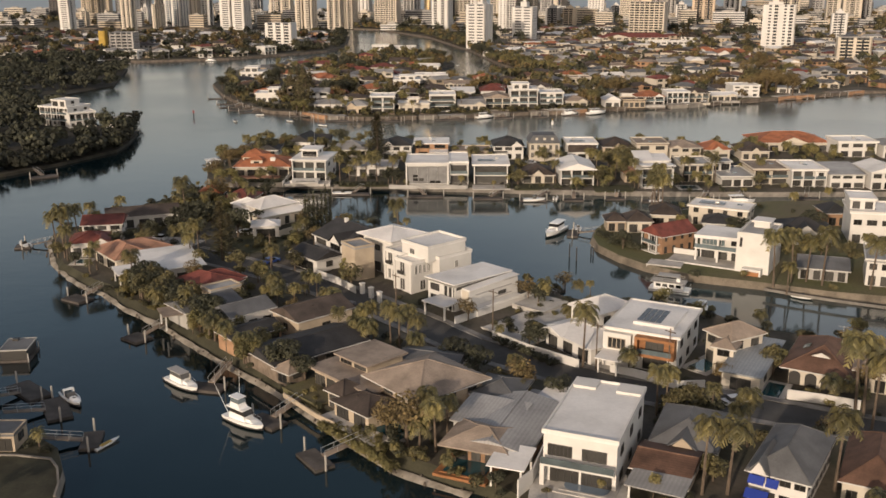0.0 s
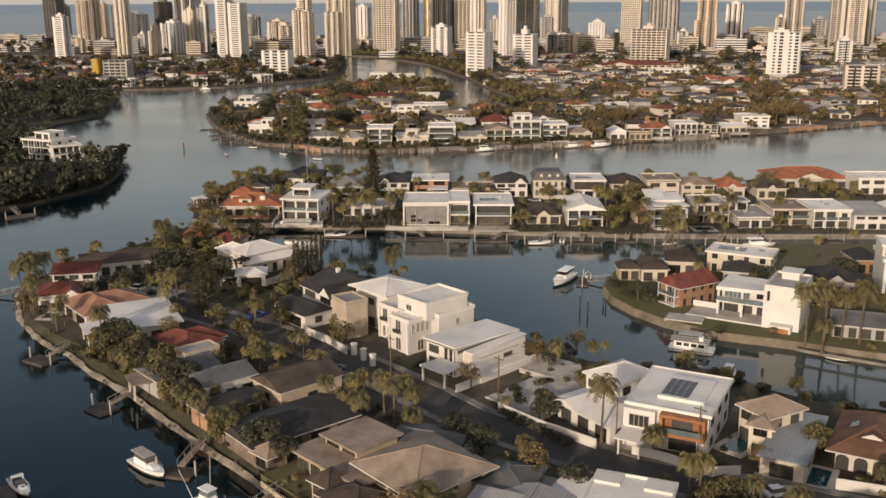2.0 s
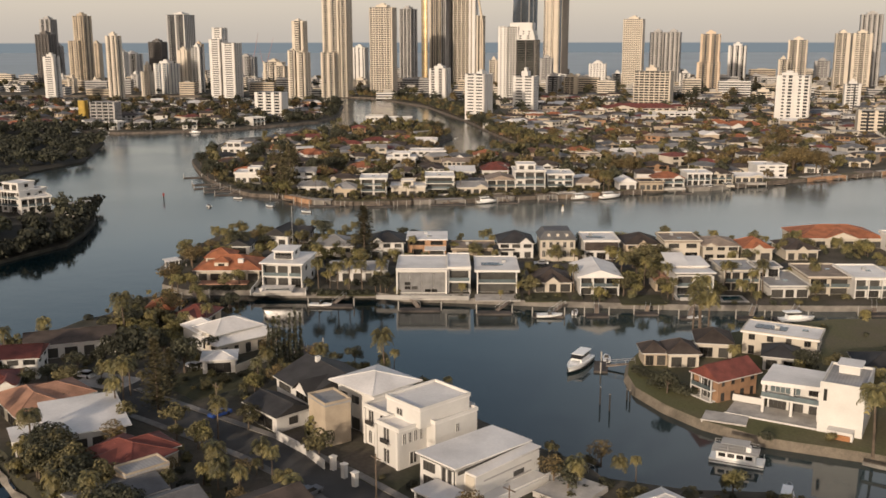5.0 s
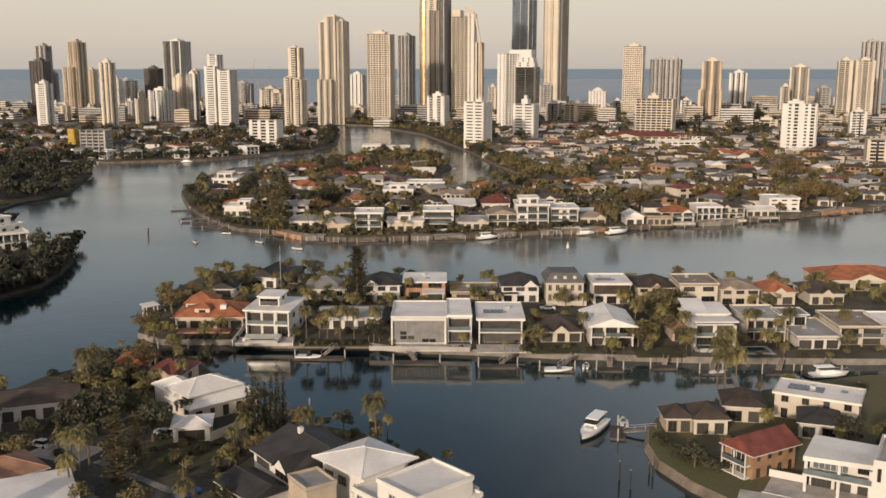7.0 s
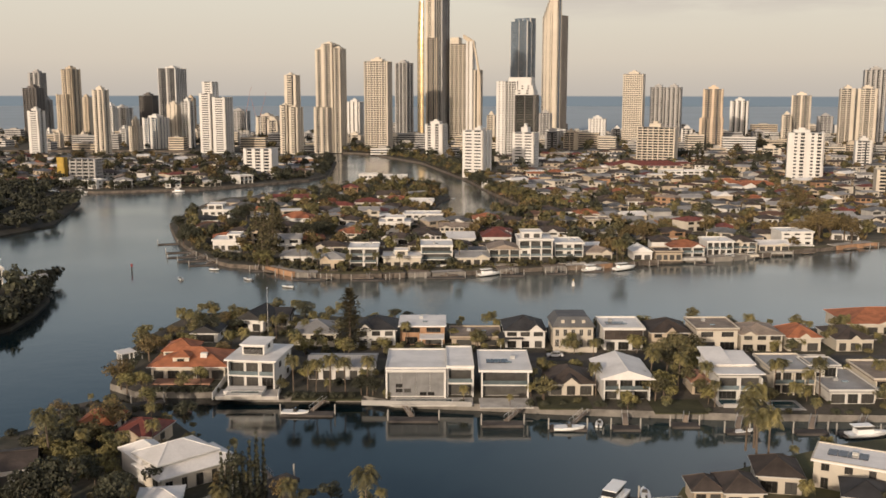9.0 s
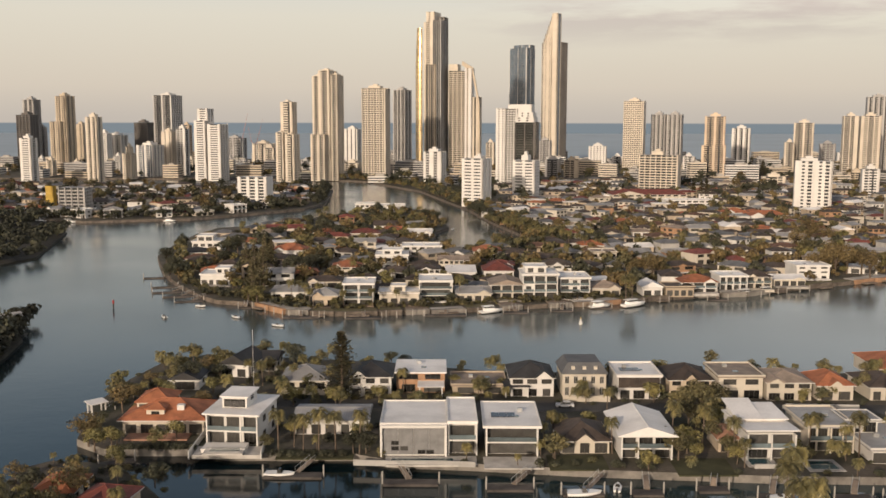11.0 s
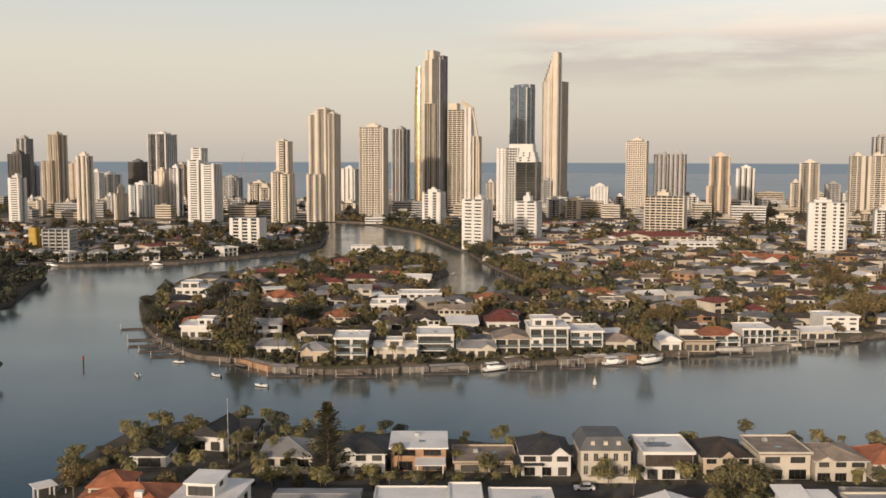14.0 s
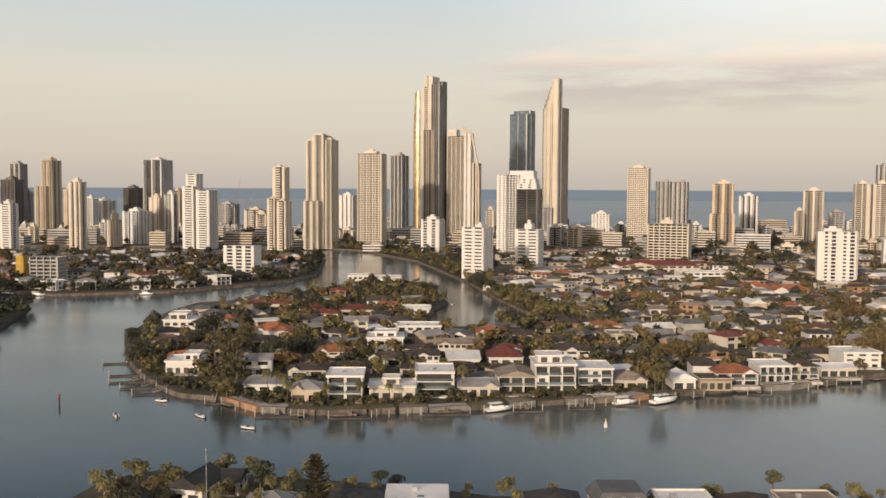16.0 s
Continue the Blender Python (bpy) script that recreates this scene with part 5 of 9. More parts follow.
    bay = g.part("gold_bay", e, T_GOLD, label="gold mirror glass bay")
    f = Mesher()
    for k in range(1, 62):
        z = TOP * 0.94 * k / 62
        r = 1.004 if z < TOP * 0.62 else 1.004 - 0.2 * (z / TOP - 0.62) / 0.32
        p, q = [(-11.5 + 8.5 * r * math.cos(v), 12.0 + 13.0 * r * math.sin(v)) for v in (radians(150 + 15 * i), radians(150 + 15 * (i + 1)))]
        f.poly([(*p, z), (*q, z), (*q, z + 0.9), (*p, z + 0.9)])
    f.part("spandrel", bay, T_TAN)
e = tower(40, 1430, 46.5, 138, d=26, rot=-14, m=T_CREAM, glass=T_BLACK, crown=None, label="cream and gold balcony tower with sloping top", shafts=(
    (0.0, 0.58, 0.0, 0.9, 0.97, dict(pats=("fBfB", "F"))), (0.0, 0.3, 0.1, 0.8, 1.03, dict(pats=("FF", "F"))), (0.55, 0.78, -0.06, 0.6, 0.99, dict(pats=("FwF", "F"), pm=T_WHITE)), (0.78, 0.97, 0.05, 1.0, 0.72, dict(pats=("FD", "fD")))))
g, W2, H2 = Mesher(), 46.5 * 0.9, 138
q = [(-W2 * 0.05, H2 * 1.06), (W2 * 0.30, H2 * 1.0), (W2 * 0.52, H2 * 0.66), (W2 * 0.54, 0.0), (W2 * 0.50, 0.0), (W2 * 0.47, H2 * 0.65), (W2 * 0.27, H2 * 0.96), (-W2 * 0.05, H2 * 1.02)]
g.poly([(x, -0.4, z) for x, z in q]), g.poly([(x, 3.0, z) for x, z in q[::-1]])
for (x0, z0), (x1, z1) in zip(q, q[1:] + q[:1]):
    g.poly([(x0, -0.4, z0), (x0, 3.0, z0), (x1, 3.0, z1), (x1, -0.4, z1)])
g.part("sloping_frame", e, T_TAN, label="pale metal frame that slopes down the corner")
tower(-1, 1124, 23.8, 37, rot=-18, m=T_WHITE, pats=("FBF", "FW"), label="white mid-rise block by the river")
tower(33, 906, 24.4, 39, rot=-28, m=T_WHITE, crown=(0.5, 0.8, 4), pats=("Fwww", "FFD"), band=0.62, label="white banded apartment block on the river bank")
tower(87, 1161, 46.0, 84, d=24, rot=-16, m=T_WHITE, glass=T_BLACK, crown=None, label="white apartment tower with black glass wing", shafts=(
    (0.0, 0.26, 0.0, 0.9, 0.97, dict(pats=("Fw", "F"), band=0.65)), (0.24, 0.55, 0.02, 0.9, 0.97, dict(pats=("fbfb", "F"))), (0.52, 1.04, -0.16, 1.0, 0.80, dict(pats=("fGG", "fGG"), m=T_DARK, crown=False)),
    (0.5, 1.0, 0.05, 0.95, 0.86, dict(pats=("FwF", "FwF"))), (0.30, 0.92, 0.2, 0.9, 1.02, dict(pats=("FF", "F"))), (0.45, 0.97, 0.1, 0.9, 0.92, dict(pats=("FwF", "FF"), crown=False))))
tower(81, 988, 25.2, 34, rot=-20, m=T_WHITE, crown=(0.35, 0.65, 8), pats=("Fwww", "FW"), band=0.62, label="white banded block with a spire")
tower(141, 1720, 41.9, 189, rot=-36, m=T_GREY, glass=T_BLUE, pm=T_WHITE, crown=None, pats=("fGGG", "fGGG"), label="blue glass tower with pale vertical edges", shafts=((0, 1, 0, 1, 0.97), (0.02, 0.98, 0.4, 1, 1.0)))
tower(185, 1650, 42.6, 191, d=34, rot=-34, m=T_CREAM, crown=None, label="very tall tapering beachfront tower", shafts=(
    *((0.02 + 0.085 * i, 0.62, 0.01 * i, 0.5, 0.98 + 0.034 * i, dict(pats=("BF", "F"))) for i in range(7)), (0.60, 0.95, 0.06, 0.42, 1.21, dict(pats=("FF", "FG"), glass=T_BLUE)),
    (0.12, 1.0, 0.40, 1.0, 0.985, dict(m=T_MID, pats=("FD", "fDfD")))))
tower(227, 1480, 28.1, 33, rot=-12, m=T_WHITE, pats=("Fw", "FFw"), band=0.6, label="white mid-rise block with punched windows")
tower(275, 1466, 33.8, 95, rot=-20, m=T_CREAM, pats=("fw", "F"), band=0.5, label="cream hotel tower with punched windows")
tower(330, 1500, 51.6, 77, rot=-18, m=T_GREY, shafts=((0, 0.48, 0, 0.8, 1.0), (0.5, 1.0, 0.1, 0.9, 1.0)), pats=("FwD", "FD"), label="pair of grey ribbed towers")
tower(220, 1068, 41.7, 36, d=18, rot=-24, m=T_CREAM, crown=(0.3, 0.6, 6), pats=("fB", "FFD"), label="broad cream balcony block")
tower(347, 1328, 34.9, 74, rot=-16, m=T_PINK, shafts=((0, 1.0, -0.2, 0.8, 0.52), (0.1, 0.95, 0.1, 0.9, 1.0)), pats=("FbDb", "FB"), label="apricot stepped apartment tower")
tower(434, 1500, 30.9, 58, rot=-20, m=T_WHITE, pats=("FwD", "FB"), label="white and grey ribbed tower")
tower(504, 1450, 32.0, 66, rot=-20, m=T_CREAM, glass=T_GLASS, pats=("FBDB", "FG"), label="cream and green-grey tower")
tower(476, 1430, 15.4, 40, rot=-16, m=T_CREAM, label="small cream apartment block")
tower(597, 1600, 26.6, 34, rot=-16, m=T_GREY, label="grey ribbed apartment block")
tower(291, 860, 32.0, 39, d=20, rot=-18, m=T_WHITE, crown=(0.15, 0.6, 4), pats=("FFwFb", "FB"), label="broad white apartment tower with recessed balconies")
tower(545, 1400, 21.4, 75, rot=-14, m=T_CREAM, label="cream tower with stacked balconies")
tower(572, 1400, 29.3, 75, rot=-14, m=T_CREAM, label="cream balcony tower with plain fins")
tower(627, 1500, 36.3, 102, rot=-18, m=T_GREY, pats=("FDw", "FD"), label="tall grey ribbed tower")
tower(405, 1020, 17.9, 25, rot=-16, m=T_WHITE, label="white mid-rise apartment block")
tower(322, 774, 28.6, 17, d=16, rot=-16, m=T_CREAM, crown=None, label="long low-rise apartment block")
tower(-156, 954, 29.1, 21, d=15, rot=-12, m=T_WHITE, glass=T_GLASS, crown=None, pats=("FB", "FF"), label="white framed mid-rise block on the north bank")

for x, y, w, h, m, sl, pr in (
        (-600, 1620, 11.7, 57, T_GREY, 0.8, 5), (-476, 1330, 10.7, 19, T_CREAM, 1.4, 0), (-409, 1380, 10.5, 22, T_WHITE, 1.2, 0), (-456, 1700, 19.4, 29, T_WHITE, 1.2, 4),
        (-388, 1650, 14.5, 60, T_PINK, 0.8, 4), (-290, 1500, 10.8, 14, T_GREY, 1.2, 0), (-230, 1480, 18.2, 30, T_CREAM, 1.2, 4), (72, 1400, 12.8, 40, T_CREAM, 1.2, 4),
        (157, 1520, 21.1, 40, T_GREY, 0.8, 6), (145, 1320, 21.4, 21, T_GREY, 1.6, 0), (165, 1300, 19.7, 21, T_TAN, 1.6, 0), (328, 1380, 16.9, 23, T_WHITE, 1.3, 0),
        (-111, 1420, 24.6, 12, T_CREAM, 2.2, 0), (-58, 1420, 34.8, 10, T_CREAM, 2.2, 0), (361, 1150, 28.0, 10, T_CREAM, 1.8, 0), (492, 1250, 23.9, 9, T_TAN, 1.6, 0),
        (631, 1620, 25.3, 20, T_WHITE, 1.2, 4), (-507, 1380, 8.4, 19, T_WHITE, 1, 0), (-477, 1420, 10.1, 13, T_CREAM, 1, 0), (-507, 1620, 10.0, 21, T_WHITE, 1, 0), (-425, 1480, 9.8, 20, T_WHITE, 1, 0),
        (-383, 1560, 8.0, 33, T_GREY, 1, 0), (-325, 1420, 10.1, 16, T_CREAM, 1, 0), (-257, 1400, 10.0, 10, T_WHITE, 1, 0), (-214, 1380, 9.8, 12, T_WHITE, 1, 0), (-181, 1480, 13.7, 12, T_GREY, 1, 0), (198, 1420, 16.0, 12, T_CREAM, 1, 0), (269, 1560, 17.8, 16, T_WHITE, 1, 0), (359, 1460, 15.0, 10, T_GREY, 1, 0), (481, 1560, 21.0, 12, T_GREY, 1.3, 0), (-50, 1700, 21.2, 69, T_GREY, 0.9, 4), (-549, 1700, 8.8, 57, T_GREY, 0.9, 4)):
    tower(x, y, w, h, rot=-14, m=m, label="distant mid-rise city building with window bands")


CRANE = mat("faded_red_paint", (0.42, 0.20, 0.17), 0.6, 0.15)


def crane(x, y, h, jib, rot):
    e = thing("tower_crane", x, y, Z0, rot, "red and white construction tower crane", "crane", "cranes")
    b = Mesher()
    b.tube([(0, 0, 0), (0, 0, h)], [0.5, 0.4], 4)
    b.part("mast", e, T_WHITE)
    b = Mesher()
    b.tube([(-6, 0, h - 1), (0, 0, h), (jib * 0.45, 0, h + jib)], [0.35, 0.35, 0.15], 4)
    b.part("jib", e, CRANE)
    box_part("counterweight", e, -8, -1, h - 3, -5, 1, h - 0.5, T_GREY)


crane(-283, 1560, 42, 36, 70)
crane(-259, 1540, 36, 34, 60)
crane(-276, 1600, 30, 30, 130)
e = tower(-296, 866, 6.5, 19, rot=-4, m=YELLOW, crown=None, pats=("F", "F"), label="yellow wrapped building under construction")
e = tower(-279, 866, 21.8, 18, d=14, rot=-4, m=T_GREY, crown=None, pats=("fB", "fB"), label="scaffolded concrete building under construction")


# ---- garden walls, pools, jetties, boats, cars ----
def garden_wall(pts, h=1.6, m=WHITE, t=0.22, label="white rendered garden wall", z=Z0):
    b = Mesher()
    n = len(pts)
    for i, p in enumerate(pts):
        d = (Vector(pts[min(i + 1, n - 1)]) - Vector(pts[max(i - 1, 0)])).normalized()
        o = Vector((-d.y, d.x)) * t / 2
        for s, zz in ((1, -0.3), (-1, -0.3), (-1, h), (1, h)):
            b.v.append((p[0] + o.x * s, p[1] + o.y * s, z + zz))
    for i in range(n - 1):
        for j in range(4):
            b.f.append((4 * i + j, 4 * i + (j + 1) % 4, 4 * i + 4 + (j + 1) % 4, 4 * i + 4 + j))
    b.f += [(0, 3, 2, 1), (4 * n - 4, 4 * n - 3, 4 * n - 2, 4 * n - 1)]
    b.s = [0] * len(b.f)
    return tagged(new("garden_wall", b.mesh("garden_wall", m)), label, "wall", "garden walls")


POOL_B = mat("pale_pool_water", (0.16, 0.21, 0.27), 0.06, 0.1, spec=0.6)


def pool(x, y, w, rot, d, z=Z0, paving=PAVE, label="blue-green swimming pool with pale paved edge", water=None):
    e = thing("swimming_pool", x, y, z, rot, label, "pool", "swimming pools")
    box_part("paving", e, -w / 2 - 1.0, -1.0, -0.3, w / 2 + 1.0, d + 1.0, 0.10, paving)
    b = Mesher()
    r = min(w, d) * (0.42 if water else 0.12)
    ring = [(sx * (w / 2 - r) + r * math.cos(q), d / 2 + sy * (d / 2 - r) + r * math.sin(q)) for sx, sy, q0 in ((1, 1, 0), (-1, 1, 90), (-1, -1, 180), (1, -1, 270)) for q in (radians(q0 + 22.5 * k) for k in range(5))]
    b.poly([(*p, 0.14) for p in ring])
    for p, q in zip(ring, ring[1:] + ring[:1]):
        b.poly([(*p, 0.0), (*q, 0.0), (*q, 0.14), (*p, 0.14)])
    b.part("water_surface", e, water or POOL)
    b = Mesher()
    for q in ((-w / 2 - 0.3, -0.3, w / 2 + 0.3, 0), (-w / 2 - 0.3, d, w / 2 + 0.3, d + 0.3)):
        box_part("coping", e, q[0], q[1], 0.05, q[2], q[3], 0.2, paving)
    return e


def deck(x, y, w, rot, d, h, label, m=PAVE, name="terrace", z=Z0):
    """A raised terrace or flat slab with an edge."""
    e = thing(name, x, y, z, rot, label, "terrace", "terraces")
    box_part("slab", e, -w / 2, 0, -0.4, w / 2, d, h, m)
    box_part("edge", e, -w / 2 - 0.12, -0.12, h - 0.15, w / 2 + 0.12, -0.003, h + 0.12, m)
    return e


def canopy(x, y, w, rot, d, h, label, m=R_WHITE, z=Z0, name="carport"):
    e = thing(name, x, y, z, rot, label, "carport", "carports")
    for px in (-w / 2 + 0.3, w / 2 - 0.3):
        for py in (0.3, d - 0.3):
            shared("post", ("cpost", round(h, 1)), e, (px, py, 0), 0, lambda: post_mesh(h, WHITE))
    skillion_roof(e, -w / 2, 0, w / 2, d, h, 0.3, m, 0.3, 0.18)
    return e


def pile_mesh(h):
    b = Mesher()
    b.tube([(0, 0, -1.5), (0, 0, h)], [0.17, 0.17], 8)
    b.tube([(0, 0, h - 0.01), (0, 0, h + 0.25)], [0.19, 0.02], 8)
    return b.mesh("pile", CONC)


def jetty(x0, y0, x1, y1, w=6.0, d=3.0, label="timber gangway to a floating pontoon with white piles", along=None):
    """A gangway from the shore at (x0, y0) down to a pontoon centred on (x1, y1). along: the pontoon's direction in degrees."""
    a = math.degrees(math.atan2(y1 - y0, x1 - x0)) + 90 if along is None else along
    e = thing("jetty", x1, y1, 0, a, label, "jetty", "jetties")
    box_part("pontoon", e, -w / 2, -d / 2, -0.3, w / 2, d / 2, 0.42, WETDECK)
    box_part("pontoon_deck", e, -w / 2 + 0.15, -d / 2 + 0.15, 0.42, w / 2 - 0.15, d / 2 - 0.15, 0.47, WETDECK)
    s = Matrix.Rotation(radians(-a), 2) @ Vector((x0 - x1, y0 - y1))
    k = min(1.0, (d / 2 - 0.3) / max(0.1, abs(s.y)))
    f = s * k
    n = Vector((-s.y, s.x)).normalized() * 0.6
    g = Mesher()
    g.v = [(*(s - n), 1.45), (*(s + n), 1.45), (*(f + n), 0.5), (*(f - n), 0.5), (*(s - n), 1.6), (*(s + n), 1.6), (*(f + n), 0.65), (*(f - n), 0.65)]
    g.f = [(0, 1, 2, 3), (7, 6, 5, 4), (0, 4, 5, 1), (1, 5, 6, 2), (2, 6, 7, 3), (3, 7, 4, 0)]
    g.s = [0] * 6
    g.part("gangway", e, DECK)
    for q in (-1, 1):
        r = Mesher()
        p0, p1 = s + n * q, f + n * q
        r.tube([(*p0, 2.5), (*p1, 1.6)], [0.05, 0.05], 5)
        for i in range(4):
            p = p0.lerp(p1, i / 3)
            r.tube([(*p, 1.5 - 0.9 * i / 3), (*p, 2.5 - 0.9 * i / 3)], [0.04, 0.04], 4)
        r.part("handrail", e, STEEL)
    for px in (-w / 2 - 0.2, w / 2 + 0.2):
        shared("pile", ("pile", 2.4), e, (px, 0, 0), 0, lambda: pile_mesh(2.4))
    return e


def hull_mesh(name, L, B, H, m):
    b = Mesher()
    n, ring = 9, 7
    for i in range(n):
        u = i / (n - 1)
        hb = B / 2 * (1 - max(0.0, (u - 0.42) / 0.58) ** 2.3) * (0.9 + 0.1 * min(1, u * 4)) + 0.02
        z = H * (0.82 + 0.30 * u * u)
        k = -0.35 * (1 - u ** 4) + 0.05
        for px, pz in ((-hb, z), (-hb * 0.93, z * 0.5), (-hb * 0.72, 0.05 + 0.25 * u), (0, k + 0.5 * u ** 5), (hb * 0.72, 0.05 + 0.25 * u), (hb * 0.93, z * 0.5), (hb, z)):
            b.v.append((px, L * u + (0.05 * L * u * u if abs(pz - z) < 0.01 else 0), pz))
    for i in range(n - 1):
        for j in range(ring - 1):
            p = i * ring + j
            b.f.append((p, p + 1, p + ring + 1, p + ring))
        p = i * ring
        b.f.append((p + ring - 1, p, p + ring, p + 2 * ring - 1))
    b.f.append(tuple(range(ring - 1, -1, -1)))
    b.f.append(tuple((n - 1) * ring + j for j in range(ring)))
    b.s = [0] * len(b.f)
    return b.mesh(name, m)


def wedge(e, name, x0, x1, y0, y1, z0, z1, rake, m, tuck=0.12, label=""):
    """A cabin or screen: narrower at its top and raked at the front."""
    b = Mesher()
    b.v = [(x0, y0, z0), (x1, y0, z0), (x1, y1, z0), (x0, y1, z0), (x0 + tuck, y0 + 0.1, z1), (x1 - tuck, y0 + 0.1, z1), (x1 - tuck, y1 - rake, z1), (x0 + tuck, y1 - rake, z1)]
    b.f = [(0, 3, 2, 1), (4, 5, 6, 7), (0, 1, 5, 4), (1, 2, 6, 5), (2, 3, 7, 6), (3, 0, 4, 7)]
    b.s = [0] * 6
    return b.part(name, e, m, label=label)


def boat(xs, ys, xb, yb, label, kind="cruiser", L=None):
    """A motor boat with its stern at (xs, ys) and its bow towards (xb, yb)."""
    a = math.degrees(math.atan2(yb - ys, xb - xs)) - 90
    L = L or math.hypot(xb - xs, yb - ys)
    B, H = (0.33 * L, 0.125 * L) if kind != "dinghy" else (0.4 * L, 0.16 * L)
    e = thing("boat", xs, ys, 0.0, a, label, "boat", "moored boats")
    o = new("hull", hull_mesh("hull", L, B, H, GEL))
    o.parent = e
    s = new("antifoul_stripe", hull_mesh("antifoul_stripe", L * 1.004, B * 1.012, H * 0.28, DARKF))
    s.parent = e
    if kind == "dinghy":
        box_part("seat", e, -B * 0.3, L * 0.3, H * 0.5, B * 0.3, L * 0.42, H * 0.75, DECK)
        box_part("outboard", e, -0.18, -0.35, 0.1, 0.18, 0.05, H + 0.35, DARKF)
        wedge(e, "windscreen", -B * 0.3, B * 0.3, L * 0.45, L * 0.62, H * 0.9, H * 1.7, 0.4, GLASS)
        return e
    z = H * 0.9
    if kind == "sports":
        wedge(e, "cockpit", -B * 0.34, B * 0.34, L * 0.04, L * 0.52, z - 0.2, z + 0.25, 0.3, DARKF, 0.1, "dark upholstered cockpit")
        wedge(e, "windscreen", -B * 0.36, B * 0.36, L * 0.46, L * 0.62, z, z + 0.75, 0.8, GLASS, 0.2)
        wedge(e, "foredeck", -B * 0.30, B * 0.30, L * 0.58, L * 0.90, z - 0.1, z + 0.3, L * 0.16, GEL, 0.25)
        box_part("targa_arch", e, -B * 0.38, L * 0.28, z + 0.9, B * 0.38, L * 0.38, z + 1.05, GEL)
        for s in (-1, 1):
            box_part("arch_leg", e, s * B * 0.36 - 0.06, L * 0.27, z - 0.1, s * B * 0.36 + 0.06, L * 0.36, z + 0.95, GEL)
        box_part("hatch", e, -B * 0.1, L * 0.68, z + 0.28, B * 0.1, L * 0.74, z + 0.33, GLASS)
        return e
    wedge(e, "deckhouse", -B * 0.36, B * 0.36, L * 0.18, L * 0.66, z - 0.3, z + 0.95, L * 0.07, GEL)
    wedge(e, "cabin_window", -B * 0.345, B * 0.345, L * 0.20, L * 0.655, z + 0.95, z + 1.6, L * 0.07, GLASS, 0.15, "dark tinted window band")
    box_part("cabin_roof", e, -B * 0.34, L * 0.10, z + 1.6, B * 0.34, L * 0.585, z + 1.75, T_GREY if kind == "canvas" else GEL)
    wedge(e, "foredeck", -B * 0.26, B * 0.26, L * 0.60, L * 0.86, z, z + 0.45, L * 0.12, GEL, 0.2)
    if kind in ("flybridge", "game"):
        wedge(e, "flybridge", -B * 0.30, B * 0.30, L * 0.20, L * 0.50, z + 1.75, z + 2.6, 0.7, GEL)
        wedge(e, "bridge_clears", -B * 0.28, B * 0.28, L * 0.22, L * 0.46, z + 2.6, z + 3.4, 0.3, GLASS_L, 0.1, "clear plastic weather screen")
        box_part("bridge_roof", e, -B * 0.30, L * 0.19, z + 3.4, B * 0.30, L * 0.46, z + 3.52, GEL)
        for s in (-1, 1) if kind == "game" else ():
            r = Mesher()
            r.tube([(s * B * 0.4, L * 0.2, z + 0.6), (s * B * 0.95, L * 0.02, z + 6.5)], [0.05, 0.02], 5)
            r.part("outrigger", e, GEL)
    else:
        box_part("swim_platform", e, -B * 0.36, -0.9, 0.25, B * 0.36, 0.05, 0.4, DECK)
    r = Mesher()
    r.tube([(-B * 0.36, L * 0.62, z + 0.85), (-B * 0.16, L * 0.93, z + 1.0), (0, L * 1.0, z + 1.05), (B * 0.16, L * 0.93, z + 1.0), (B * 0.36, L * 0.62, z + 0.85)], [0.03] * 5, 4)
    r.part("bow_rail", e, STEEL)
    return e


def houseboat(x, y, w, rot, d, h, label):
    """A flat-hulled houseboat: glazed lower cabin, open upper deck under a thin canopy."""
    e = thing("houseboat", x, y, 0, rot, label, "boat", "moored boats")
    box_part("hull", e, -w / 2, 0, -0.3, w / 2, d, 0.75, GEL)
    box_part("rubbing_strip", e, -w / 2 - 0.04, -0.04, 0.28, w / 2 + 0.04, d + 0.04, 0.42, DARKF)
    box_part("cabin", e, -w * 0.38, d * 0.1, 0.75, w * 0.34, d * 0.9, h * 0.62, GEL)
    for k in range(4):
        x0 = -w * 0.33 + k * w * 0.165
        box_part("cabin_window", e, x0, d * 0.085, 1.2, x0 + w * 0.125, d * 0.915, h * 0.62 - 0.35, GLASS, "dark tinted cabin window")
    box_part("upper_deck", e, -w * 0.46, -0.1, h * 0.62, w * 0.40, d + 0.1, h * 0.62 + 0.1, GREYW)
    box_part("helm_console", e, w * 0.16, d * 0.3, h * 0.62 + 0.1, w * 0.25, d * 0.7, h * 0.62 + 0.95, GEL)
    box_part("canopy", e, -w * 0.30, 0.2, h, w * 0.22, d - 0.2, h + 0.07, GREYW, "pale canvas canopy")
    for px in (-w * 0.44, -w * 0.16, w * 0.12, w * 0.38):
        for py in (0.05, d - 0.05):
            r = Mesher()
            r.tube([(px, py, h * 0.62), (px, py, h if abs(px) < w * 0.3 else h * 0.62 + 0.95)], [0.035, 0.035], 5)
            r.part("stanchion", e, STEEL)
    for py in (0.05, d - 0.05):
        for zz in (0.5, 0.95):
            r = Mesher()
            r.tube([(-w * 0.44, py, h * 0.62 + zz), (w * 0.38, py, h * 0.62 + zz)], [0.025, 0.025], 5)
            r.part("guard_rail", e, STEEL)
    for px in (w * 0.36, w * 0.48):
        r = Mesher()
        r.tube([(px, 0.1, 0.75), (px, 0.1, 1.7), (px, d - 0.1, 1.7), (px, d - 0.1, 0.75)], [0.03] * 4, 5)
        r.part("bow_rail", e, STEEL)
    return e


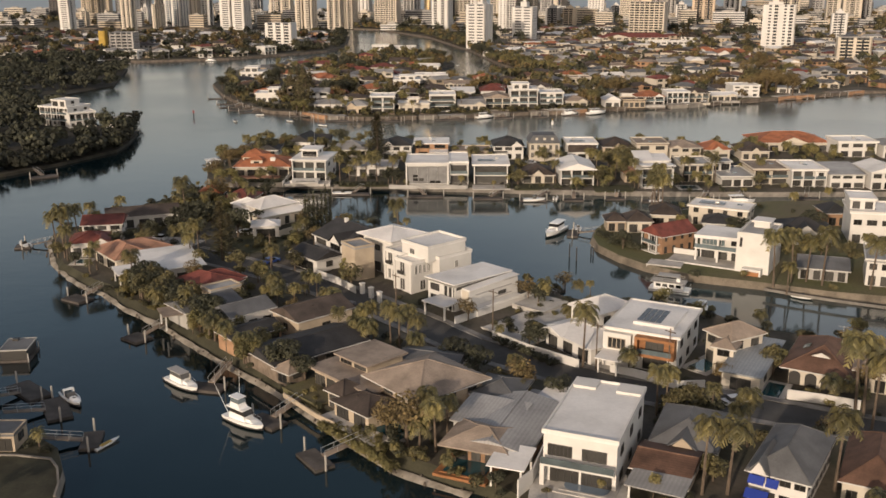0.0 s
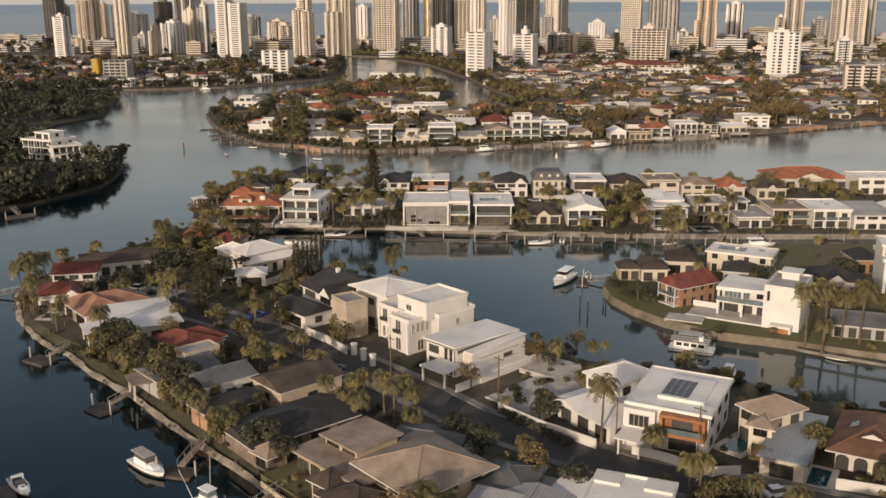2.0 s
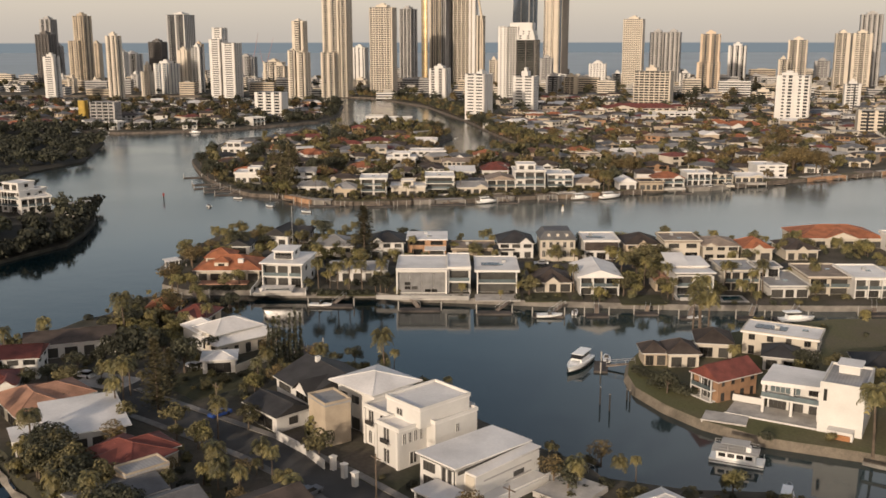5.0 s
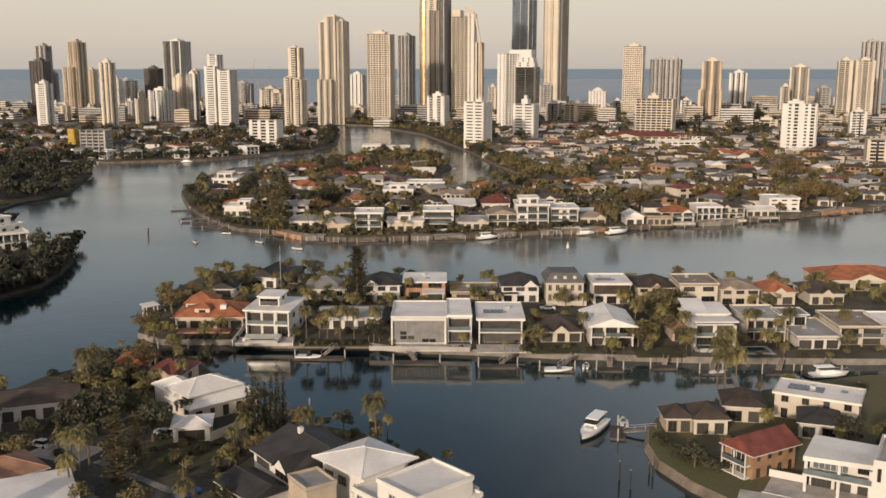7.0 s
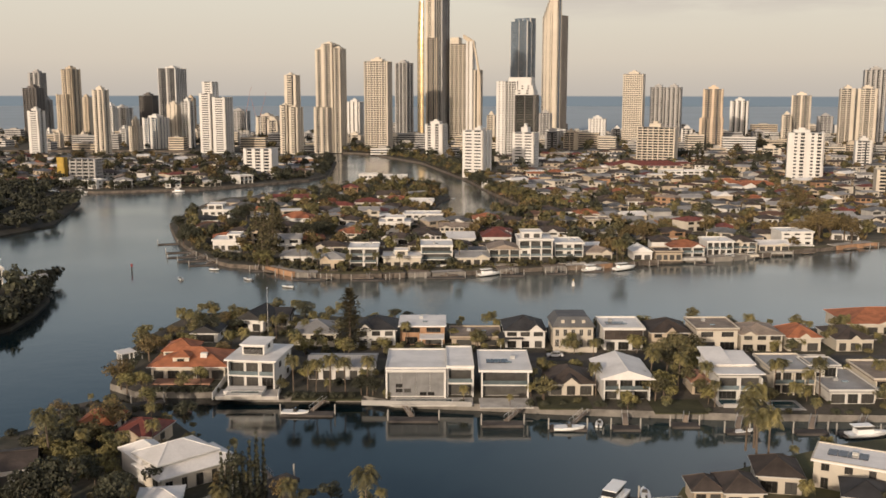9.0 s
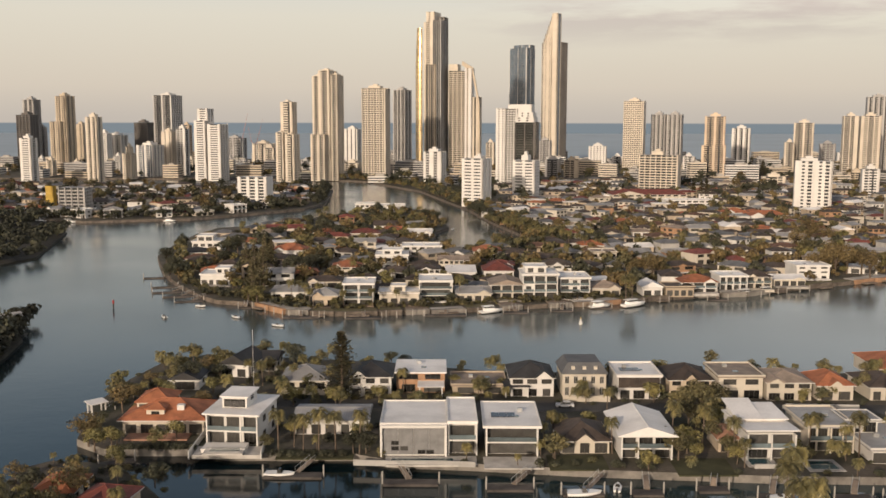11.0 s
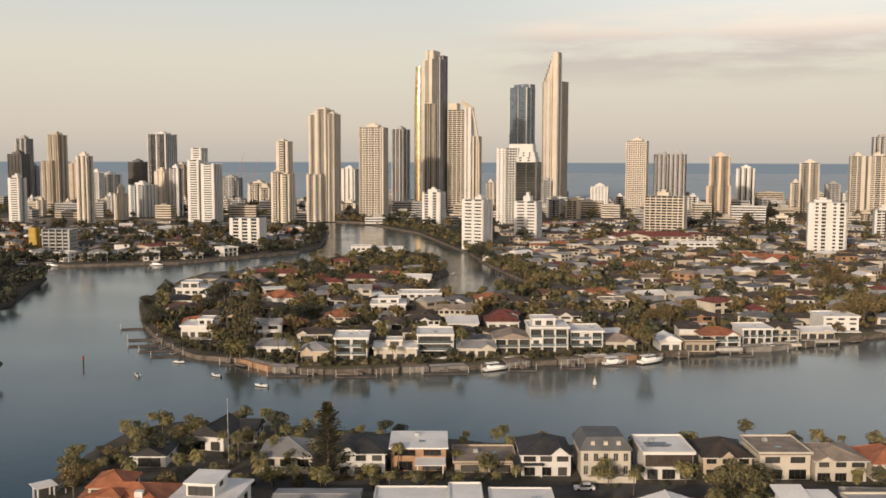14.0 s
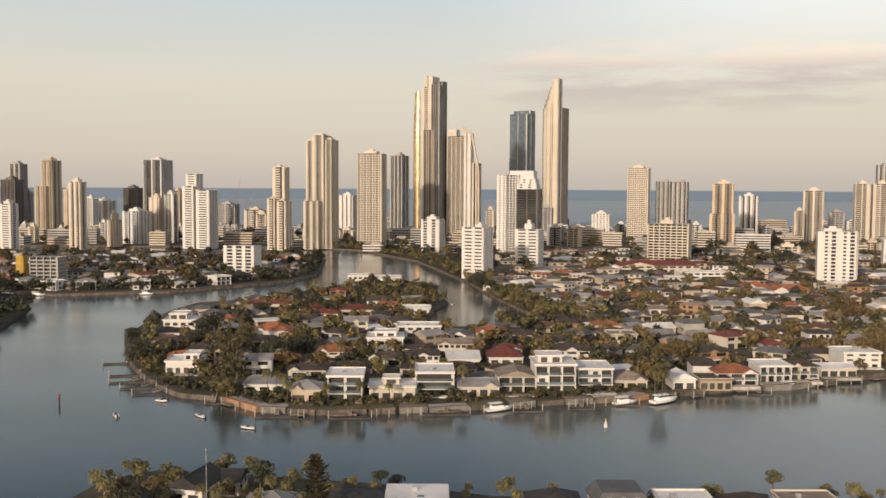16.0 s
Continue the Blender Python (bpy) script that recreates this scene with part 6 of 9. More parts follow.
def boathouse(x, y, w, rot, d, h, label):
    """A dark floating shed with a grey deck roof edged in white, on white corner piles."""
    e = thing("floating_boathouse", x, y, 0, rot, label, "boathouse")
    box_part("pontoon", e, -w / 2 - 0.3, -0.2, -0.3, w / 2 + 0.3, d + 0.2, 0.45, WETDECK)
    box_part("body", e, -w / 2 + 0.15, 0.1, 0.45, w / 2 - 0.15, d - 0.1, h, DARKF)
    box_part("roof", e, -w / 2, 0, h, w / 2, d, h + 0.12, R_SLATE)
    for q in ((-w / 2 - 0.08, -0.08, w / 2 + 0.08, 0.08), (-w / 2 - 0.08, d - 0.08, w / 2 + 0.08, d + 0.08), (-w / 2 - 0.08, 0.08, -w / 2 + 0.08, d - 0.08), (w / 2 - 0.08, 0.08, w / 2 + 0.08, d - 0.08)):
        box_part("roof_edge", e, q[0], q[1], h - 0.05, q[2], q[3], h + 0.2, GREYW, "pale metal roof edging")
    box_part("roof_hatch", e, -w * 0.3, d * 0.78, h + 0.12, -w * 0.08, d * 0.92, h + 0.5, DARKF)
    for px in (-w / 2 - 0.12, w / 2 + 0.12):
        for py in (-0.12, d + 0.12):
            r = Mesher()
            r.tube([(px, py, -0.5), (px, py, h * 0.75)], [0.13, 0.13], 8)
            r.part("corner_post", e, GREYW, label="white corner post")
    return e


def car(x, y, rot, paint, label, z=Z0 + 0.06):
    e = thing("car", x, y, z, rot, label, "car", "parked cars")
    b = Mesher()
    b.box(-0.88, -2.2, 0.3, 0.88, 2.2, 0.85)
    b.part("body", e, paint)
    wedge(e, "cabin", -0.8, 0.8, -1.5, 1.1, 0.85, 1.42, 0.7, GLASS, 0.15)
    box_part("roof_panel", e, -0.64, -1.3, 1.42, 0.64, 0.35, 1.48, paint)

    def wheel():
        t = Mesher()
        t.tube([(-0.1, 0, 0), (0.1, 0, 0)], [0.32, 0.32], 10)
        return t.mesh("wheel", TYRE)
    for px in (-0.82, 0.82):
        for py in (-1.35, 1.35):
            shared("wheel", "wheel", e, (px, py, 0.32), 0, wheel)
    return e


C_WHITE = mat("car_white", (0.7, 0.7, 0.7), 0.3, 0.03)
C_BLUE = mat("car_blue", (0.03, 0.07, 0.25), 0.3, 0.05)
C_GREY = mat("car_grey", (0.16, 0.16, 0.17), 0.3, 0.05)

# ---- near peninsula: house over the water with the pool terrace ----
e = house(18.1, 118.7, 10.1, -22, 18.5, "large white two-storey cube house with flat roof and pool terrace", 7.4, 2, WHITE, "flat", R_WHITE, n=2, fill=0.8, parapet=0.35, over=0.25, faces="r", frame=DARKF, kit=False)
w = 10.1
for x in (-w * 0.27, w * 0.2):
    window(e, x, 0, 4.3, 0, w * 0.34, 1.7, DARKF, GLASS, 5)
window(e, w * 0.24, 0, 0.2, 0, w * 0.42, 2.5, DARKF, GLASS, 5)
# dark glazing in place of the open, shaded void at ground left
window(e, -w * 0.2, 0, 0.2, 0, w * 0.40, 2.6, DARKF, GLASS, 3)
balcony(e, -w / 2, w / 2, 0, 3.6, 1.6, WHITE)
box_part("column", e, -w / 2, -1.6, -0.2, -w / 2 + 0.6, -1.0, 3.4, WHITE)
box_part("roof_upstand", e, -w * 0.5, 15.5, 7.75, -w * 0.16, 18.4, 8.15, WHITE)
box_part("roof_upstand", e, w * 0.14, 15.5, 7.75, w * 0.5, 18.4, 8.15, WHITE)
pool(18.5, 116.4, 6.2, -23, 3.6, z=Z0 + 0.5, water=POOL_B, label="pale blue rounded pool on the white terrace")
deck(17.0, 111.8, 13.0, -9, 11, 0.45, "white tiled pool terrace above the water")
garden_wall([(9.7, 116.4), (11.9, 119.4), (14.4, 127.5)], 2.6, WHITE)

# water side of the street, from the point inwards
house(-88.8, 245.8, 9.8, 10, 9, "white house with dark red tiled roof", 4.6, 2, WHITE, "gable_x", R_RED, 1.6, n=3)
house(-87.5, 232.6, 9.0, 16, 9, "white cottage with red-brown hip roof", 3.4, 1, WHITE, "hip", R_RED, 1.8, n=3)
house(-72.0, 226.1, 14.0, 44, 10, "house with broad salmon tiled hip roof", 3.0, 1, CREAM, "hip", R_SALMON, 2.0, n=4, cross=False)
house(-80.7, 223.7, 13.9, -51, 9, "salmon-roofed wing facing the water", 3.0, 1, CREAM, "hip", R_SALMON, 2.2, n=2)
house(-60.5, 210.5, 12.0, 27, 15.5, "low house with large white metal roof", 3.6, 1, WHITE, "skillion", R_WHITE, 0.5, n=4, over=0.9, cross=False)
canopy(-69.6, 208.6, 6.0, 30, 6, 2.9, "white sheet-roofed portico on posts", R_WHITE, name="portico")
house(-54.2, 199.0, 12.4, -33, 9, "maroon tiled hip-roof house", 3.0, 1, BEIGE, "hip", R_RED, 2.0, n=3)
house(-48.1, 201.9, 10.7, 42, 7, "low wing with maroon tiled roof", 3.0, 1, BEIGE, "hip", R_RED, 1.8, n=2)
house(-46.2, 185.6, 12.0, 42, 8, "older house with weathered grey gable roof", 3.0, 1, GREYW, "gable_x", R_SLATE, 1.2, n=3, cross=False)
house(-45.2, 192.6, 7.0, 42, 4, "pale rendered box with flat roof", 4.4, 1, BEIGE, "flat", R_GREY, n=1, parapet=0.3, over=0.1, kit=False)
canopy(-52.6, 181.8, 5.0, 30, 4.5, 2.6, "tan sheet awning roof on posts", R_TAN, name="awning")
house(-37.4, 180.2, 9.6, 42, 7, "older house with patched grey-brown gable roof and white porch", 3.6, 1, WHITE, "gable", R_SLATE, 1.5, n=3, cross=False)
house(-34.6, 170.6, 10.0, 42, 6, "low charcoal-roofed house with lattice porch", 2.8, 1, BRICK, "gable_x", R_DARK, 1.0, n=3, cross=False)
house(-22.9, 178.6, 12.6, 42, 9, "beige gabled house with brown tiled roof", 3.7, 1, BEIGE, "gable_x", R_BROWN, 1.7, n=1, fill=0.15, faces="fl", cross=False)
house(-21.6, 161.8, 19.0, 40, 11, "house with long low black tiled roof", 2.5, 1, DECK, "gable_x", R_DARK, 1.5, n=4, cross=False)
house(-27.6, 154.4, 3.6, -43, 3.4, "garden pavilion with tan pyramid roof", 2.1, 1, DECK, "hip", R_TAN, 1.4, n=1, cross=False)
house(-16.8, 148.3, 14.8, -46, 12, "flat-roofed brown timber house with stepped roofs", 3.2, 1, BEIGE, "flat", R_TAN, n=5, parapet=0.0, over=0.9, fill=0.8, upper=(0.1, 0.6, 0.35, 1.0, 1.6))
house(-7.9, 141.8, 12.4, -50, 13, "two-storey house with broad tan pyramid roof and verandas", 4.6, 2, BEIGE, "hip", R_TAN, 2.9, n=4, fill=0.8, over=1.1, bal=False, cross=False)
house(-14.5, 139.0, 8.2, -45, 7, "open pool pavilion with brown hip roof", 2.4, 1, BEIGE, "hip", R_BROWN, 1.4, n=2, cross=False)
house(-17.4, 143.9, 3.7, -43, 4, "small thatched gazebo by the pool", 2.8, 1, BEIGE, "hip", R_BROWN, 1.6, n=1)
e = house(6.4, 125.4, 10.4, -22, 17, "low house with grey and tan sheet roofs", 2.7, 1, BRICK, "gable", R_GREY, 1.2, n=5, fill=0.8, over=0.7, cross=False)
hip_roof(e, -6.6, -1.8, 3.2, 6.6, 2.75, 1.7, R_TAN, 0.5)
house(5.4, 131.9, 9.0, -25, 8, "grey metal-roofed rear wing", 2.9, 1, GREYW, "skillion", R_GREY, 0.8, n=2)
house(-3.4, 153.6, 10.1, -18, 9, "low house with grey curved roof behind", 2.9, 1, GREYW, "gable_x", R_SLATE, 1.2, n=2)
house(7.8, 142.1, 7.1, -22, 8, "small grey-roofed house on the street", 2.9, 1, BEIGE, "hip", R_SLATE, 1.4, n=2)
canopy(8.2, 119.2, 4.8, -20, 6, 2.8, "white roofed pool canopy on posts", R_WHITE, name="pool_canopy")
canopy(11.2, 137.8, 6.0, -24, 5, 2.8, "white sheet carport roof", R_WHITE)
canopy(16.9, 139.6, 6.4, -33, 6, 2.8, "white flat carport roof beside the street", R_WHITE)
house(28.9, 117.8, 7.4, -25, 8, "low house with red-brown sheet roof", 2.8, 1, BEIGE, "gable_x", R_RUST, 1.0, n=3)
canopy(27.1, 113.4, 7.3, -27, 5, 2.6, "ribbed translucent pergola roof", R_GREY, name="pergola")
house(33.5, 124.8, 8.8, -23, 13, "house with large grey tiled hip roof", 2.9, 1, BEIGE, "hip", R_SLATE, 2.4, n=3)
e = house(43.3, 114.0, 7.4, -32, 15, "two-storey white house with blue-grey gable roof and blue awnings", 4.2, 2, WHITE, "hip", R_SLATE, 2.6, n=4, cross=True)
w = 7.4
for i, (x0, x1, zz) in enumerate(((-0.48, -0.20, 3.2), (-0.17, 0.04, 3.2), (-0.5, -0.1, 1.5))):
    skillion_roof(e, x0 * w, -1.6 - 0.9 * (i == 2), x1 * w, -0.7 - 0.6 * (i == 2), zz, 0.8, BLUE, 0.0, 0.07)
house(55.2, 112.7, 7.5, -27, 15, "house with rust-brown tiled hip roof", 3.4, 1, CREAM, "hip", R_RUST, 2.6, n=3)
house(64.5, 112.9, 6.5, -29, 14, "house with grey tiled hip roof", 3.4, 1, CREAM, "hip", R_SLATE, 2.4, n=3)
house(-82.6, 261.4, 19.0, 20, 11, "long low house with dark brown roof on the river side", 3.2, 1, WHITE, "gable_x", R_BROWN, 1.5, n=5, cross=False)
house(-70.9, 287.6, 7.3, -1, 9, "house with bright terracotta roof among trees", 3.0, 1, CREAM, "hip", R_ORANGE, 2.0, n=2)
house(-61.4, 282.2, 8.5, -11, 9, "red-brown hip-roof house by the canal", 3.0, 1, BEIGE, "hip", R_RED, 2.0, n=2)
house(-43.7, 264.4, 15.0, 42, 9, "white two-storey house with white hip roof on the canal", 3.2, 1, CREAM, "hip", R_WHITE, 2.0, n=5, fill=0.4, faces="fl", over=0.9, cross=False)
house(-46.2, 265.6, 11.0, 44, 8, "upper storey with stepped white hip roof", 4.9, 2, CREAM, "hip", R_WHITE, 2.0, n=3, fill=0.4, faces="fl", over=0.9, cross=False)
house(-51.6, 266.4, 6.2, 39, 10, "white hip-roofed wing facing the canal", 4.0, 1, WHITE, "hip", R_WHITE, 1.8, n=2, cross=False)
house(-47.1, 250.1, 6.8, 9, 6, "white garage with pyramid roof", 2.9, 1, WHITE, "hip", R_WHITE, 1.1, n=1, faces="fr")
garden_wall([(-43.7, 250.1), (-37.7, 258.9), (-36.2, 262.0)], 1.8, CREAM, label="cream rendered garden wall")

# canal side of the street: white mansions
M = "canal mansions"
house(-33.0, 221.4, 10.2, -47, 7, "white gatehouse wing with dark gable roof", 3.0, 1, WHITE, "gable", R_DARK, 1.6, n=1, group=M)
house(-27.9, 227.4, 13.4, -53, 14, "white gabled house with black tiled roof and chimney", 5.4, 2, WHITE, "gable_x", R_DARK, 3.0, n=2, group=M, chimney=True)
house(-21.8, 214.1, 6.3, -56, 5, "plain tan rendered stair tower with flat roof", 7.4, 3, BEIGE, "flat", R_GREY, n=1, fill=0.2, group=M, faces="", over=0.1)
house(-15.5, 219.5, 10.0, -46, 9.5, "white roof pavilion with broad hip roof", 8.2, 2, WHITE, "hip", R_WHITE, 1.7, n=3, group=M, over=1.2, frame=DARKF)
e = thing("mansion", -5.1, 204.6, Z0, -48, "white three-storey mansion with arched tall windows and stepped flat roofs", "house", M)
PLACED.append((-3, 212, 13))
blocks(e, ((-12.2, -5.0, 0, 14, -0.4, 6.7), (-5.0, 0.6, -3.0, 14, -0.4, 6.6), (-16, -12.2, 2.0, 10, -0.4, 7.6), (0.6, 2.8, 3.0, 12.6, -0.4, 7.0), (-7.0, 1.8, 0.6, 11.7, 6.6, 9.6)))
for x, y, z, r, w, h in ((-10.5, 0, 4.0, 0, 1.5, 2.5), (-7.3, 0, 4.0, 0, 1.5, 2.5), (-10.8, 0, 0.4, 0, 0.9, 2.3), (-9.3, 0, 0.4, 0, 0.9, 2.3), (-7.0, 0, 0.4, 0, 1.2, 2.4), (-2.6, -3, 4.0, 0, 1.6, 2.6), (-2.6, -3, 0.3, 0, 1.6, 2.6),
                         (0.6, -1.9, 4.2, 90, 0.8, 2.0), (0.6, -0.7, 4.2, 90, 0.8, 2.0), (0.6, 0.5, 4.2, 90, 0.8, 2.0), (0.6, 1.7, 4.2, 90, 0.8, 2.0), (0.6, 0.0, 0.4, 90, 1.6, 2.2), (2.8, 8.0, 4.4, 90, 0.9, 1.6), (2.8, 5.5, 0.6, 90, 1.4, 2.0),
                         (-14.2, 2, 3.0, 0, 0.7, 3.6), (-3.5, 0.6, 7.5, 0, 1.6, 1.3)):
    window(e, x, y, z, r, w, h, FRAME, GLASS, 1)
for x, y in ((-10.5, -0.7), (-7.3, -0.7), (-2.6, -3.7)):
    box_part("balconette", e, x - 1.1, y, 3.7, x + 1.1, y + 0.7, 3.95, WHITE)
    box_part("railing", e, x - 1.05, y + 0.02, 3.95, x + 1.05, y + 0.06, 4.75, DARKF)
for x in (-12.2, -5.2, 0.3):
    box_part("pilaster", e, x - 0.25, -0.35 if x < -5.3 else -3.3, -0.3, x + 0.25, -0.02 if x < -5.3 else -3.02, 6.5, WHITE)
e = thing("mansion", 2.2, 189.8, Z0, -46, "modern white house with sloping roof plates and black window slots", "house", M)
PLACED.append((8, 197, 12))
box_part("wall", e, -8.4, 0.4, -0.4, -0.4, 17, 5.15, WHITE)
skillion_roof(e, -8.4, 0.4, -0.6, 17.0, 5.2, -0.6, R_WHITE, 0.6, 0.22)
box_part("side_wall", e, -0.4, 2.2, -0.4, 2.0, 17, 4.6, WHITE)
skillion_roof(e, 0.0, 2.4, 2.0, 17, 4.6, 0.35, R_WHITE, 0.2, 0.2)
box_part("clerestory_glass", e, -0.42, 0.8, 4.5, -0.30, 17, 5.12, GLASS, "dark strip window under the upper roof")
box_part("glazing", e, -3.6, 0.22, 0.2, -0.6, 0.45, 5.1, GLASS, "tall dark entrance glazing")
for x in (-3.4, -2.1, -0.8):
    box_part("mullion", e, x - 0.14, 0.0, -0.2, x + 0.14, 0.21, 5.2, WHITE)
box_part("framed_panel", e, 0.0, 2.06, 1.0, 1.8, 2.22, 4.4, CREAM)
box_part("wall_louvre", e, 2.0, 4.0, 3.3, 2.12, 15, 3.5, T_GREY)
box_part("wall_louvre", e, 2.0, 9.0, 1.6, 2.12, 15, 1.8, T_GREY)
window(e, 2.0, 12, 1.9, 90, 2.4, 0.8, DARKF, GLASS, 2)
window(e, -6.3, 0.4, 3.4, 0, 2.6, 1.5, DARKF, GLASS, 2)
window(e, -6.3, 0.4, 0.3, 0, 2.6, 2.2, DARKF, GLASS, 2)
box_part("carport_roof", e, -4.0, -5.5, 2.9, 2.4, -0.2, 3.2, R_WHITE)
for x in (-3.7, 2.0):
    box_part("carport_post", e, x, -5.2, -0.4, x + 0.3, -4.9, 2.9, WHITE)
box_part("terrace_wall", e, 2.0, 1.5, -0.4, 5.0, 16, 1.3, WHITE)
garden_wall([(-29.2, 215.0), (-23.3, 208.6), (-19.3, 202.6)], 1.7, WHITE)
garden_wall([(2.1, 182.9), (9.2, 190.3), (19.4, 200.0)], 1.6, WHITE)
for x, y in ((-17.8, 202.5), (-15.7, 199.5), (-13.7, 196.4)):
    e = thing("gate_pillar", x, y, Z0, -40, "white rendered gate pillar with cap", "pillar", "gate pillars")
    box_part("shaft", e, -0.4, -0.4, -0.2, 0.4, 0.4, 2.3, WHITE)
    box_part("cap", e, -0.5, -0.5, 2.3, 0.5, 0.5, 2.5, WHITE)
deck(11.9, 175.9, 12.9, -45, 20, 0.35, "bare white concrete house slab", PAVE, "house_slab")
deck(17.2, 190.2, 8.0, -41, 9, 0.9, "pale concrete slab with stored materials", PAVE, "house_slab")
garden_wall([(9.2, 175.0), (15.6, 167.7), (23.7, 160.4)], 1.7, WHITE)
house(22.6, 167.2, 12.7, -57, 9.5, "white bungalow with shallow pale hip roof", 3.2, 1, WHITE, "hip", R_WHITE, 1.4, n=3, over=1.0)
house(26.5, 173.9, 7.2, -53, 9, "white upper storey with pale hip roof", 6.2, 2, WHITE, "hip", R_WHITE, 1.8, n=2)
e = house(34.5, 160.2, 12.7, -27, 16, "modern white house with timber-screened balcony and solar panels", 6.6, 2, WHITE, "flat", R_WHITE, n=3, fill=0.5, faces="r", over=0.5, parapet=0.2, kit=False)
w = 12.7
for q in ((-0.8, 3.0, 6.2, 3.5), (-0.8, 6.0, 6.2, 6.5), (-0.8, 3.5, -0.3, 6.0), (5.7, 3.5, 6.2, 6.0)):
    box_part("balcony_frame", e, q[0], -1.8, q[1], q[2], -0.02, q[3], TIMBER, "orange-brown timber balcony surround")
box_part("balcony_rail", e, -0.3, -1.75, 3.5, 5.7, -1.7, 4.4, GLASS_L, "clear glass balustrade")
box_part("side_box", e, -6.6, -1.2, 0.0, -1.6, -0.01, 6.3, WHITE)
window(e, -4.1, -1.2, 3.5, 0, 3.2, 2.0, BEIGE, GLASS, 3)
box_part("balcony_lining", e, -0.3, -0.14, 3.5, 5.7, -0.02, 6.0, TIMBER, "orange-brown timber lining")
window(e, 2.4, -0.14, 3.6, 0, 3.2, 2.1, DARKF, GLASS, 2)
box_part("roof_plinth", e, -2.5, 3.2, 6.95, 4.8, 13.0, 7.5, R_WHITE)
for i in range(4):
    for j in range(2):
        box_part("solar_panel", e, -2.1 + 1.1 * i, 4.0 + 3.6 * j, 7.505, -1.1 + 1.1 * i, 7.4 + 3.6 * j, 7.56, SOLAR, "black solar panel")
for x, ww in ((-w * 0.3, w * 0.3), (w * 0.2, w * 0.42)):
    window(e, x, 0, 0.2, 0, ww * 0.8, 2.3, DARKF, GLASS, 2)
canopy(28.1, 157.4, 3.9, -30, 5, 2.8, "white entry canopy on posts", R_WHITE, name="entry_canopy")
garden_wall([(28.9, 158.4), (32.7, 156.3), (39.3, 151.1), (43.6, 151.5)], 1.6, WHITE)
house(48.4, 161.6, 6.0, -61, 7.6, "beige two-storey house with pale tan hip roof", 5.6, 2, CREAM, "hip", R_TAN, 1.8, n=2, cross=False)
house(48.2, 157.6, 3.4, -30, 4.6, "beige two-storey entrance bay with tan hip roof", 4.8, 2, CREAM, "hip", R_TAN, 1.2, n=1, faces="fl", cross=False)
house(49.2, 150.4, 6.2, -30, 17, "garage wing with long blue-grey metal roof", 3.0, 1, CREAM, "skillion", R_BLUE, 0.6, n=1, frame=DARKF)
pool(44.2, 159.5, 3.5, -47, 7)
pool(53.4, 148.0, 2.8, -30, 6)
e = house(62.4, 151.6, 9.2, -30, 14, "house with rust-brown tiled hip roof and arched porch", 3.0, 1, CREAM, "hip", R_RUST, 3.0, n=3, faces="r", aerial=True, over=1.3, fill=0.8, cross=False)
# solid dark arches on the wall paint the shade inside the porch
for x in (-3.6, -1.0, 1.6, 4.0):
    arch = Mesher()
    ring = [(-0.95, 0.0), (0.95, 0.0), (0.95, 1.6)] + [(0.95 * math.cos(math.pi * k / 8), 1.6 + 0.8 * math.sin(math.pi * k / 8)) for k in range(1, 8)] + [(-0.95, 1.6)]
    arch.poly([(x + p[0], -0.02, p[1]) for p in ring])
    arch.poly([(x + p[0], 0.3, p[1]) for p in reversed(ring)])
    for p, q in zip(ring, ring[1:] + ring[:1]):
        arch.poly([(x + p[0], 0.3, p[1]), (x + q[0], 0.3, q[1]), (x + q[0], -0.02, q[1]), (x + p[0], -0.02, p[1])])
    arch.part("arched_opening", e, DARKF, label="dark panel for the shade inside an arched porch opening")
gablet = Mesher()
gablet.v = [(-2.4, 2.0, 4.55), (2.4, 2.0, 4.55), (0, 2.0, 5.55), (0, 4.8, 5.75), (-2.6, 1.7, 4.62), (2.6, 1.7, 4.62), (0, 1.7, 5.72), (-2.6, 3.2, 4.9), (2.6, 3.2, 4.9)]
gablet.f, gablet.s = [(4, 6, 3, 7), (6, 5, 8, 3)], [0, 0]
gablet.part("gablet_roof", e, R_RUST)
front = Mesher()
front.poly([(-2.3, 1.9, 4.5), (2.3, 1.9, 4.5), (0, 1.9, 5.55)])
front.poly([(2.3, 2.1, 4.5), (-2.3, 2.1, 4.5), (0, 2.1, 5.55)])
front.part("gablet_front", e, WHITE, label="white triangular gablet")
light = Mesher()
light.v = [(px, py, 3.2 + 3.0 * (px + 6.3) / 6.3 + dz) for dz in (0.03, 0.16) for px, py in ((-3.6, 5.6), (-2.4, 5.6), (-2.4, 7.4), (-3.6, 7.4))]
light.f, light.s = [(4, 5, 6, 7), (0, 1, 5, 4), (1, 2, 6, 5), (2, 3, 7, 6), (3, 0, 4, 7)], [0] * 5
light.part("skylight", e, GLASS_L, label="pale glass skylight")
house(71.9, 149.2, 7.9, -24, 14, "house with light brown tiled roof", 3.6, 1, CREAM, "hip", R_TAN, 2.4, n=3)
house(84.1, 148.2, 8.4, -36, 14, "white two-storey street house", 5.8, 2, WHITE, "hip", R_GREY, 2.2, n=3)
garden_wall([(56.0, 147.3), (60.9, 145.5), (66.2, 142.9)], 1.7, WHITE)
pool(-9.3, 134.7, 6.0, -44, 5)
pool(2.3, 122.2, 6.0, -25, 5, label="dark teal swimming pool with timber deck", paving=TIMBER)
deck(-23.8, 148.1, 9.8, -47, 8, 0.4, "lawn terrace with timber edge", GRASS)
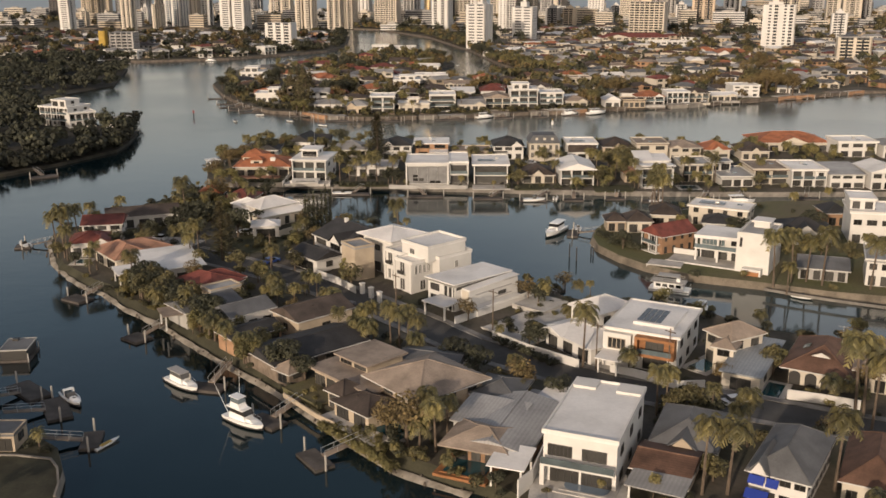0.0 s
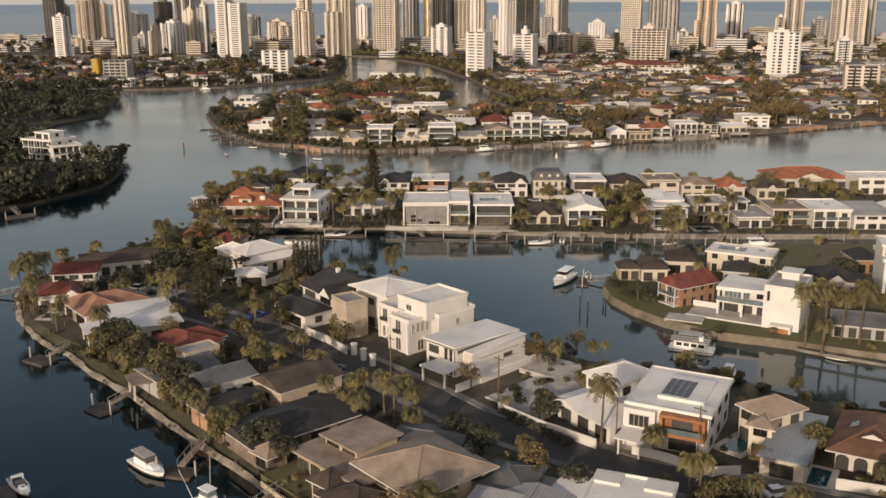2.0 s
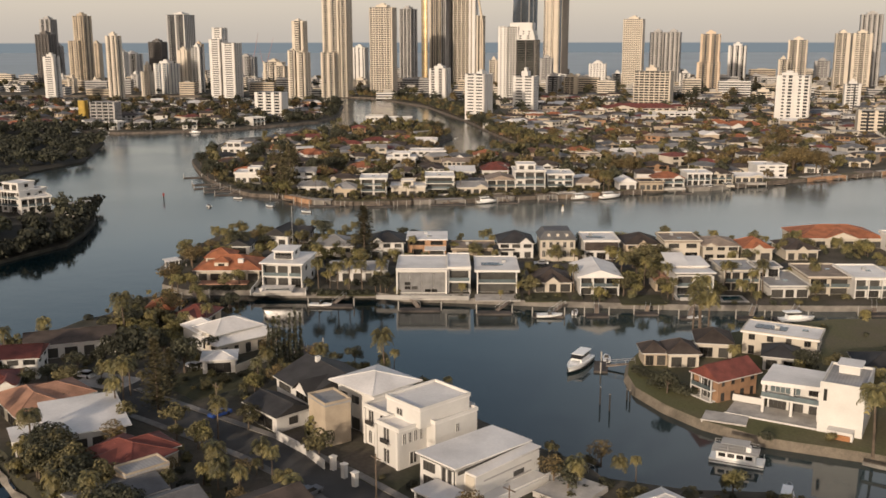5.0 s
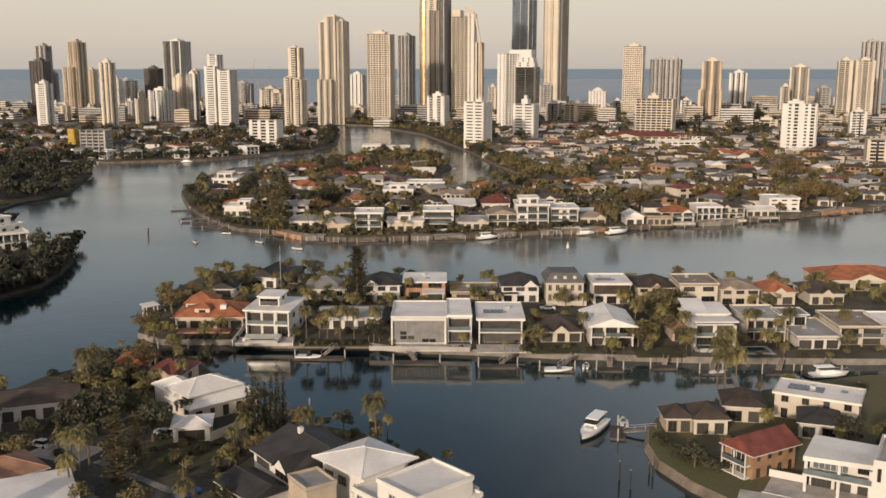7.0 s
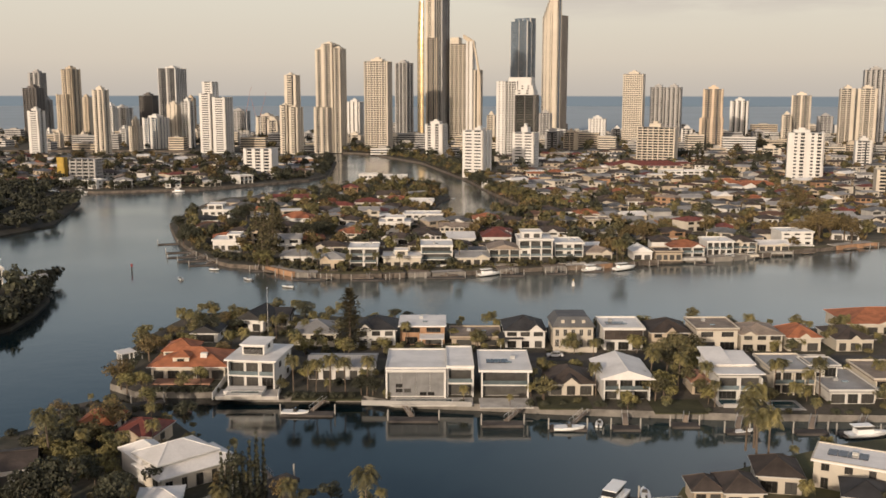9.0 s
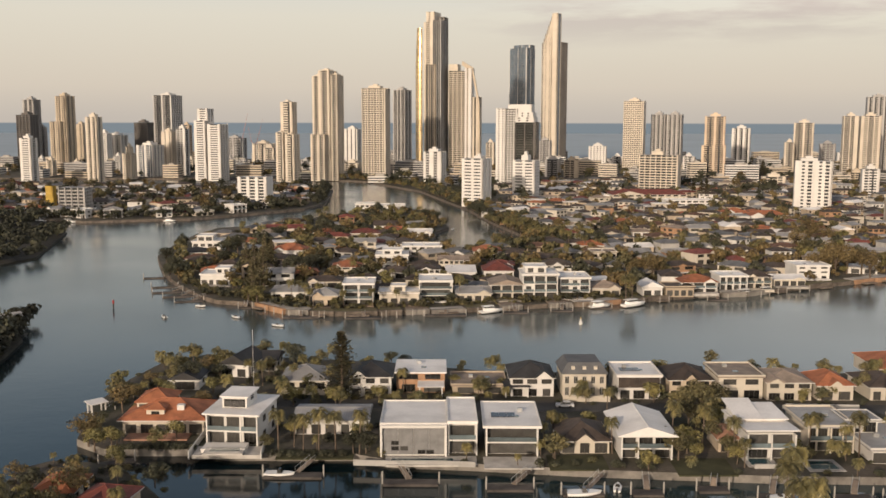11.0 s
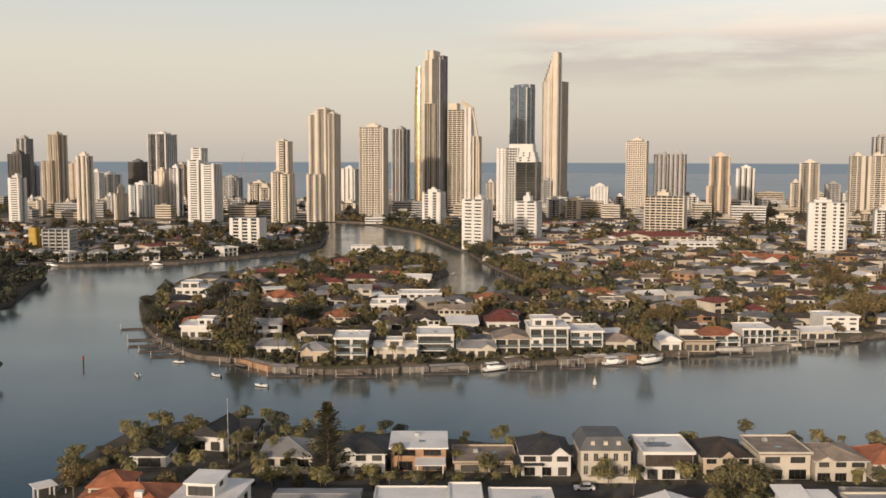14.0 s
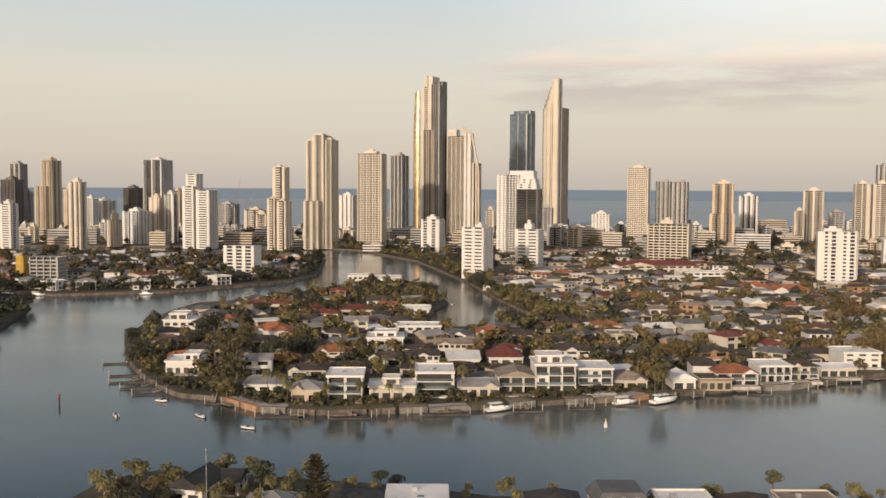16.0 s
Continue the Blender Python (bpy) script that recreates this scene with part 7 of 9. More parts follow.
garden_wall([(-26.7, 149.4), (-20.1, 141.2), (-17.1, 138.4)], 0.5, BEIGE, label="low cream balustrade wall by the water")
pool(-87.9, 225.8, 2.7, -2, 4)
pool(-21.2, 150.2, 4.7, -43, 4, label="green garden pool beside the lawn")


# ---- point of land across the canal ----
P = "canal point houses"
e = house(58.3, 235.0, 10.6, 30, 6.5, "orange brick two-storey house with red-brown gable roof", 4.4, 2, BRICK, "gable_x", R_RED, 2.3, n=4, faces="f", fill=0.34, group=P, cross=False, over=0.7)
for z in (0.3, 2.5):
    box_part("gable_balcony", e, -6.7, 0.5, z - 0.25, -5.32, 6.0, z - 0.05, WHITE)
    window(e, -5.3, 3.2, z, -90, 3.4, 1.8, FRAME, GLASS, 2)
for y in (0.6, 3.2, 5.9):
    box_part("balcony_post", e, -6.65, y - 0.1, -0.3, -6.45, y + 0.1, 4.6, WHITE)
box_part("balcony_rail", e, -6.68, 0.7, 2.45, -6.62, 5.8, 3.3, GLASS_L, "clear glass balustrade")
e = thing("villa", 61.0, 226.6, Z0, -30, "white modern villa with glazed living rooms and a tall corner block", "house", P)
PLACED.append((68, 226, 10))
for q in ((-0.3, 10.0, 4.0, 11.0, -0.4, 3.0), (-0.3, 10.0, 3.2, 11.0, 3.25, 6.0)):
    box_part("wall", e, *(q[i] for i in (0, 2, 4, 1, 3, 5)), WHITE)
box_part("floor_slab", e, -1.0, 0.6, 2.95, 10.0, 4.0, 3.25, WHITE)
roof = Mesher()
roof.v = [(-1.0, 0.2, 5.7), (10.0, 1.6, 5.7), (10.0, 11.3, 5.7), (-1.0, 11.3, 5.7), (-1.0, 0.2, 6.5), (10.0, 1.6, 6.5), (10.0, 11.3, 6.5), (-1.0, 11.3, 6.5)]
roof.f, roof.s = [(0, 3, 2, 1), (4, 5, 6, 7), (0, 1, 5, 4), (1, 2, 6, 5), (2, 3, 7, 6), (3, 0, 4, 7)], [0] * 6
roof.part("roof", e, R_WHITE)
for x, ww in ((1.6, 3.2), (5.0, 2.6), (8.4, 2.2)):
    window(e, x, 4.0, 0.1, 0, ww, 2.7, DARKF, GLASS, 3)
window(e, 3.0, 3.2, 3.6, 0, 5.6, 1.9, FRAME, GLASS_L, 5)
window(e, 8.2, 3.2, 4.0, 0, 2.0, 1.2, DARKF, GLASS, 2)
window(e, -0.3, 7.0, 3.6, -90, 5.6, 1.9, FRAME, GLASS, 4)
window(e, -0.3, 7.5, 0.1, -90, 4.6, 2.5, FRAME, GLASS, 3)
for x in (-0.8, 4.4, 9.2):
    box_part("column", e, x, 0.7, -0.2, x + 0.5, 1.2, 5.7, WHITE)
box_part("balustrade", e, -0.9, 0.65, 3.25, 9.8, 0.7, 4.2, GLASS_L, "clear glass balustrade")
box_part("terrace", e, -6.5, -3.2, -0.2, 10.0, 4.0, 0.1, PAVE)
box_part("terrace_edge", e, -6.6, -3.4, -0.35, 10.0, -3.21, 0.35, WHITE)
for x in (0.5, 4.6, 8.6):
    box_part("terrace_post", e, x, -3.1, -2.0, x + 0.5, -2.6, -0.21, WHITE)
box_part("garden_screen", e, -7.0, 4.4, -0.3, -0.9, 4.7, 1.3, WHITE)
box_part("corner_block", e, 10.0, -3.6, -1.4, 17.6, 9.0, 9.0, WHITE)
box_part("block_roof", e, 10.5, -3.1, 9.0, 17.1, 8.5, 9.12, R_GREY)
for q in ((10.0, -3.6, 17.6, -3.3), (10.0, 8.7, 17.6, 9.0), (10.0, -3.3, 10.3, 8.7), (17.3, -3.3, 17.6, 8.7)):
    box_part("parapet", e, q[0], q[1], 9.004, q[2], q[3], 9.5, WHITE)
box_part("roof_pavilion", e, 12.0, 4.0, 9.12, 15.6, 8.0, 10.6, WHITE)
box_part("pavilion_roof", e, 11.6, 3.6, 10.6, 16.0, 8.4, 10.8, R_WHITE)
window(e, 11.0, -3.6, 6.0, 0, 0.6, 2.2, DARKF, GLASS, 0)
window(e, 17.6, 1.0, 5.6, 90, 1.4, 1.6, DARKF, GLASS, 1)
window(e, 17.6, 5.0, 5.6, 90, 1.4, 1.6, DARKF, GLASS, 1)
box_part("garage", e, 12.0, -6.0, -1.4, 16.4, -3.61, 1.5, WHITE)
box_part("garage_door", e, 12.4, -6.08, -1.2, 16.0, -6.003, 1.0, TIMBER, "brown timber garage door")
deck(52.0, 222.0, 8.0, -24, 5, 0.25, "pale paved boat ramp beside the sandy edge", PAVE)
house(46.4, 254.6, 5.0, -1, 6, "tan boat pavilion with hip roof", 2.8, 1, BEIGE, "hip", R_BROWN, 1.7, n=2, group=P)
house(52.3, 253.4, 6.4, -1, 8, "cream house with brown hip roof", 3.0, 1, CREAM, "hip", R_BROWN, 2.0, n=2, group=P)
house(60.7, 260.0, 7.6, -10, 9, "low house with dark brown hip roof", 3.2, 1, CREAM, "hip", R_BROWN, 2.2, n=2, group=P)
house(74.8, 259.6, 15.8, -28, 9, "cream flat-roofed house with solar panels", 5.0, 2, CREAM, "flat", R_WHITE, n=4, fill=0.35, solar=4, group=P, parapet=0.2)
house(72.2, 250.8, 7.2, -19, 8, "low grey pavilion with charcoal roof", 3.0, 1, GREYW, "hip", R_DARK, 1.8, n=2, group=P)
house(92.2, 240.4, 13.1, -10, 11, "dark hip-roofed house among palms", 3.4, 1, GREYW, "hip", R_DARK, 2.4, n=3, group=P)
house(85.5, 210.7, 10.4, -19, 10, "low grey bungalow with slate gable roof among palms", 2.6, 1, GREYW, "gable_x", R_SLATE, 1.6, n=4, group=P, cross=False)
house(109.0, 241.3, 10.2, -14, 13, "white stepped modern house", 7.8, 2, WHITE, "flat", R_WHITE, n=3, group=P, upper=(0.0, 0.6, 0.3, 1.0, 2.8))
house(97.4, 205.8, 8.2, -21, 13, "white house with grey flat roof", 5.6, 2, WHITE, "flat", R_GREY, n=3, group=P)
house(112.3, 206.6, 9.0, -34, 13, "white canal house with hip roof", 5.6, 2, WHITE, "hip", R_GREY, 2.0, n=3, group=P)
house(108.0, 259.9, 6.2, -1, 9, "brick house with dark tiled roof", 3.4, 1, BRICK, "hip", R_DARK, 2.0, n=2, group=P)
house(123.8, 241.1, 10.7, -12, 13, "white two-storey house with hip roof", 5.8, 2, WHITE, "hip", R_WHITE, 2.0, n=3, group=P)
garden_wall([(70.4, 204.7), (75.4, 201.1), (83.4, 196.4), (92.0, 192.0), (116.1, 186.5)], 0.3, SEAWALL, label="weathered concrete seawall coping")

# ---- boats and jetties by the near peninsula ----
boat(-48.4, 159.8, -41.4, 153.1, "white flybridge motor cruiser with grey canvas top", "canvas", 8.4)
boat(-35.0, 144.7, -28.6, 139.4, "white game-fishing boat with outriggers and flybridge", "game", 8.4)
boat(-64.8, 153.7, -58.5, 146.1, "white sports runabout with dark cockpit", "sports", 7.0)
boat(33.2, 264.0, 27.2, 253.2, "white motor yacht moored stern to a pontoon", "cruiser", 11.5)
houseboat(50.0, 207.2, 9.0, -24, 3.2, 3.6, "white two-deck houseboat with dark windows and canopy at the sandy edge")
boathouse(-79.4, 167.9, 5.0, 6, 6.2, 2.3, "floating boathouse with grey flat roof edged in white")
jetty(-77.0, 209.0, -80.5, 203.5, 6, 4)
jetty(-56.1, 184.8, -60.2, 179.5, 5, 4)
jetty(-38.8, 164.2, -40.8, 155.7, 6, 3.5)
jetty(-23.8, 148.2, -28.3, 142.3, 6, 3.5)
jetty(-12.7, 133.7, -19.0, 129.5, 6.5, 3.2)
jetty(-103.0, 248.2, -110.1, 246.7, 4, 4)
jetty(-76.3, 148.9, -71.1, 154.5, 9, 4)
jetty(-70.7, 143.5, -63.7, 147.3, 9, 4)
jetty(-60.8, 134.6, -54.0, 135.9, 6, 3)
jetty(42.4, 256.5, 35.2, 257.8, 7, 3)
jetty(24.6, 201.5, 22.4, 207.4, 9, 3)
jetty(-33.4, 271.7, -30.6, 269.0, 8, 4)
boat(37.1, 260.9, 37.8, 268.4, "small white dinghy on a pontoon", "dinghy", 4.5)
boat(-108.3, 245.7, -113.9, 251.3, "small white runabout on a lift", "dinghy", 5.5)
boat(52.7, 191.0, 55.5, 197.0, "dark-hulled runabout beside the house", "cruiser", 7)
boat(76.6, 204.3, 79.0, 202.3, "small grey dinghy by the seawall", "dinghy", 4.5)
for (x, y), h in zip(((31.5, 235.9), (32.8, 232.4), (37.3, 238.4), (37.7, 237.4)), (3.6, 3.4, 2.2, 2.2)):
    e = thing("mooring_pile", x, y, 0, 0, "dark timber mooring pile standing in the canal", "pile", "mooring piles")
    r = Mesher()
    r.tube([(0, 0, -1.5), (0, 0, h)], [0.18, 0.15], 7)
    r.part("shaft", e, DARKF)
    r = Mesher()
    r.tube([(0, 0, h), (0, 0, h + 0.12)], [0.18, 0.06], 7)
    r.part("cap", e, CONC)
car(-41.7, 226.1, -40, C_BLUE, "dark blue hatchback parked on the street")
car(-53.3, 253.2, 60, C_WHITE, "white car on the garage drive")
car(-20.6, 193.3, -42, C_GREY, "grey car parked at the kerb")
car(47.1, 145.4, -75, C_WHITE, "white car parked on the street")
car(-74.8, 247.7, 70, C_WHITE, "white van in the drive")
car(31.4, 351.4, 90, C_WHITE, "white car in front of the cream house")

# ---- docks along the middle strip ----
for x0, y0, x1, y1, w in ((-26.6, 314.2, -29.8, 308.2, 12), (-8.1, 310.9, -5.7, 304.2, 11), (18.3, 307.6, 14.0, 301.2, 9), (32.7, 305.3, 28.0, 298.5, 8),
                          (41.4, 304.5, 40.6, 298.5, 6), (55.0, 303.3, 53.9, 300.3, 6), (66.6, 302.1, 64.2, 296.3, 5), (82.8, 301.7, 79.9, 295.9, 7),
                          (93.9, 301.3, 89.8, 294.8, 9), (116.7, 307.1, 113.4, 299.0, 8)):
    jetty(x0, y0, x1, y1, w, 3.2, along=-1)
for x0, y0, x1, y1, s in ((-35.7, 308.9, -29.8, 308.1, 6), (24.8, 297.8, 30.9, 297.8, 6.5), (63.4, 295.6, 66.7, 296.3, 4.5), (86.7, 293.1, 94.4, 294.1, 9), (34.8, 299.2, 35.7, 302.9, 4)):
    boat(x0, y0, x1, y1, "small white motor boat moored at a house dock", "cruiser" if s > 8 else "dinghy", s)
garden_wall([(-17.8, 311.3), (-10.7, 310.8), (-0.9, 310.8), (7.5, 310.0)], 0.9, GREYW, label="low grey pool terrace wall")
deck(-45.0, 315.5, 14.6, 0, 6, 0.35, "white terraced pool deck with sloping side walls")
garden_wall([(-52.9, 315.1), (-52.8, 333.5)], 1.4, WHITE, label="white sloping terrace wall")
garden_wall([(-37.6, 315.1), (-39.0, 330.5)], 1.2, WHITE, label="white sloping terrace wall")
deck(-46.1, 317.2, 9.3, -1, 4.5, 1.1, "raised white pool surround on the terrace", WHITE)
pool(-45.6, 315.5, 6.4, 0, 2.2, z=2.62, label="small raised pool on the white terrace")
pool(79.2, 307.4, 5.5, 0, 5)
pool(67.0, 309.9, 4.4, -1, 4)
pool(-3.5, 311.2, 13.0, -0, 3)
garden_wall([(-40.9, 363.4), (-28.1, 362.2), (-20.0, 360.9)], 1.6, CREAM, label="cream garden wall on the street")
garden_wall([(31.5, 356.2), (43.5, 356.0)], 1.5, CREAM, label="cream front wall with gate piers")
garden_wall([(85.5, 349.1), (94.4, 348.5), (103.3, 347.9)], 1.6, GREYW, label="grey garden wall on the street")
canopy(-1.9, 359.7, 6.3, 0, 6, 2.8, "white flat carport beside the brick house")
canopy(20.2, 359.7, 6.3, 0, 6, 2.8, "dark flat carport roof", R_DARK)
canopy(-82.0, 345.8, 4.0, 43, 3, 2.6, "white waterside shade roof", R_WHITE, name="shade_roof")
jetty(-70.7, 321.2, -68.3, 316.0, 7, 2.5)
jetty(-80.5, 357.9, -83.0, 351.0, 7, 2.0)
e = thing("flagpole", -49.4, 371.1, Z0, 0, "tall thin white flagpole in a garden", "pole", "poles")
r = Mesher()
r.tube([(0, 0, -0.3), (0, 0, 15)], [0.06, 0.035], 6)
r.part("pole", e, T_WHITE)
r = Mesher()
r.tube([(0, 0, 15), (0, 0, 15.25)], [0.12, 0.03], 6)
r.part("finial", e, STEEL)
for x, y in ((-9.8, 188.6), (38.5, 156.3), (26.6, 159.6), (9.4, 178.0), (-40.6, 219.6)):
    e = thing("power_pole", x, y, Z0, -45, "timber street power pole with crossarm", "pole", "poles")
    r = Mesher()
    r.tube([(0, 0, -0.3), (0, 0, 9)], [0.15, 0.10], 6)
    r.part("pole", e, BARK)
    box_part("crossarm", e, -1.1, -0.06, 8.3, 1.1, 0.06, 8.45, BARK)

# ---- island docks and boats, river marker, wooded bank ----
for x0, y0, x1, y1, w, d in ((-124.2, 557.7, -129.0, 557.7, 2.5, 9), (-112.3, 534.5, -117.5, 533.3, 2.5, 11), (-107.4, 524.8, -112.9, 520.6, 2.5, 12), (-101.0, 515.7, -105.8, 510.7, 2.5, 12), (-94.0, 506.1, -98.9, 500.5, 2.5, 11),
                             (-51.0, 474.2, -50.1, 468.9, 13, 3), (-27.5, 473.0, -27.0, 467.7, 13, 3), (3.1, 476.5, 3.0, 472.6, 15, 3), (29.2, 484.1, 29.5, 477.6, 9, 3),
                             (48.4, 487.7, 47.4, 481.1, 8, 3), (66.1, 491.4, 63.2, 486.3, 8, 3), (114.5, 510.4, 113.3, 503.7, 8, 3), (-74.4, 491.1, -73.9, 486.8, 5, 2)):
    jetty(x0, y0, x1, y1, max(w, d), min(w, d), along=12 if d > w else 2)
for x0, y0, x1, y1, s in ((16.1, 476.5, 23.9, 480.5, 9.5), (59.2, 486.7, 66.3, 490.2, 9), (72.2, 488.6, 82.3, 494.7, 11), (123.5, 512.9, 133.2, 517.0, 10), (135.0, 519.0, 141.9, 522.1, 9)):
    boat(x0, y0, x1, y1, "white motor cruiser moored before the island houses", "cruiser", s)
for x0, y0, x1, y1 in ((-99.3, 467.4, -103.5, 474.9), (-72.1, 467.7, -75.4, 469.9), (-54.1, 453.8, -57.2, 454.5), (-93.8, 491.3, -90.7, 489.7), (10.3, 757.5, 12.5, 763.2)):
    boat(x0, y0, x1, y1, "small white runabout at anchor in the river", "dinghy", 4.4)
e = thing("channel_marker", -124.2, 485.8, 0, 0, "red and white river channel marker pile", "marker", "markers")
r = Mesher()
r.tube([(0, 0, -1.5), (0, 0, 2.2)], [0.28, 0.28], 8)
r.part("pile", e, DARKF)
r = Mesher()
r.tube([(0, 0, 2.2), (0, 0, 3.4)], [0.42, 0.38], 8)
r.part("topmark", e, RED)
for x, y in ((51.1, 457.6), (159.7, 536.3)):
    e = thing("channel_marker", x, y, 0, 0, "small white river marker buoy", "marker", "markers")
    r = Mesher()
    r.tube([(0, 0, -0.3), (0, 0, 0.8), (0, 0, 2.0)], [0.7, 0.5, 0.15], 8)
    r.part("buoy", e, T_WHITE)
    r = Mesher()
    r.tube([(0, 0, 2.0), (0, 0, 2.6)], [0.2, 0.2], 6)
    r.part("lamp_cage", e, YELLOW)
house(-179.8, 450.8, 17.4, -25, 14, "white riverside apartment house with arched roof among trees", 8.5, 3, WHITE, "flat", R_WHITE, n=5, fill=0.7, group="riverside houses", bal=True, upper=(0.3, 0.8, 0.2, 0.8, 3.0), z=1.0)
house(-165.3, 447.0, 11.6, 35, 14, "white balconied riverside house", 6.5, 2, WHITE, "flat", R_WHITE, n=4, fill=0.7, group="riverside houses", bal=True, z=1.0)
house(-144.3, 443.0, 9.2, 46, 10, "grey pitched boat shed in the woods", 3.4, 1, GREYW, "gable_x", R_GREY, 1.6, n=2, group="riverside houses", z=1.0)
jetty(-146.5, 344.8, -140.6, 337.8, 9, 4, "small timber barge dock by the wooded bank")


def patch(x, y, w, rot, d, m, label, name="lawn", category="lawn"):
    b = Mesher()
    b.box(-w / 2, 0, -0.2, w / 2, d, 0.05)
    o = new(name, b.mesh(name, m))
    o.matrix_basis = pose(x, y, Z0, 0, 0, rot)
    return tagged(o, label, category, kind="structure")


LAWN = mat("garden_lawn", (0.056, 0.056, 0.026), 0.95, 0.3, 0.2, 3.0)
patch(-16.1, 196.2, 15.1, -47, 6, LAWN, "clipped green front lawn of the mansion")
patch(-41.9, 240.6, 18.5, 45, 16, LAWN, "rough green lawn beside the garage")
patch(-70.8, 241.7, 11.9, -22, 8, PAVE, "pale concrete driveway court", "driveway", "driveway")
patch(0.5, 174.8, 9.2, -46, 6, PAVE, "pale paved drive by the carport", "driveway", "driveway")
patch(26.6, 159.7, 5.4, -42, 5, PAVE, "paved front drive", "driveway", "driveway")
patch(47.5, 147.8, 5.8, -18, 4, PAVE, "paved garage drive", "driveway", "driveway")
patch(41.0, 134.7, 5.8, -14, 5, PAVE, "paved drive to the street", "driveway", "driveway")
patch(13.7, 147.7, 5.5, -28, 4, PAVE, "paved drive to the carport", "driveway", "driveway")
patch(-15.3, 136.2, 13.9, -46, 4, PAVE, "paved pool terrace by the water", "terrace", "terrace")
patch(-26.3, 314.2, 16.4, 0, 6, LAWN, "green waterside lawn")
patch(28.8, 307.5, 12.2, 0, 9, LAWN, "green lawn before the bungalow")
patch(15.4, 308.4, 12.2, -0, 7, PAVE, "paved waterside terrace", "terrace", "terrace")
patch(-1.7, 310.8, 19.2, 0, 5, PAVE, "paved pool terrace", "terrace", "terrace")
patch(54.3, 304.3, 12.0, 0, 10, LAWN, "dark green lawn under trees")
# houses on the bank at the corner; two unseen ones added to cast shade
K = "corner bank houses"
house(-73.0, 126.6, 8.8, 8, 10, "unseen grey rendered house added to shade the corner bank", 3.0, 1, GREYW, "hip", R_DARK, 2.4, n=4, group=K)
house(-78.8, 135.9, 9.9, 5, 12, "unseen dark two-storey house added to shade the corner bank", 7.0, 2, GREYW, "hip", R_DARK, 2.8, n=4, group=K)
house(-66.6, 129.8, 7.4, 0, 4.5, "low beige boatshed house with flat roof on the corner bank", 2.5, 1, BEIGE, "flat", R_SLATE, n=2, group=K, parapet=0.15, over=0.1, kit=False)
garden_wall([(-72.0, 128.9), (-62.3, 128.6), (-56.8, 127.4), (-54.9, 124.8), (-53.0, 120.2), (-52.3, 116.9)], 0.25, SEAWALL, 0.3, "low weathered retaining wall round the lawn")
plant("palm_c", -59.8, 130.9, 0.62)
for x, y in ((-61.2, 131.4), (-58.3, 129.6)):
    bush("shrub_d", x, y, 0.8)
kayak = thing("kayak", -52.4, 133.0, 0.0, -30, "yellow and white kayak drawn up beside the pontoon", "kayak")
new("hull", hull_mesh("kayak_hull", 4.4, 0.95, 0.45, GEL)).parent = kayak
box_part("seat_deck", kayak, -0.3, 1.0, 0.36, 0.3, 3.0, 0.5, YELLOW, "yellow moulded seat deck")
# unseen trees, added to throw shade over the corner
for x, y in ((-63.4, 114.2), (-70.9, 123.2)):
    plant("round_b", x, y, 0.8)
bush("shrub_y", -21.3, 216.7, 2.4)


# ---- far island: waterfront houses ----
I = "island houses"
house(-58.5, 496.0, 14.0, 1, 13, "white cottage with pale grey hip roof", 3.2, 1, WHITE, "hip", R_GREY, 2.0, n=3, group=I)
house(-42.8, 483.2, 9.6, 1, 11, "timber house with blue-grey hip roof and deck", 4.0, 1, BEIGE, "hip", R_GREY, 2.2, n=2, group=I, fill=0.7)
house(-30.1, 484.2, 11.4, 1, 14, "white three-level flat-roofed house with terraces", 8.1, 3, WHITE, "flat", R_WHITE, n=2, fill=0.7, group=I, bal=True)
house(-14.7, 487.0, 15.2, 1, 12, "low white house with roof terrace", 4.2, 1, CREAM, "flat", R_WHITE, n=4, fill=0.7, group=I, upper=(0.3, 0.65, 0.3, 0.8, 2.2))
house(-0.5, 492.4, 13.1, 1, 16, "white three-storey house with deep framed balconies", 7.7, 3, WHITE, "flat", R_WHITE, n=1, fill=0.85, group=I, bal=True, over=0.2, parapet=0.5)
house(14.3, 492.6, 13.7, 1, 12, "low house with grey gable roof", 3.2, 1, CREAM, "gable_x", R_GREY, 1.8, n=4, group=I)
house(27.7, 496.4, 13.1, 1, 14, "cream two-storey house with gabled roof and balconies", 5.9, 2, CREAM, "gable", R_TAN, 2.0, n=3, fill=0.7, group=I, bal=True, posts=True)
house(40.8, 496.6, 13.9, 1, 15, "white three-storey house with stacked terraces", 9.8, 3, WHITE, "flat", R_WHITE, n=3, fill=0.6, group=I, bal=True, upper=(0.1, 0.7, 0.3, 0.9, 2.5))
house(55.1, 500.5, 12.0, 1, 15, "white house with rounded balconies", 7.7, 3, WHITE, "flat", R_WHITE, n=3, fill=0.7, group=I, bal=True, posts=True)
house(68.2, 504.4, 11.6, 0, 12, "low house with tan hip roof", 3.2, 1, CREAM, "hip", R_TAN, 2.2, n=3, group=I)
house(87.1, 504.8, 8.0, 1, 11, "white cottage with gabled roof", 3.6, 1, WHITE, "gable", R_WHITE, 2.0, n=2, group=I)
house(98.3, 504.9, 11.2, 1, 11, "cream house with timber jetty terrace", 3.4, 1, BEIGE, "flat", R_BROWN, n=4, fill=0.7, group=I)
house(107.8, 510.9, 14.7, 1, 13, "white two-storey house with terracotta hip roof", 4.5, 2, WHITE, "hip", R_ORANGE, 2.4, n=3, group=I, bal=True)
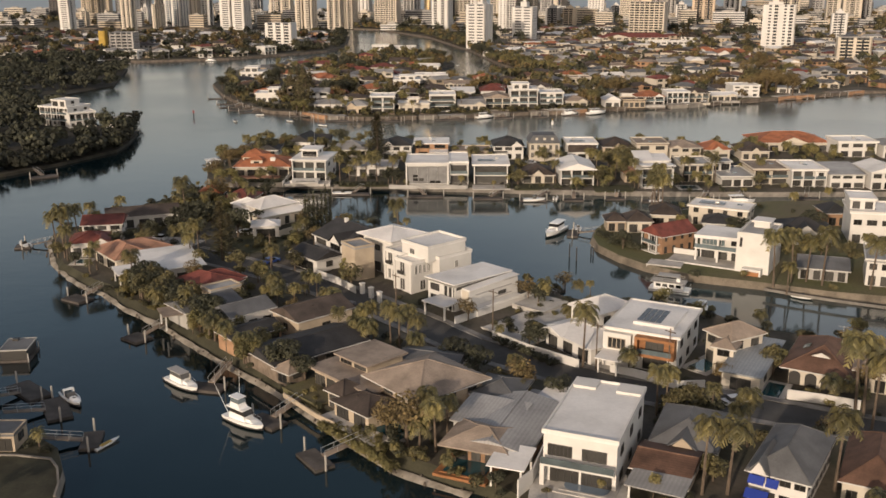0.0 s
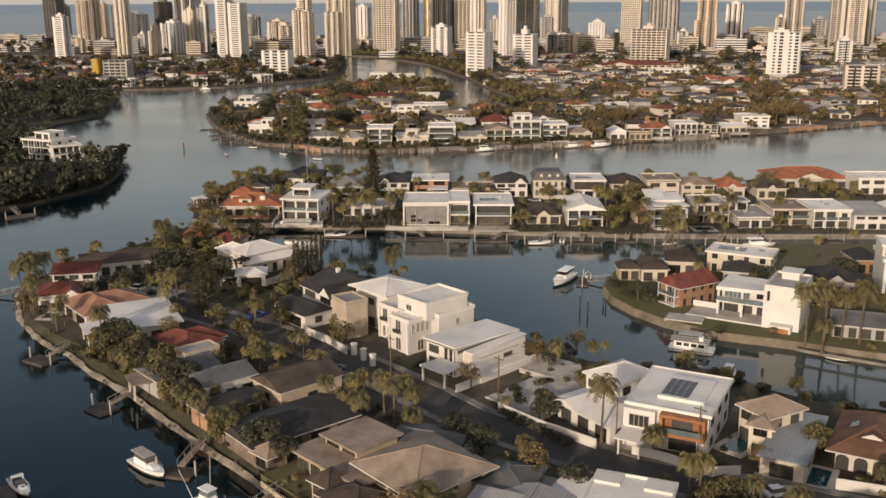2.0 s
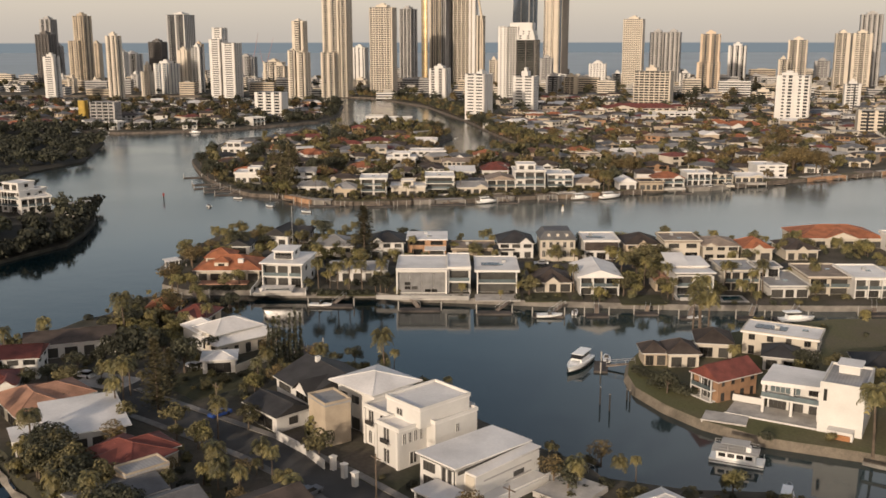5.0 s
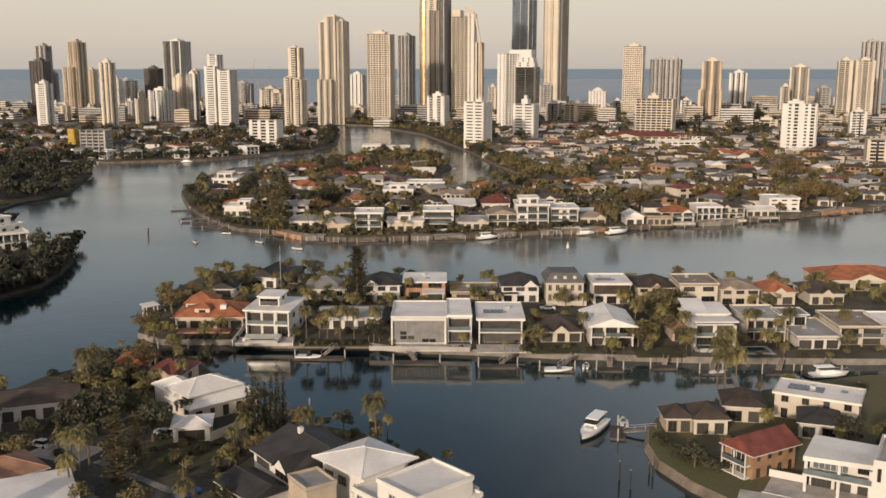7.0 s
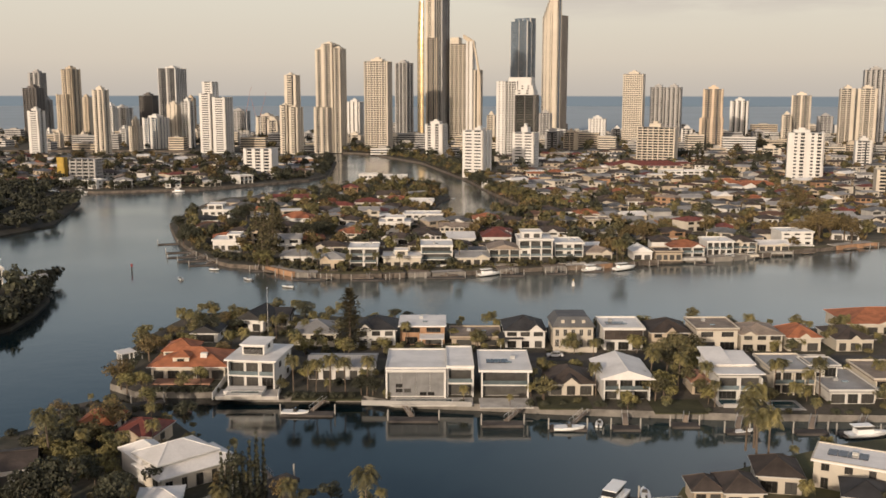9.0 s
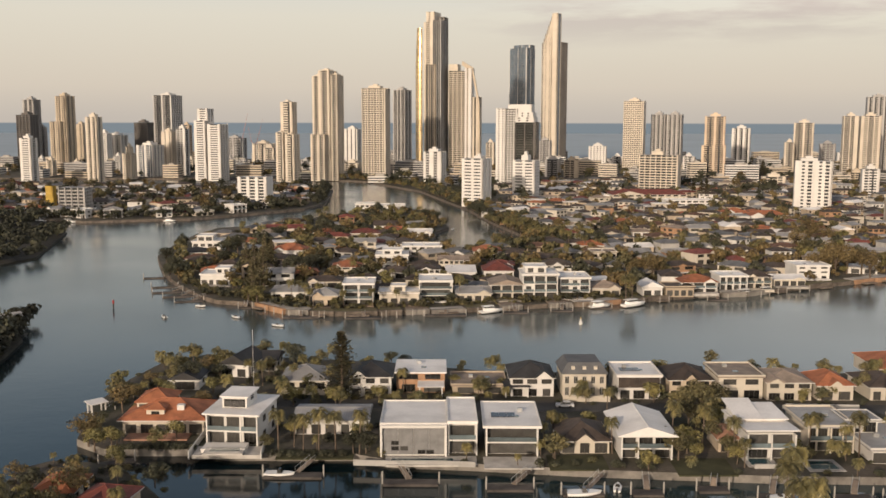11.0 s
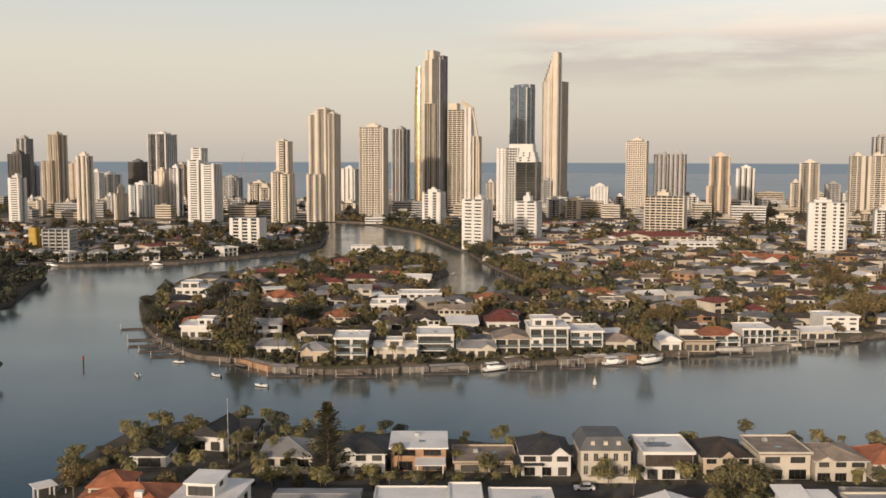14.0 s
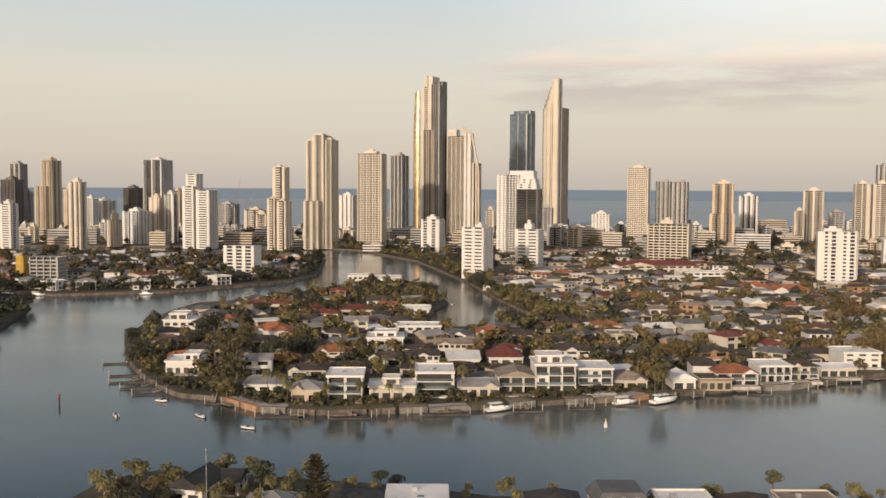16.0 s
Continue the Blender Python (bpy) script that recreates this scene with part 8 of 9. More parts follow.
house(123.7, 517.1, 11.6, 1, 13, "white flat-roofed house with verandas", 5.8, 2, WHITE, "flat", R_WHITE, n=4, fill=0.7, group=I, bal=True)
house(135.9, 521.4, 10.6, 1, 13, "cream house with brown hip roof and posts", 5.1, 2, CREAM, "hip", R_BROWN, 2.2, n=3, fill=0.6, group=I, bal=True, posts=True)
house(151.0, 528.0, 13.8, 1, 12, "low open boathouse with pale roof", 3.0, 1, CREAM, "gable_x", R_WHITE, 1.2, n=4, fill=0.8, group=I)
house(168.2, 546.5, 14.9, 1, 14, "white three-storey house with flat roof", 5.8, 3, WHITE, "flat", R_WHITE, n=3, fill=0.5, group=I)
# behind them
house(-41.4, 557.1, 12.8, 1, 12, "cream house with bright terracotta hip roof", 3.7, 2, CREAM, "hip", R_ORANGE, 2.4, n=3, group=I)
house(-21.2, 573.4, 15.1, 1, 15, "white two-storey house with parapets", 6.7, 2, WHITE, "flat", R_WHITE, n=4, group=I, upper=(0.2, 0.8, 0.3, 0.9, 2.0))
house(-7.6, 619.2, 20.1, 1, 14, "long white flat-roofed house", 5.0, 2, WHITE, "flat", R_WHITE, n=5, group=I)
house(26.2, 610.1, 14.3, 1, 13, "cream house with terracotta hip roof by the inlet", 3.8, 1, CREAM, "hip", R_ORANGE, 2.6, n=3, group=I)
house(27.7, 548.6, 13.4, 1, 14, "white house with bright red hip roof", 3.4, 1, WHITE, "hip", R_RED, 3.4, n=3, group=I)
house(9.3, 571.2, 16.6, 1, 11, "long two-storey cream apartment row", 4.8, 2, CREAM, "gable_x", R_TAN, 1.6, n=7, group=I)
house(-4.8, 543.2, 12.3, 1, 12, "house with dark red-brown roof", 4.8, 2, WHITE, "hip", R_BROWN, 1.8, n=5, group=I)
house(10.8, 543.5, 12.8, 1, 12, "white house with curved metal roofs", 3.4, 1, WHITE, "skillion", R_WHITE, 1.5, n=3, group=I)
house(-75.2, 611.0, 16.5, 1, 13, "white house with terracotta hip roof among dark trees", 4.2, 1, WHITE, "hip", R_ORANGE, 2.8, n=3, group=I)
house(-93.0, 715.0, 24.1, 2, 13, "long cream house with maroon roof", 3.6, 1, CREAM, "gable_x", R_RED, 1.8, n=6, group=I)
house(-121.1, 626.7, 14.8, 2, 15, "large white stepped waterfront house", 6.4, 2, WHITE, "flat", R_WHITE, n=4, group=I, upper=(0.15, 0.7, 0.2, 0.9, 2.8))
house(-95.2, 530.2, 12.2, 1, 13, "white house with white parapet roof", 4.4, 1, WHITE, "flat", R_WHITE, n=4, group=I, upper=(0.5, 0.95, 0.3, 0.9, 2.2))
house(-123.9, 609.8, 14.3, 1, 12, "dark grey hip-roof house on the river", 3.2, 1, WHITE, "hip", R_DARK, 2.0, n=3, group=I)
house(-112.0, 574.1, 14.5, 1, 12, "pink brick house with brown tiled roof", 3.6, 1, BRICK, "hip", R_BROWN, 2.2, n=3, group=I)
house(-96.5, 563.8, 11.9, 1, 12, "low house with brown hip roof", 3.2, 1, BEIGE, "hip", R_BROWN, 2.2, n=2, group=I)
house(-54.5, 860.4, 14.4, 2, 14, "white flat-roofed house at the river tip", 6.0, 2, WHITE, "flat", R_WHITE, n=4, group=I)
house(-33.8, 865.3, 19.4, 2, 14, "white low house at the river tip", 4.6, 1, WHITE, "flat", R_WHITE, n=4, group=I)
house(-42.3, 692.9, 17.1, 2, 13, "house with maroon tiled roof", 3.4, 1, CREAM, "hip", R_RED, 2.2, n=3, group=I)
house(-36.6, 647.2, 15.6, 1, 12, "white cottage with red-brown roof", 3.4, 1, WHITE, "hip", R_RED, 2.0, n=3, group=I)
house(-32.1, 729.8, 14.4, 2, 12, "white house with brown gable roof", 3.8, 1, WHITE, "gable", R_BROWN, 2.6, n=2, group=I)
house(83.5, 635.5, 13.2, 1, 12, "house with terracotta hip roof on the street", 3.6, 1, CREAM, "hip", R_ORANGE, 2.2, n=3, group=I)
house(82.2, 589.8, 11.9, 1, 12, "cream two-storey house with flat roof", 6.0, 2, CREAM, "flat", R_TAN, n=4, group=I)
house(55.2, 559.0, 15.0, 1, 13, "house with brown hip roof and white walls", 4.2, 2, WHITE, "hip", R_BROWN, 2.4, n=3, group=I)
house(187.9, 972.0, 66.6, 3, 22, "long institutional building with red tiled roof", 5.0, 2, CREAM, "hip", R_RED, 4.0, n=10, group=I)
house(216.1, 813.0, 17.6, 2, 15, "house with bright orange-red roof", 4.2, 1, WHITE, "hip", R_ORANGE, 3.0, n=3, group=I)
house(232.4, 793.9, 26.1, 2, 15, "row of white houses with orange-red roofs", 4.2, 1, WHITE, "hip", R_ORANGE, 3.0, n=4, group=I)
house(209.2, 910.1, 41.8, 3, 16, "long white low building with flat roof", 5.0, 2, WHITE, "flat", R_WHITE, n=8, group=I)


# retaining walls and paved or decked terraces along the island's waterline
shore_rnd = random.Random(64)
for p, q in zip(FAR[6:19], FAR[7:20]):
    run, turn = math.dist(p, q), math.degrees(math.atan2(q[1] - p[1], q[0] - p[0]))
    k = max(1, round(run / 12.5))
    for i in range(k):
        c, half = Vector(p).lerp(Vector(q), (i + 0.5) / k), run / k / 2 - shore_rnd.uniform(0.1, 0.8)
        stone, top = shore_rnd.choice(((SEAWALL, CONC), (SEAWALL, DECK), (DECK, PAVE), (ROCK, GRASS), (ROCK, DECK), (BRICK, CONC), (ROCK, GRASS))), shore_rnd.uniform(0.05, 0.45)
        e = thing("waterside_terrace", c.x, c.y, Z0, turn, "stone-walled waterside terrace before an island house", "terrace", "island terraces")
        box_part("retaining_wall", e, -half, -shore_rnd.uniform(0.4, 1.3), -2.0, half, 0.5, top, stone[0])
        box_part("paving", e, -half + 0.2, 0.502, -0.4, half - 0.2, shore_rnd.uniform(4.0, 8.0), top - 0.06, stone[1])
        if shore_rnd.random() < 0.55:
            box_part("boat_landing", e, -half * 0.6, -shore_rnd.uniform(3.0, 4.5), 0.4 - Z0, half * shore_rnd.uniform(0.2, 0.7), -1.31, 0.75 - Z0, DECK)
        for x in (-half * 0.5, half * 0.4) if shore_rnd.random() < 0.6 else ():
            shared("pile", ("pile", 2.4), e, (x, -shore_rnd.uniform(3.0, 5.0), -Z0), 0, lambda: pile_mesh(2.4))


# ---- dense suburb and city blocks ----
scatter_rnd = random.Random(5)


def free(x, y, r):
    return all((x - a) ** 2 + (y - b) ** 2 > (r + c) ** 2 for a, b, c in PLACED)


def pick_house():
    pick = scatter_rnd.random()
    roof = (("hip", R_SLATE, "slate-grey tiled hip roof") if pick < 0.24 else ("gable_x", R_GREY, "grey metal gable roof") if pick < 0.33 else
            ("hip", R_BROWN, "brown tiled hip roof") if pick < 0.56 else ("flat", R_GREY, "grey flat roof") if pick < 0.64 else ("flat", R_WHITE, "pale flat roof") if pick < 0.68 else
            ("hip", R_ORANGE, "terracotta hip roof") if pick < 0.73 else ("gable_x", R_WHITE, "white metal gable roof") if pick < 0.78 else ("gable", R_BROWN, "brown gable roof") if pick < 0.85 else
            ("hip", R_RUST, "rust-brown tiled hip roof") if pick < 0.90 else ("hip", R_TAN, "tan tiled hip roof") if pick < 0.95 else ("hip", R_RED, "dark red hip roof"))
    wall = scatter_rnd.choice(((WHITE, "white"), (CREAM, "cream"), (CREAM, "cream"), (BEIGE, "beige"), (BEIGE, "beige"), (GREYW, "grey"), (BRICK, "brick")))
    return roof, wall


def dry(x, y):
    """Whether a house at (x, y) stands clear of the shore on all sides."""
    return any(all(inside(x + u, y + v, shape) for u, v in ((-8, -2), (8, -2), (8, 12), (-8, 12))) for shape in (FAR, NORTH))


def lots(poly, dx, dy, limit, keep, r):
    """Places for houses along parallel streets."""
    xs, ys = [p[0] for p in poly], [p[1] for p in poly]
    out, row, y = [], 0, min(ys)
    while y < max(ys):
        x = min(xs) + (row % 2) * dx * 0.4
        while x < max(xs):
            px, py = x + scatter_rnd.uniform(-2.5, 2.5), y + scatter_rnd.uniform(-3, 3)
            if len(out) < limit and scatter_rnd.random() < keep and inside(px, py, poly) and dry(px, py) and free(px, py + 5, r):
                out.append((px, py))
            x += dx
        y += dy
        row += 1
    return out


def suburb(poly, dx, dy, rot, limit, group, keep=0.9):
    """Ordinary houses, each with its own walls, roof and windows."""
    for px, py in lots(poly, dx, dy, limit, keep, 5.0):
        w, d = scatter_rnd.uniform(10, 15), scatter_rnd.uniform(8, 12)
        (roof, rm, tone), (wall, tone2) = pick_house()
        two = scatter_rnd.random() < 0.22
        house(px, py, w, rot + scatter_rnd.choice((0, 0, 0, 90, -30, 20)) + scatter_rnd.uniform(-10, 10), d, f"{tone2} suburban house with {tone}", 5.4 if two else 2.9, 2 if two else 1, wall, roof, rm, 1.7, n=2, faces="f", group=group, parapet=0.0)


def far_suburb(name, poly, dx, dy, rot, limit, size, label):
    """Houses too far off to pick apart: walls, roofs and windows joined in one sheet."""
    mats = [WHITE, CREAM, BEIGE, GREYW, BRICK, R_SLATE, R_GREY, R_BROWN, R_WHITE, R_ORANGE, R_TAN, R_RED, R_RUST, GLASS]
    b = Mesher()
    for px, py in lots(poly, dx, dy, limit, 0.92, 5.0 * size):
        w, d, h = scatter_rnd.uniform(11, 18) * size, scatter_rnd.uniform(9, 13) * size, scatter_rnd.choice((2.5, 2.6, 2.7, 2.8, 5.0, 5.4))
        PLACED.append((px, py + d / 2, max(w, d) / 2))
        (roof, rm, _), (wall, _) = pick_house()
        a = radians(rot + scatter_rnd.choice((0, 0, 90, 35, -40)) + scatter_rnd.uniform(-10, 10))
        c, s = math.cos(a), math.sin(a)

        def at(u, v, z):
            return (px + u * c - v * s, py + u * s + v * c, Z0 + z)

        def cuboid(x0, y0, z0, x1, y1, z1, slot):
            q = [at(x0, y0, z0), at(x1, y0, z0), at(x1, y1, z0), at(x0, y1, z0), at(x0, y0, z1), at(x1, y0, z1), at(x1, y1, z1), at(x0, y1, z1)]
            k = len(b.v)
            b.v += q
            for f in ((0, 3, 2, 1), (4, 5, 6, 7), (0, 1, 5, 4), (1, 2, 6, 5), (2, 3, 7, 6), (3, 0, 4, 7)):
                b.f.append(tuple(k + i for i in f))
                b.s.append(slot)
        cuboid(-w / 2, 0, -0.3, w / 2, d, h, mats.index(wall))
        r = mats.index(rm)
        if roof == "flat":
            cuboid(-w / 2 - 0.5, -0.5, h, w / 2 + 0.5, d + 0.5, h + 0.4, r)
        else:
            o, rise, inset = 0.6, 1.9 * size, min(d, w) / 2 if roof == "hip" else -0.01
            e = [at(-w / 2 - o, -o, h), at(w / 2 + o, -o, h), at(w / 2 + o, d + o, h), at(-w / 2 - o, d + o, h)]
            t0, t1 = at(-w / 2 - o + inset, d / 2, h + rise), at(w / 2 + o - inset, d / 2, h + rise)
            for q in ([e[0], e[1], t1, t0], [e[2], e[3], t0, t1], [e[1], e[2], t1], [e[3], e[0], t0], e[::-1]):
                b.poly(q, r)
        for fl in range(2 if h > 4 else 1):
            for i in range(3):
                u, k = -w / 2 + w * (i + scatter_rnd.uniform(0.35, 0.65)) / 3, w * scatter_rnd.uniform(0.05, 0.11)
                cuboid(u - k, -0.06, fl * 2.6 + 0.6, u + k, 0.05, fl * 2.6 + 2.0, mats.index(GLASS))
    return tagged(new(name, b.mesh(name, *mats)), label, "houses", kind="stuff")


# ---- waterfront row of the north bank ----
bank = [(-123.3, 877.1), (-133.2, 864.7), (-155.3, 837.3), (-177.4, 818.8), (-212.4, 810.6), (-246.5, 802.7), (-289.8, 817.8)]
row_rnd = random.Random(31)
for p, q in zip(bank, bank[1:]):
    run = math.dist(p, q)
    turn = math.degrees(math.atan2(p[1] - q[1], p[0] - q[0]))
    for i in range(int(run / 19)):
        c = Vector(p).lerp(Vector(q), (i + 0.5) / int(run / 19))
        back = Vector((-math.sin(radians(turn)), math.cos(radians(turn)))) * row_rnd.uniform(5, 9)
        two = row_rnd.random() < 0.65
        kind, rm = row_rnd.choice((("flat", R_WHITE), ("hip", R_GREY), ("gable", R_BROWN), ("flat", R_WHITE), ("hip", R_ORANGE)))
        house(c.x + back.x, c.y + back.y, row_rnd.uniform(11, 15), turn + row_rnd.uniform(-6, 6), 12, "white waterfront house with terraces on the north bank", 5.8 if two else 3.2, 2 if two else 1, row_rnd.choice((WHITE, WHITE, CREAM)), kind, rm, 2.0, n=3, fill=0.75, bal=two, group="north bank houses")
        if row_rnd.random() < 0.5:
            e = jetty(c.x, c.y, c.x - back.x * 0.9, c.y - back.y * 0.9, 9, 3, along=turn)
        if row_rnd.random() < 0.4:
            boat(c.x - back.x * 1.6, c.y - back.y * 1.6, c.x - back.x * 1.6 + 8, c.y - back.y * 1.6, "white cruiser moored on the north bank", "cruiser", row_rnd.uniform(7, 10))


ISLE = [(-94.5, 509.4), (-71.7, 496.0), (-39.3, 482.1), (-2.4, 487.5), (24.5, 494.8), (64.5, 502.5), (108.9, 518.6), (153.5, 536.2), (178.0, 551.5), (309.7, 831.0), (190.8, 862.8), (44.8, 758.7), (55.4, 696.2), (48.8, 660.3), (5.3, 640.3), (-4.5, 658.9), (-3.4, 757.0), (-19.9, 861.7), (-52.9, 872.1), (-78.2, 809.2), (-116.4, 739.6), (-143.0, 690.3), (-140.7, 622.7), (-119.3, 551.9)]
suburb(ISLE, 19, 22, 4, 143, "island suburb", 0.85)
CITY = [(60, 900), (420, 760), (700, 1000), (640, 1380), (90, 1380), (60, 1000)]
SOUTH = [(152, 492), (270, 540), (420, 700), (420, 760), (300, 800), (150, 660)]
suburb(SOUTH, 20, 24, 4, 34, "south shore suburb", 0.8)
BEHIND = [(60, 640), (178, 552), (420, 700), (420, 800), (330, 900), (60, 930), (30, 900), (50, 760)]
far_suburb("south_shore_roofs", BEHIND, 15.5, 17, 4, 260, 0.85, "crowded low suburban houses behind the shore")
far_suburb("city_suburb", CITY, 20, 22, 8, 380, 1.0, "distant suburb of low houses before the towers")
BANK = [(-104.5, 1031.0), (-101.0, 944.8), (-135.5, 876.6), (-180.2, 829.2), (-249.0, 809.2), (-292.8, 824.6), (-420.0, 840.0), (-700.0, 1180.0), (-140.0, 1120.0)]
far_suburb("north_bank_suburb", BANK, 18, 21, 6, 300, 0.95, "houses along the north river bank")


tones = [T_WHITE, T_CREAM, T_GREY, T_TAN, T_GLASS, CONC]
b, made = Mesher(), 0
for k in range(4000):
    if made >= 170:
        break
    x, y = scatter_rnd.uniform(-720, 820), scatter_rnd.uniform(1150, 1780)
    w, d, h, q = scatter_rnd.uniform(16, 42), scatter_rnd.uniform(11, 18), scatter_rnd.choice((7, 7, 10, 10, 14, 17)), scatter_rnd.randrange(4)
    if abs(x) < 0.5 * (y - 100) and free(x, y + 8, w * 0.55) and inside(x, y, FAR):
        PLACED.append((x, y + d / 2, w * 0.55))
        a = radians(scatter_rnd.uniform(-18, 4))
        b.box(x - w / 2 + 0.5, y + 0.5, Z0 - 0.4, x + w / 2 - 0.5, y + d - 0.5, Z0 + h, 4, rot=a, pivot=(x, y))
        for s in range(int(h / 2.8) + 1):
            b.box(x - w / 2, y, Z0 + s * 2.8, x + w / 2, y + d, Z0 + s * 2.8 + 1.4, q, rot=a, pivot=(x, y))
        b.box(x - w * 0.2, y + d * 0.3, Z0 + h, x + w * 0.15, y + d * 0.7, Z0 + h + 3, 5, rot=a, pivot=(x, y))
        made += 1
tagged(new("city_blocks", b.mesh("city_blocks", *tones)), "distant low-rise city buildings at the foot of the towers", "buildings", kind="stuff")


# ---- planting ----
def clear(x, y):
    return not free(x, y, 0.5)


ROADPTS = [tuple(Vector(p).lerp(Vector(q), i / 8)) for p, q in zip(near_road, near_road[1:]) for i in range(8)]
def inlet(x, y):
    return clear(x, y) or not inside(x, y, FAR)


woods("island_trees", "dense garden trees between the island houses", ISLE, 500, ("far_a", "far_d", "far_d", "far_a", "far_c", "palm_a", "far_b"), 3, 0.4, 1.0, clear, stems=True)
woods("island_shrubs", "low garden shrubs and hedges between houses", ISLE, 400, ("far_s", "far_t", "far_t"), 4, 0.5, 1.1, clear)
woods("city_trees", "street trees among the city blocks", [(-760, 1180), (60, 950), (420, 740), (760, 1000), (800, 1700), (-760, 1700)], 600, ("wood_b", "wood_a", "wood_d", "wood_b"), 5, 0.7, 1.5, inlet)
woods("suburb_trees", "bronze and olive garden trees crowding the suburb houses", [(60, 640), (178, 560), (420, 700), (640, 960), (600, 1200), (90, 1200), (50, 930), (50, 760)], 430, ("far_d", "far_a", "far_b", "far_c", "wood_d", "wood_b", "far_t"), 33, 0.45, 1.0, lambda x, y: not free(x, y, -4.5), stems=True)
woods("inlet_bank_trees", "palms and dark trees overhanging the inlet", [(-15.2, 1080.4), (25.3, 883.6), (39.4, 781.8), (54.6, 703.0), (49.6, 668.3), (72.0, 660.0), (76.0, 705.0), (58.0, 785.0), (46.0, 885.0), (6.0, 1085.0)], 210, ("wood_b", "palm_b", "far_a", "wood_d", "far_b", "palm_a"), 34, 0.45, 0.95, inlet, stems=True)
woods("inlet_trees", "trees along the banks of the inlet", [(-133.5, 1275.3), (-82.5, 1279.0), (-4.8, 1153.0), (40.9, 942.0), (64.1, 745.6), (75.7, 708.3), (61.6, 627.7), (34.7, 627.0), (19.1, 819.7), (-13.8, 990.3), (-69.3, 1097.6), (-118.1, 1145.7)], 330, ("wood_a", "wood_d", "far_c", "wood_b"), 17, 0.4, 0.95, inlet)
woods("north_bank_trees", "garden trees on the north bank", BANK, 360, ("wood_b", "wood_a", "wood_d", "wood_b"), 6, 0.6, 1.25, clear)
woods("bank_woods", "dark mangrove and gum woods on the river bank", WOOD, 1000, ("wood_m", "wood_m", "wood_m", "wood_m", "wood_b"), 7, 0.55, 1.05, clear, 0.6)
woods("middle_shrubs", "garden shrubs along the middle strip", MID, 320, ("shrub", "shrub_d", "shrub_d", "palm_c"), 8, 0.5, 1.1, lambda x, y: clear(x, y) or 336 < y < 352)


def off_street(x, y):
    return clear(x, y) or any((x - a) ** 2 + (y - b) ** 2 < 34 for a, b in ROADPTS)


woods("near_shrubs", "garden shrubs of the near peninsula", NEAR, 420, ("shrub", "shrub_d", "shrub_d", "shrub_y", "shrub", "palm_c"), 9, 0.45, 1.1, off_street)
woods("point_shrubs", "garden shrubs on the canal point", EAST, 90, ("shrub", "shrub_d", "palm_c"), 10, 0.5, 1.2, clear)
woods("island_shore_shrubs", "scrubby plants along the island shore", [(-121.9, 564.3), (-108.5, 531.6), (-93.5, 505.7), (-71.0, 492.5), (-55.3, 478.7), (-38.6, 475.7), (-2.4, 480.2), (23.9, 487.1), (63.3, 496.2), (107.7, 514.6), (151.3, 530.7), (156.3, 543.0), (111.5, 526.8), (65.6, 508.1), (24.6, 496.5), (-2.4, 490.9), (-40.0, 487.8), (-69.7, 505.1), (-94.5, 517.3), (-112.6, 552.1)], 380, ("far_s", "far_t", "far_t", "shrub_y"), 14, 0.3, 0.85, clear)
woods("south_shore_trees", "bronze and olive trees on the south shore", [(160, 505), (260, 548), (400, 700), (400, 760), (260, 750), (160, 650)], 90, ("far_d", "far_d", "far_a", "far_c"), 15, 0.45, 0.9, inlet, stems=True)
woods("near_palms", "mixed palms and shrubs between the near houses", NEAR, 90, ("palm_c", "palm_a", "round_c", "shrub_y"), 16, 0.4, 0.7, off_street, stems=True)
woods("bank_hedges", "dense garden shrubs and small trees above the beach", [(-72.0, 206.0), (-57.2, 191.5), (-44.4, 176.0), (-32.3, 162.5), (-24.0, 153.0), (-21.0, 158.0), (-30.0, 168.0), (-42.0, 182.0), (-55.0, 198.0), (-68.0, 211.0)], 110, ("shrub_d", "shrub", "round_b", "palm_c", "shrub_d", "round_a"), 41, 0.4, 0.8, lambda x, y: not free(x, y, -2.5), stems=True)
woods("shore_scrub", "golden scrub and grasses along the sandy edge", [(-69.8, 201.0), (-57.2, 188.5), (-44.4, 172.9), (-32.3, 159.4), (-25.1, 151.1), (-20.5, 144.5), (-12.4, 133.8), (-7.0, 127.6), (1.1, 122.1), (5.0, 120.2), (5.9, 122.0), (2.0, 123.9), (-6.3, 129.8), (-11.7, 136.2), (-20.0, 147.3), (-31.9, 162.7), (-44.1, 176.6), (-57.2, 192.9), (-70.1, 206.0)], 80, ("shrub_y", "shrub", "shrub_y", "palm_c"), 18, 0.25, 0.6, clear)
woods("middle_trees", "garden palms and trees squeezed between the waterfront houses", MID, 280, ("palm_c", "round_c", "round_a", "palm_c", "shrub_d"), 19, 0.4, 0.75, lambda x, y: not free(x, y, -3.2) or 337 < y < 351, stems=True)
woods("near_garden_trees", "small garden trees between the near houses", NEAR, 300, ("round_b", "shrub", "palm_c", "shrub_d", "round_a", "shrub_d", "round_d"), 20, 0.3, 0.62, lambda x, y: not free(x, y, -2.6) or any((x - a) ** 2 + (y - b) ** 2 < 34 for a, b in ROADPTS), stems=True)
woods("island_garden_trees", "small trees squeezed between island houses", ISLE, 260, ("far_a", "far_c", "far_d", "far_t", "far_b"), 23, 0.35, 0.7, lambda x, y: not free(x, y, -3.0), stems=True)
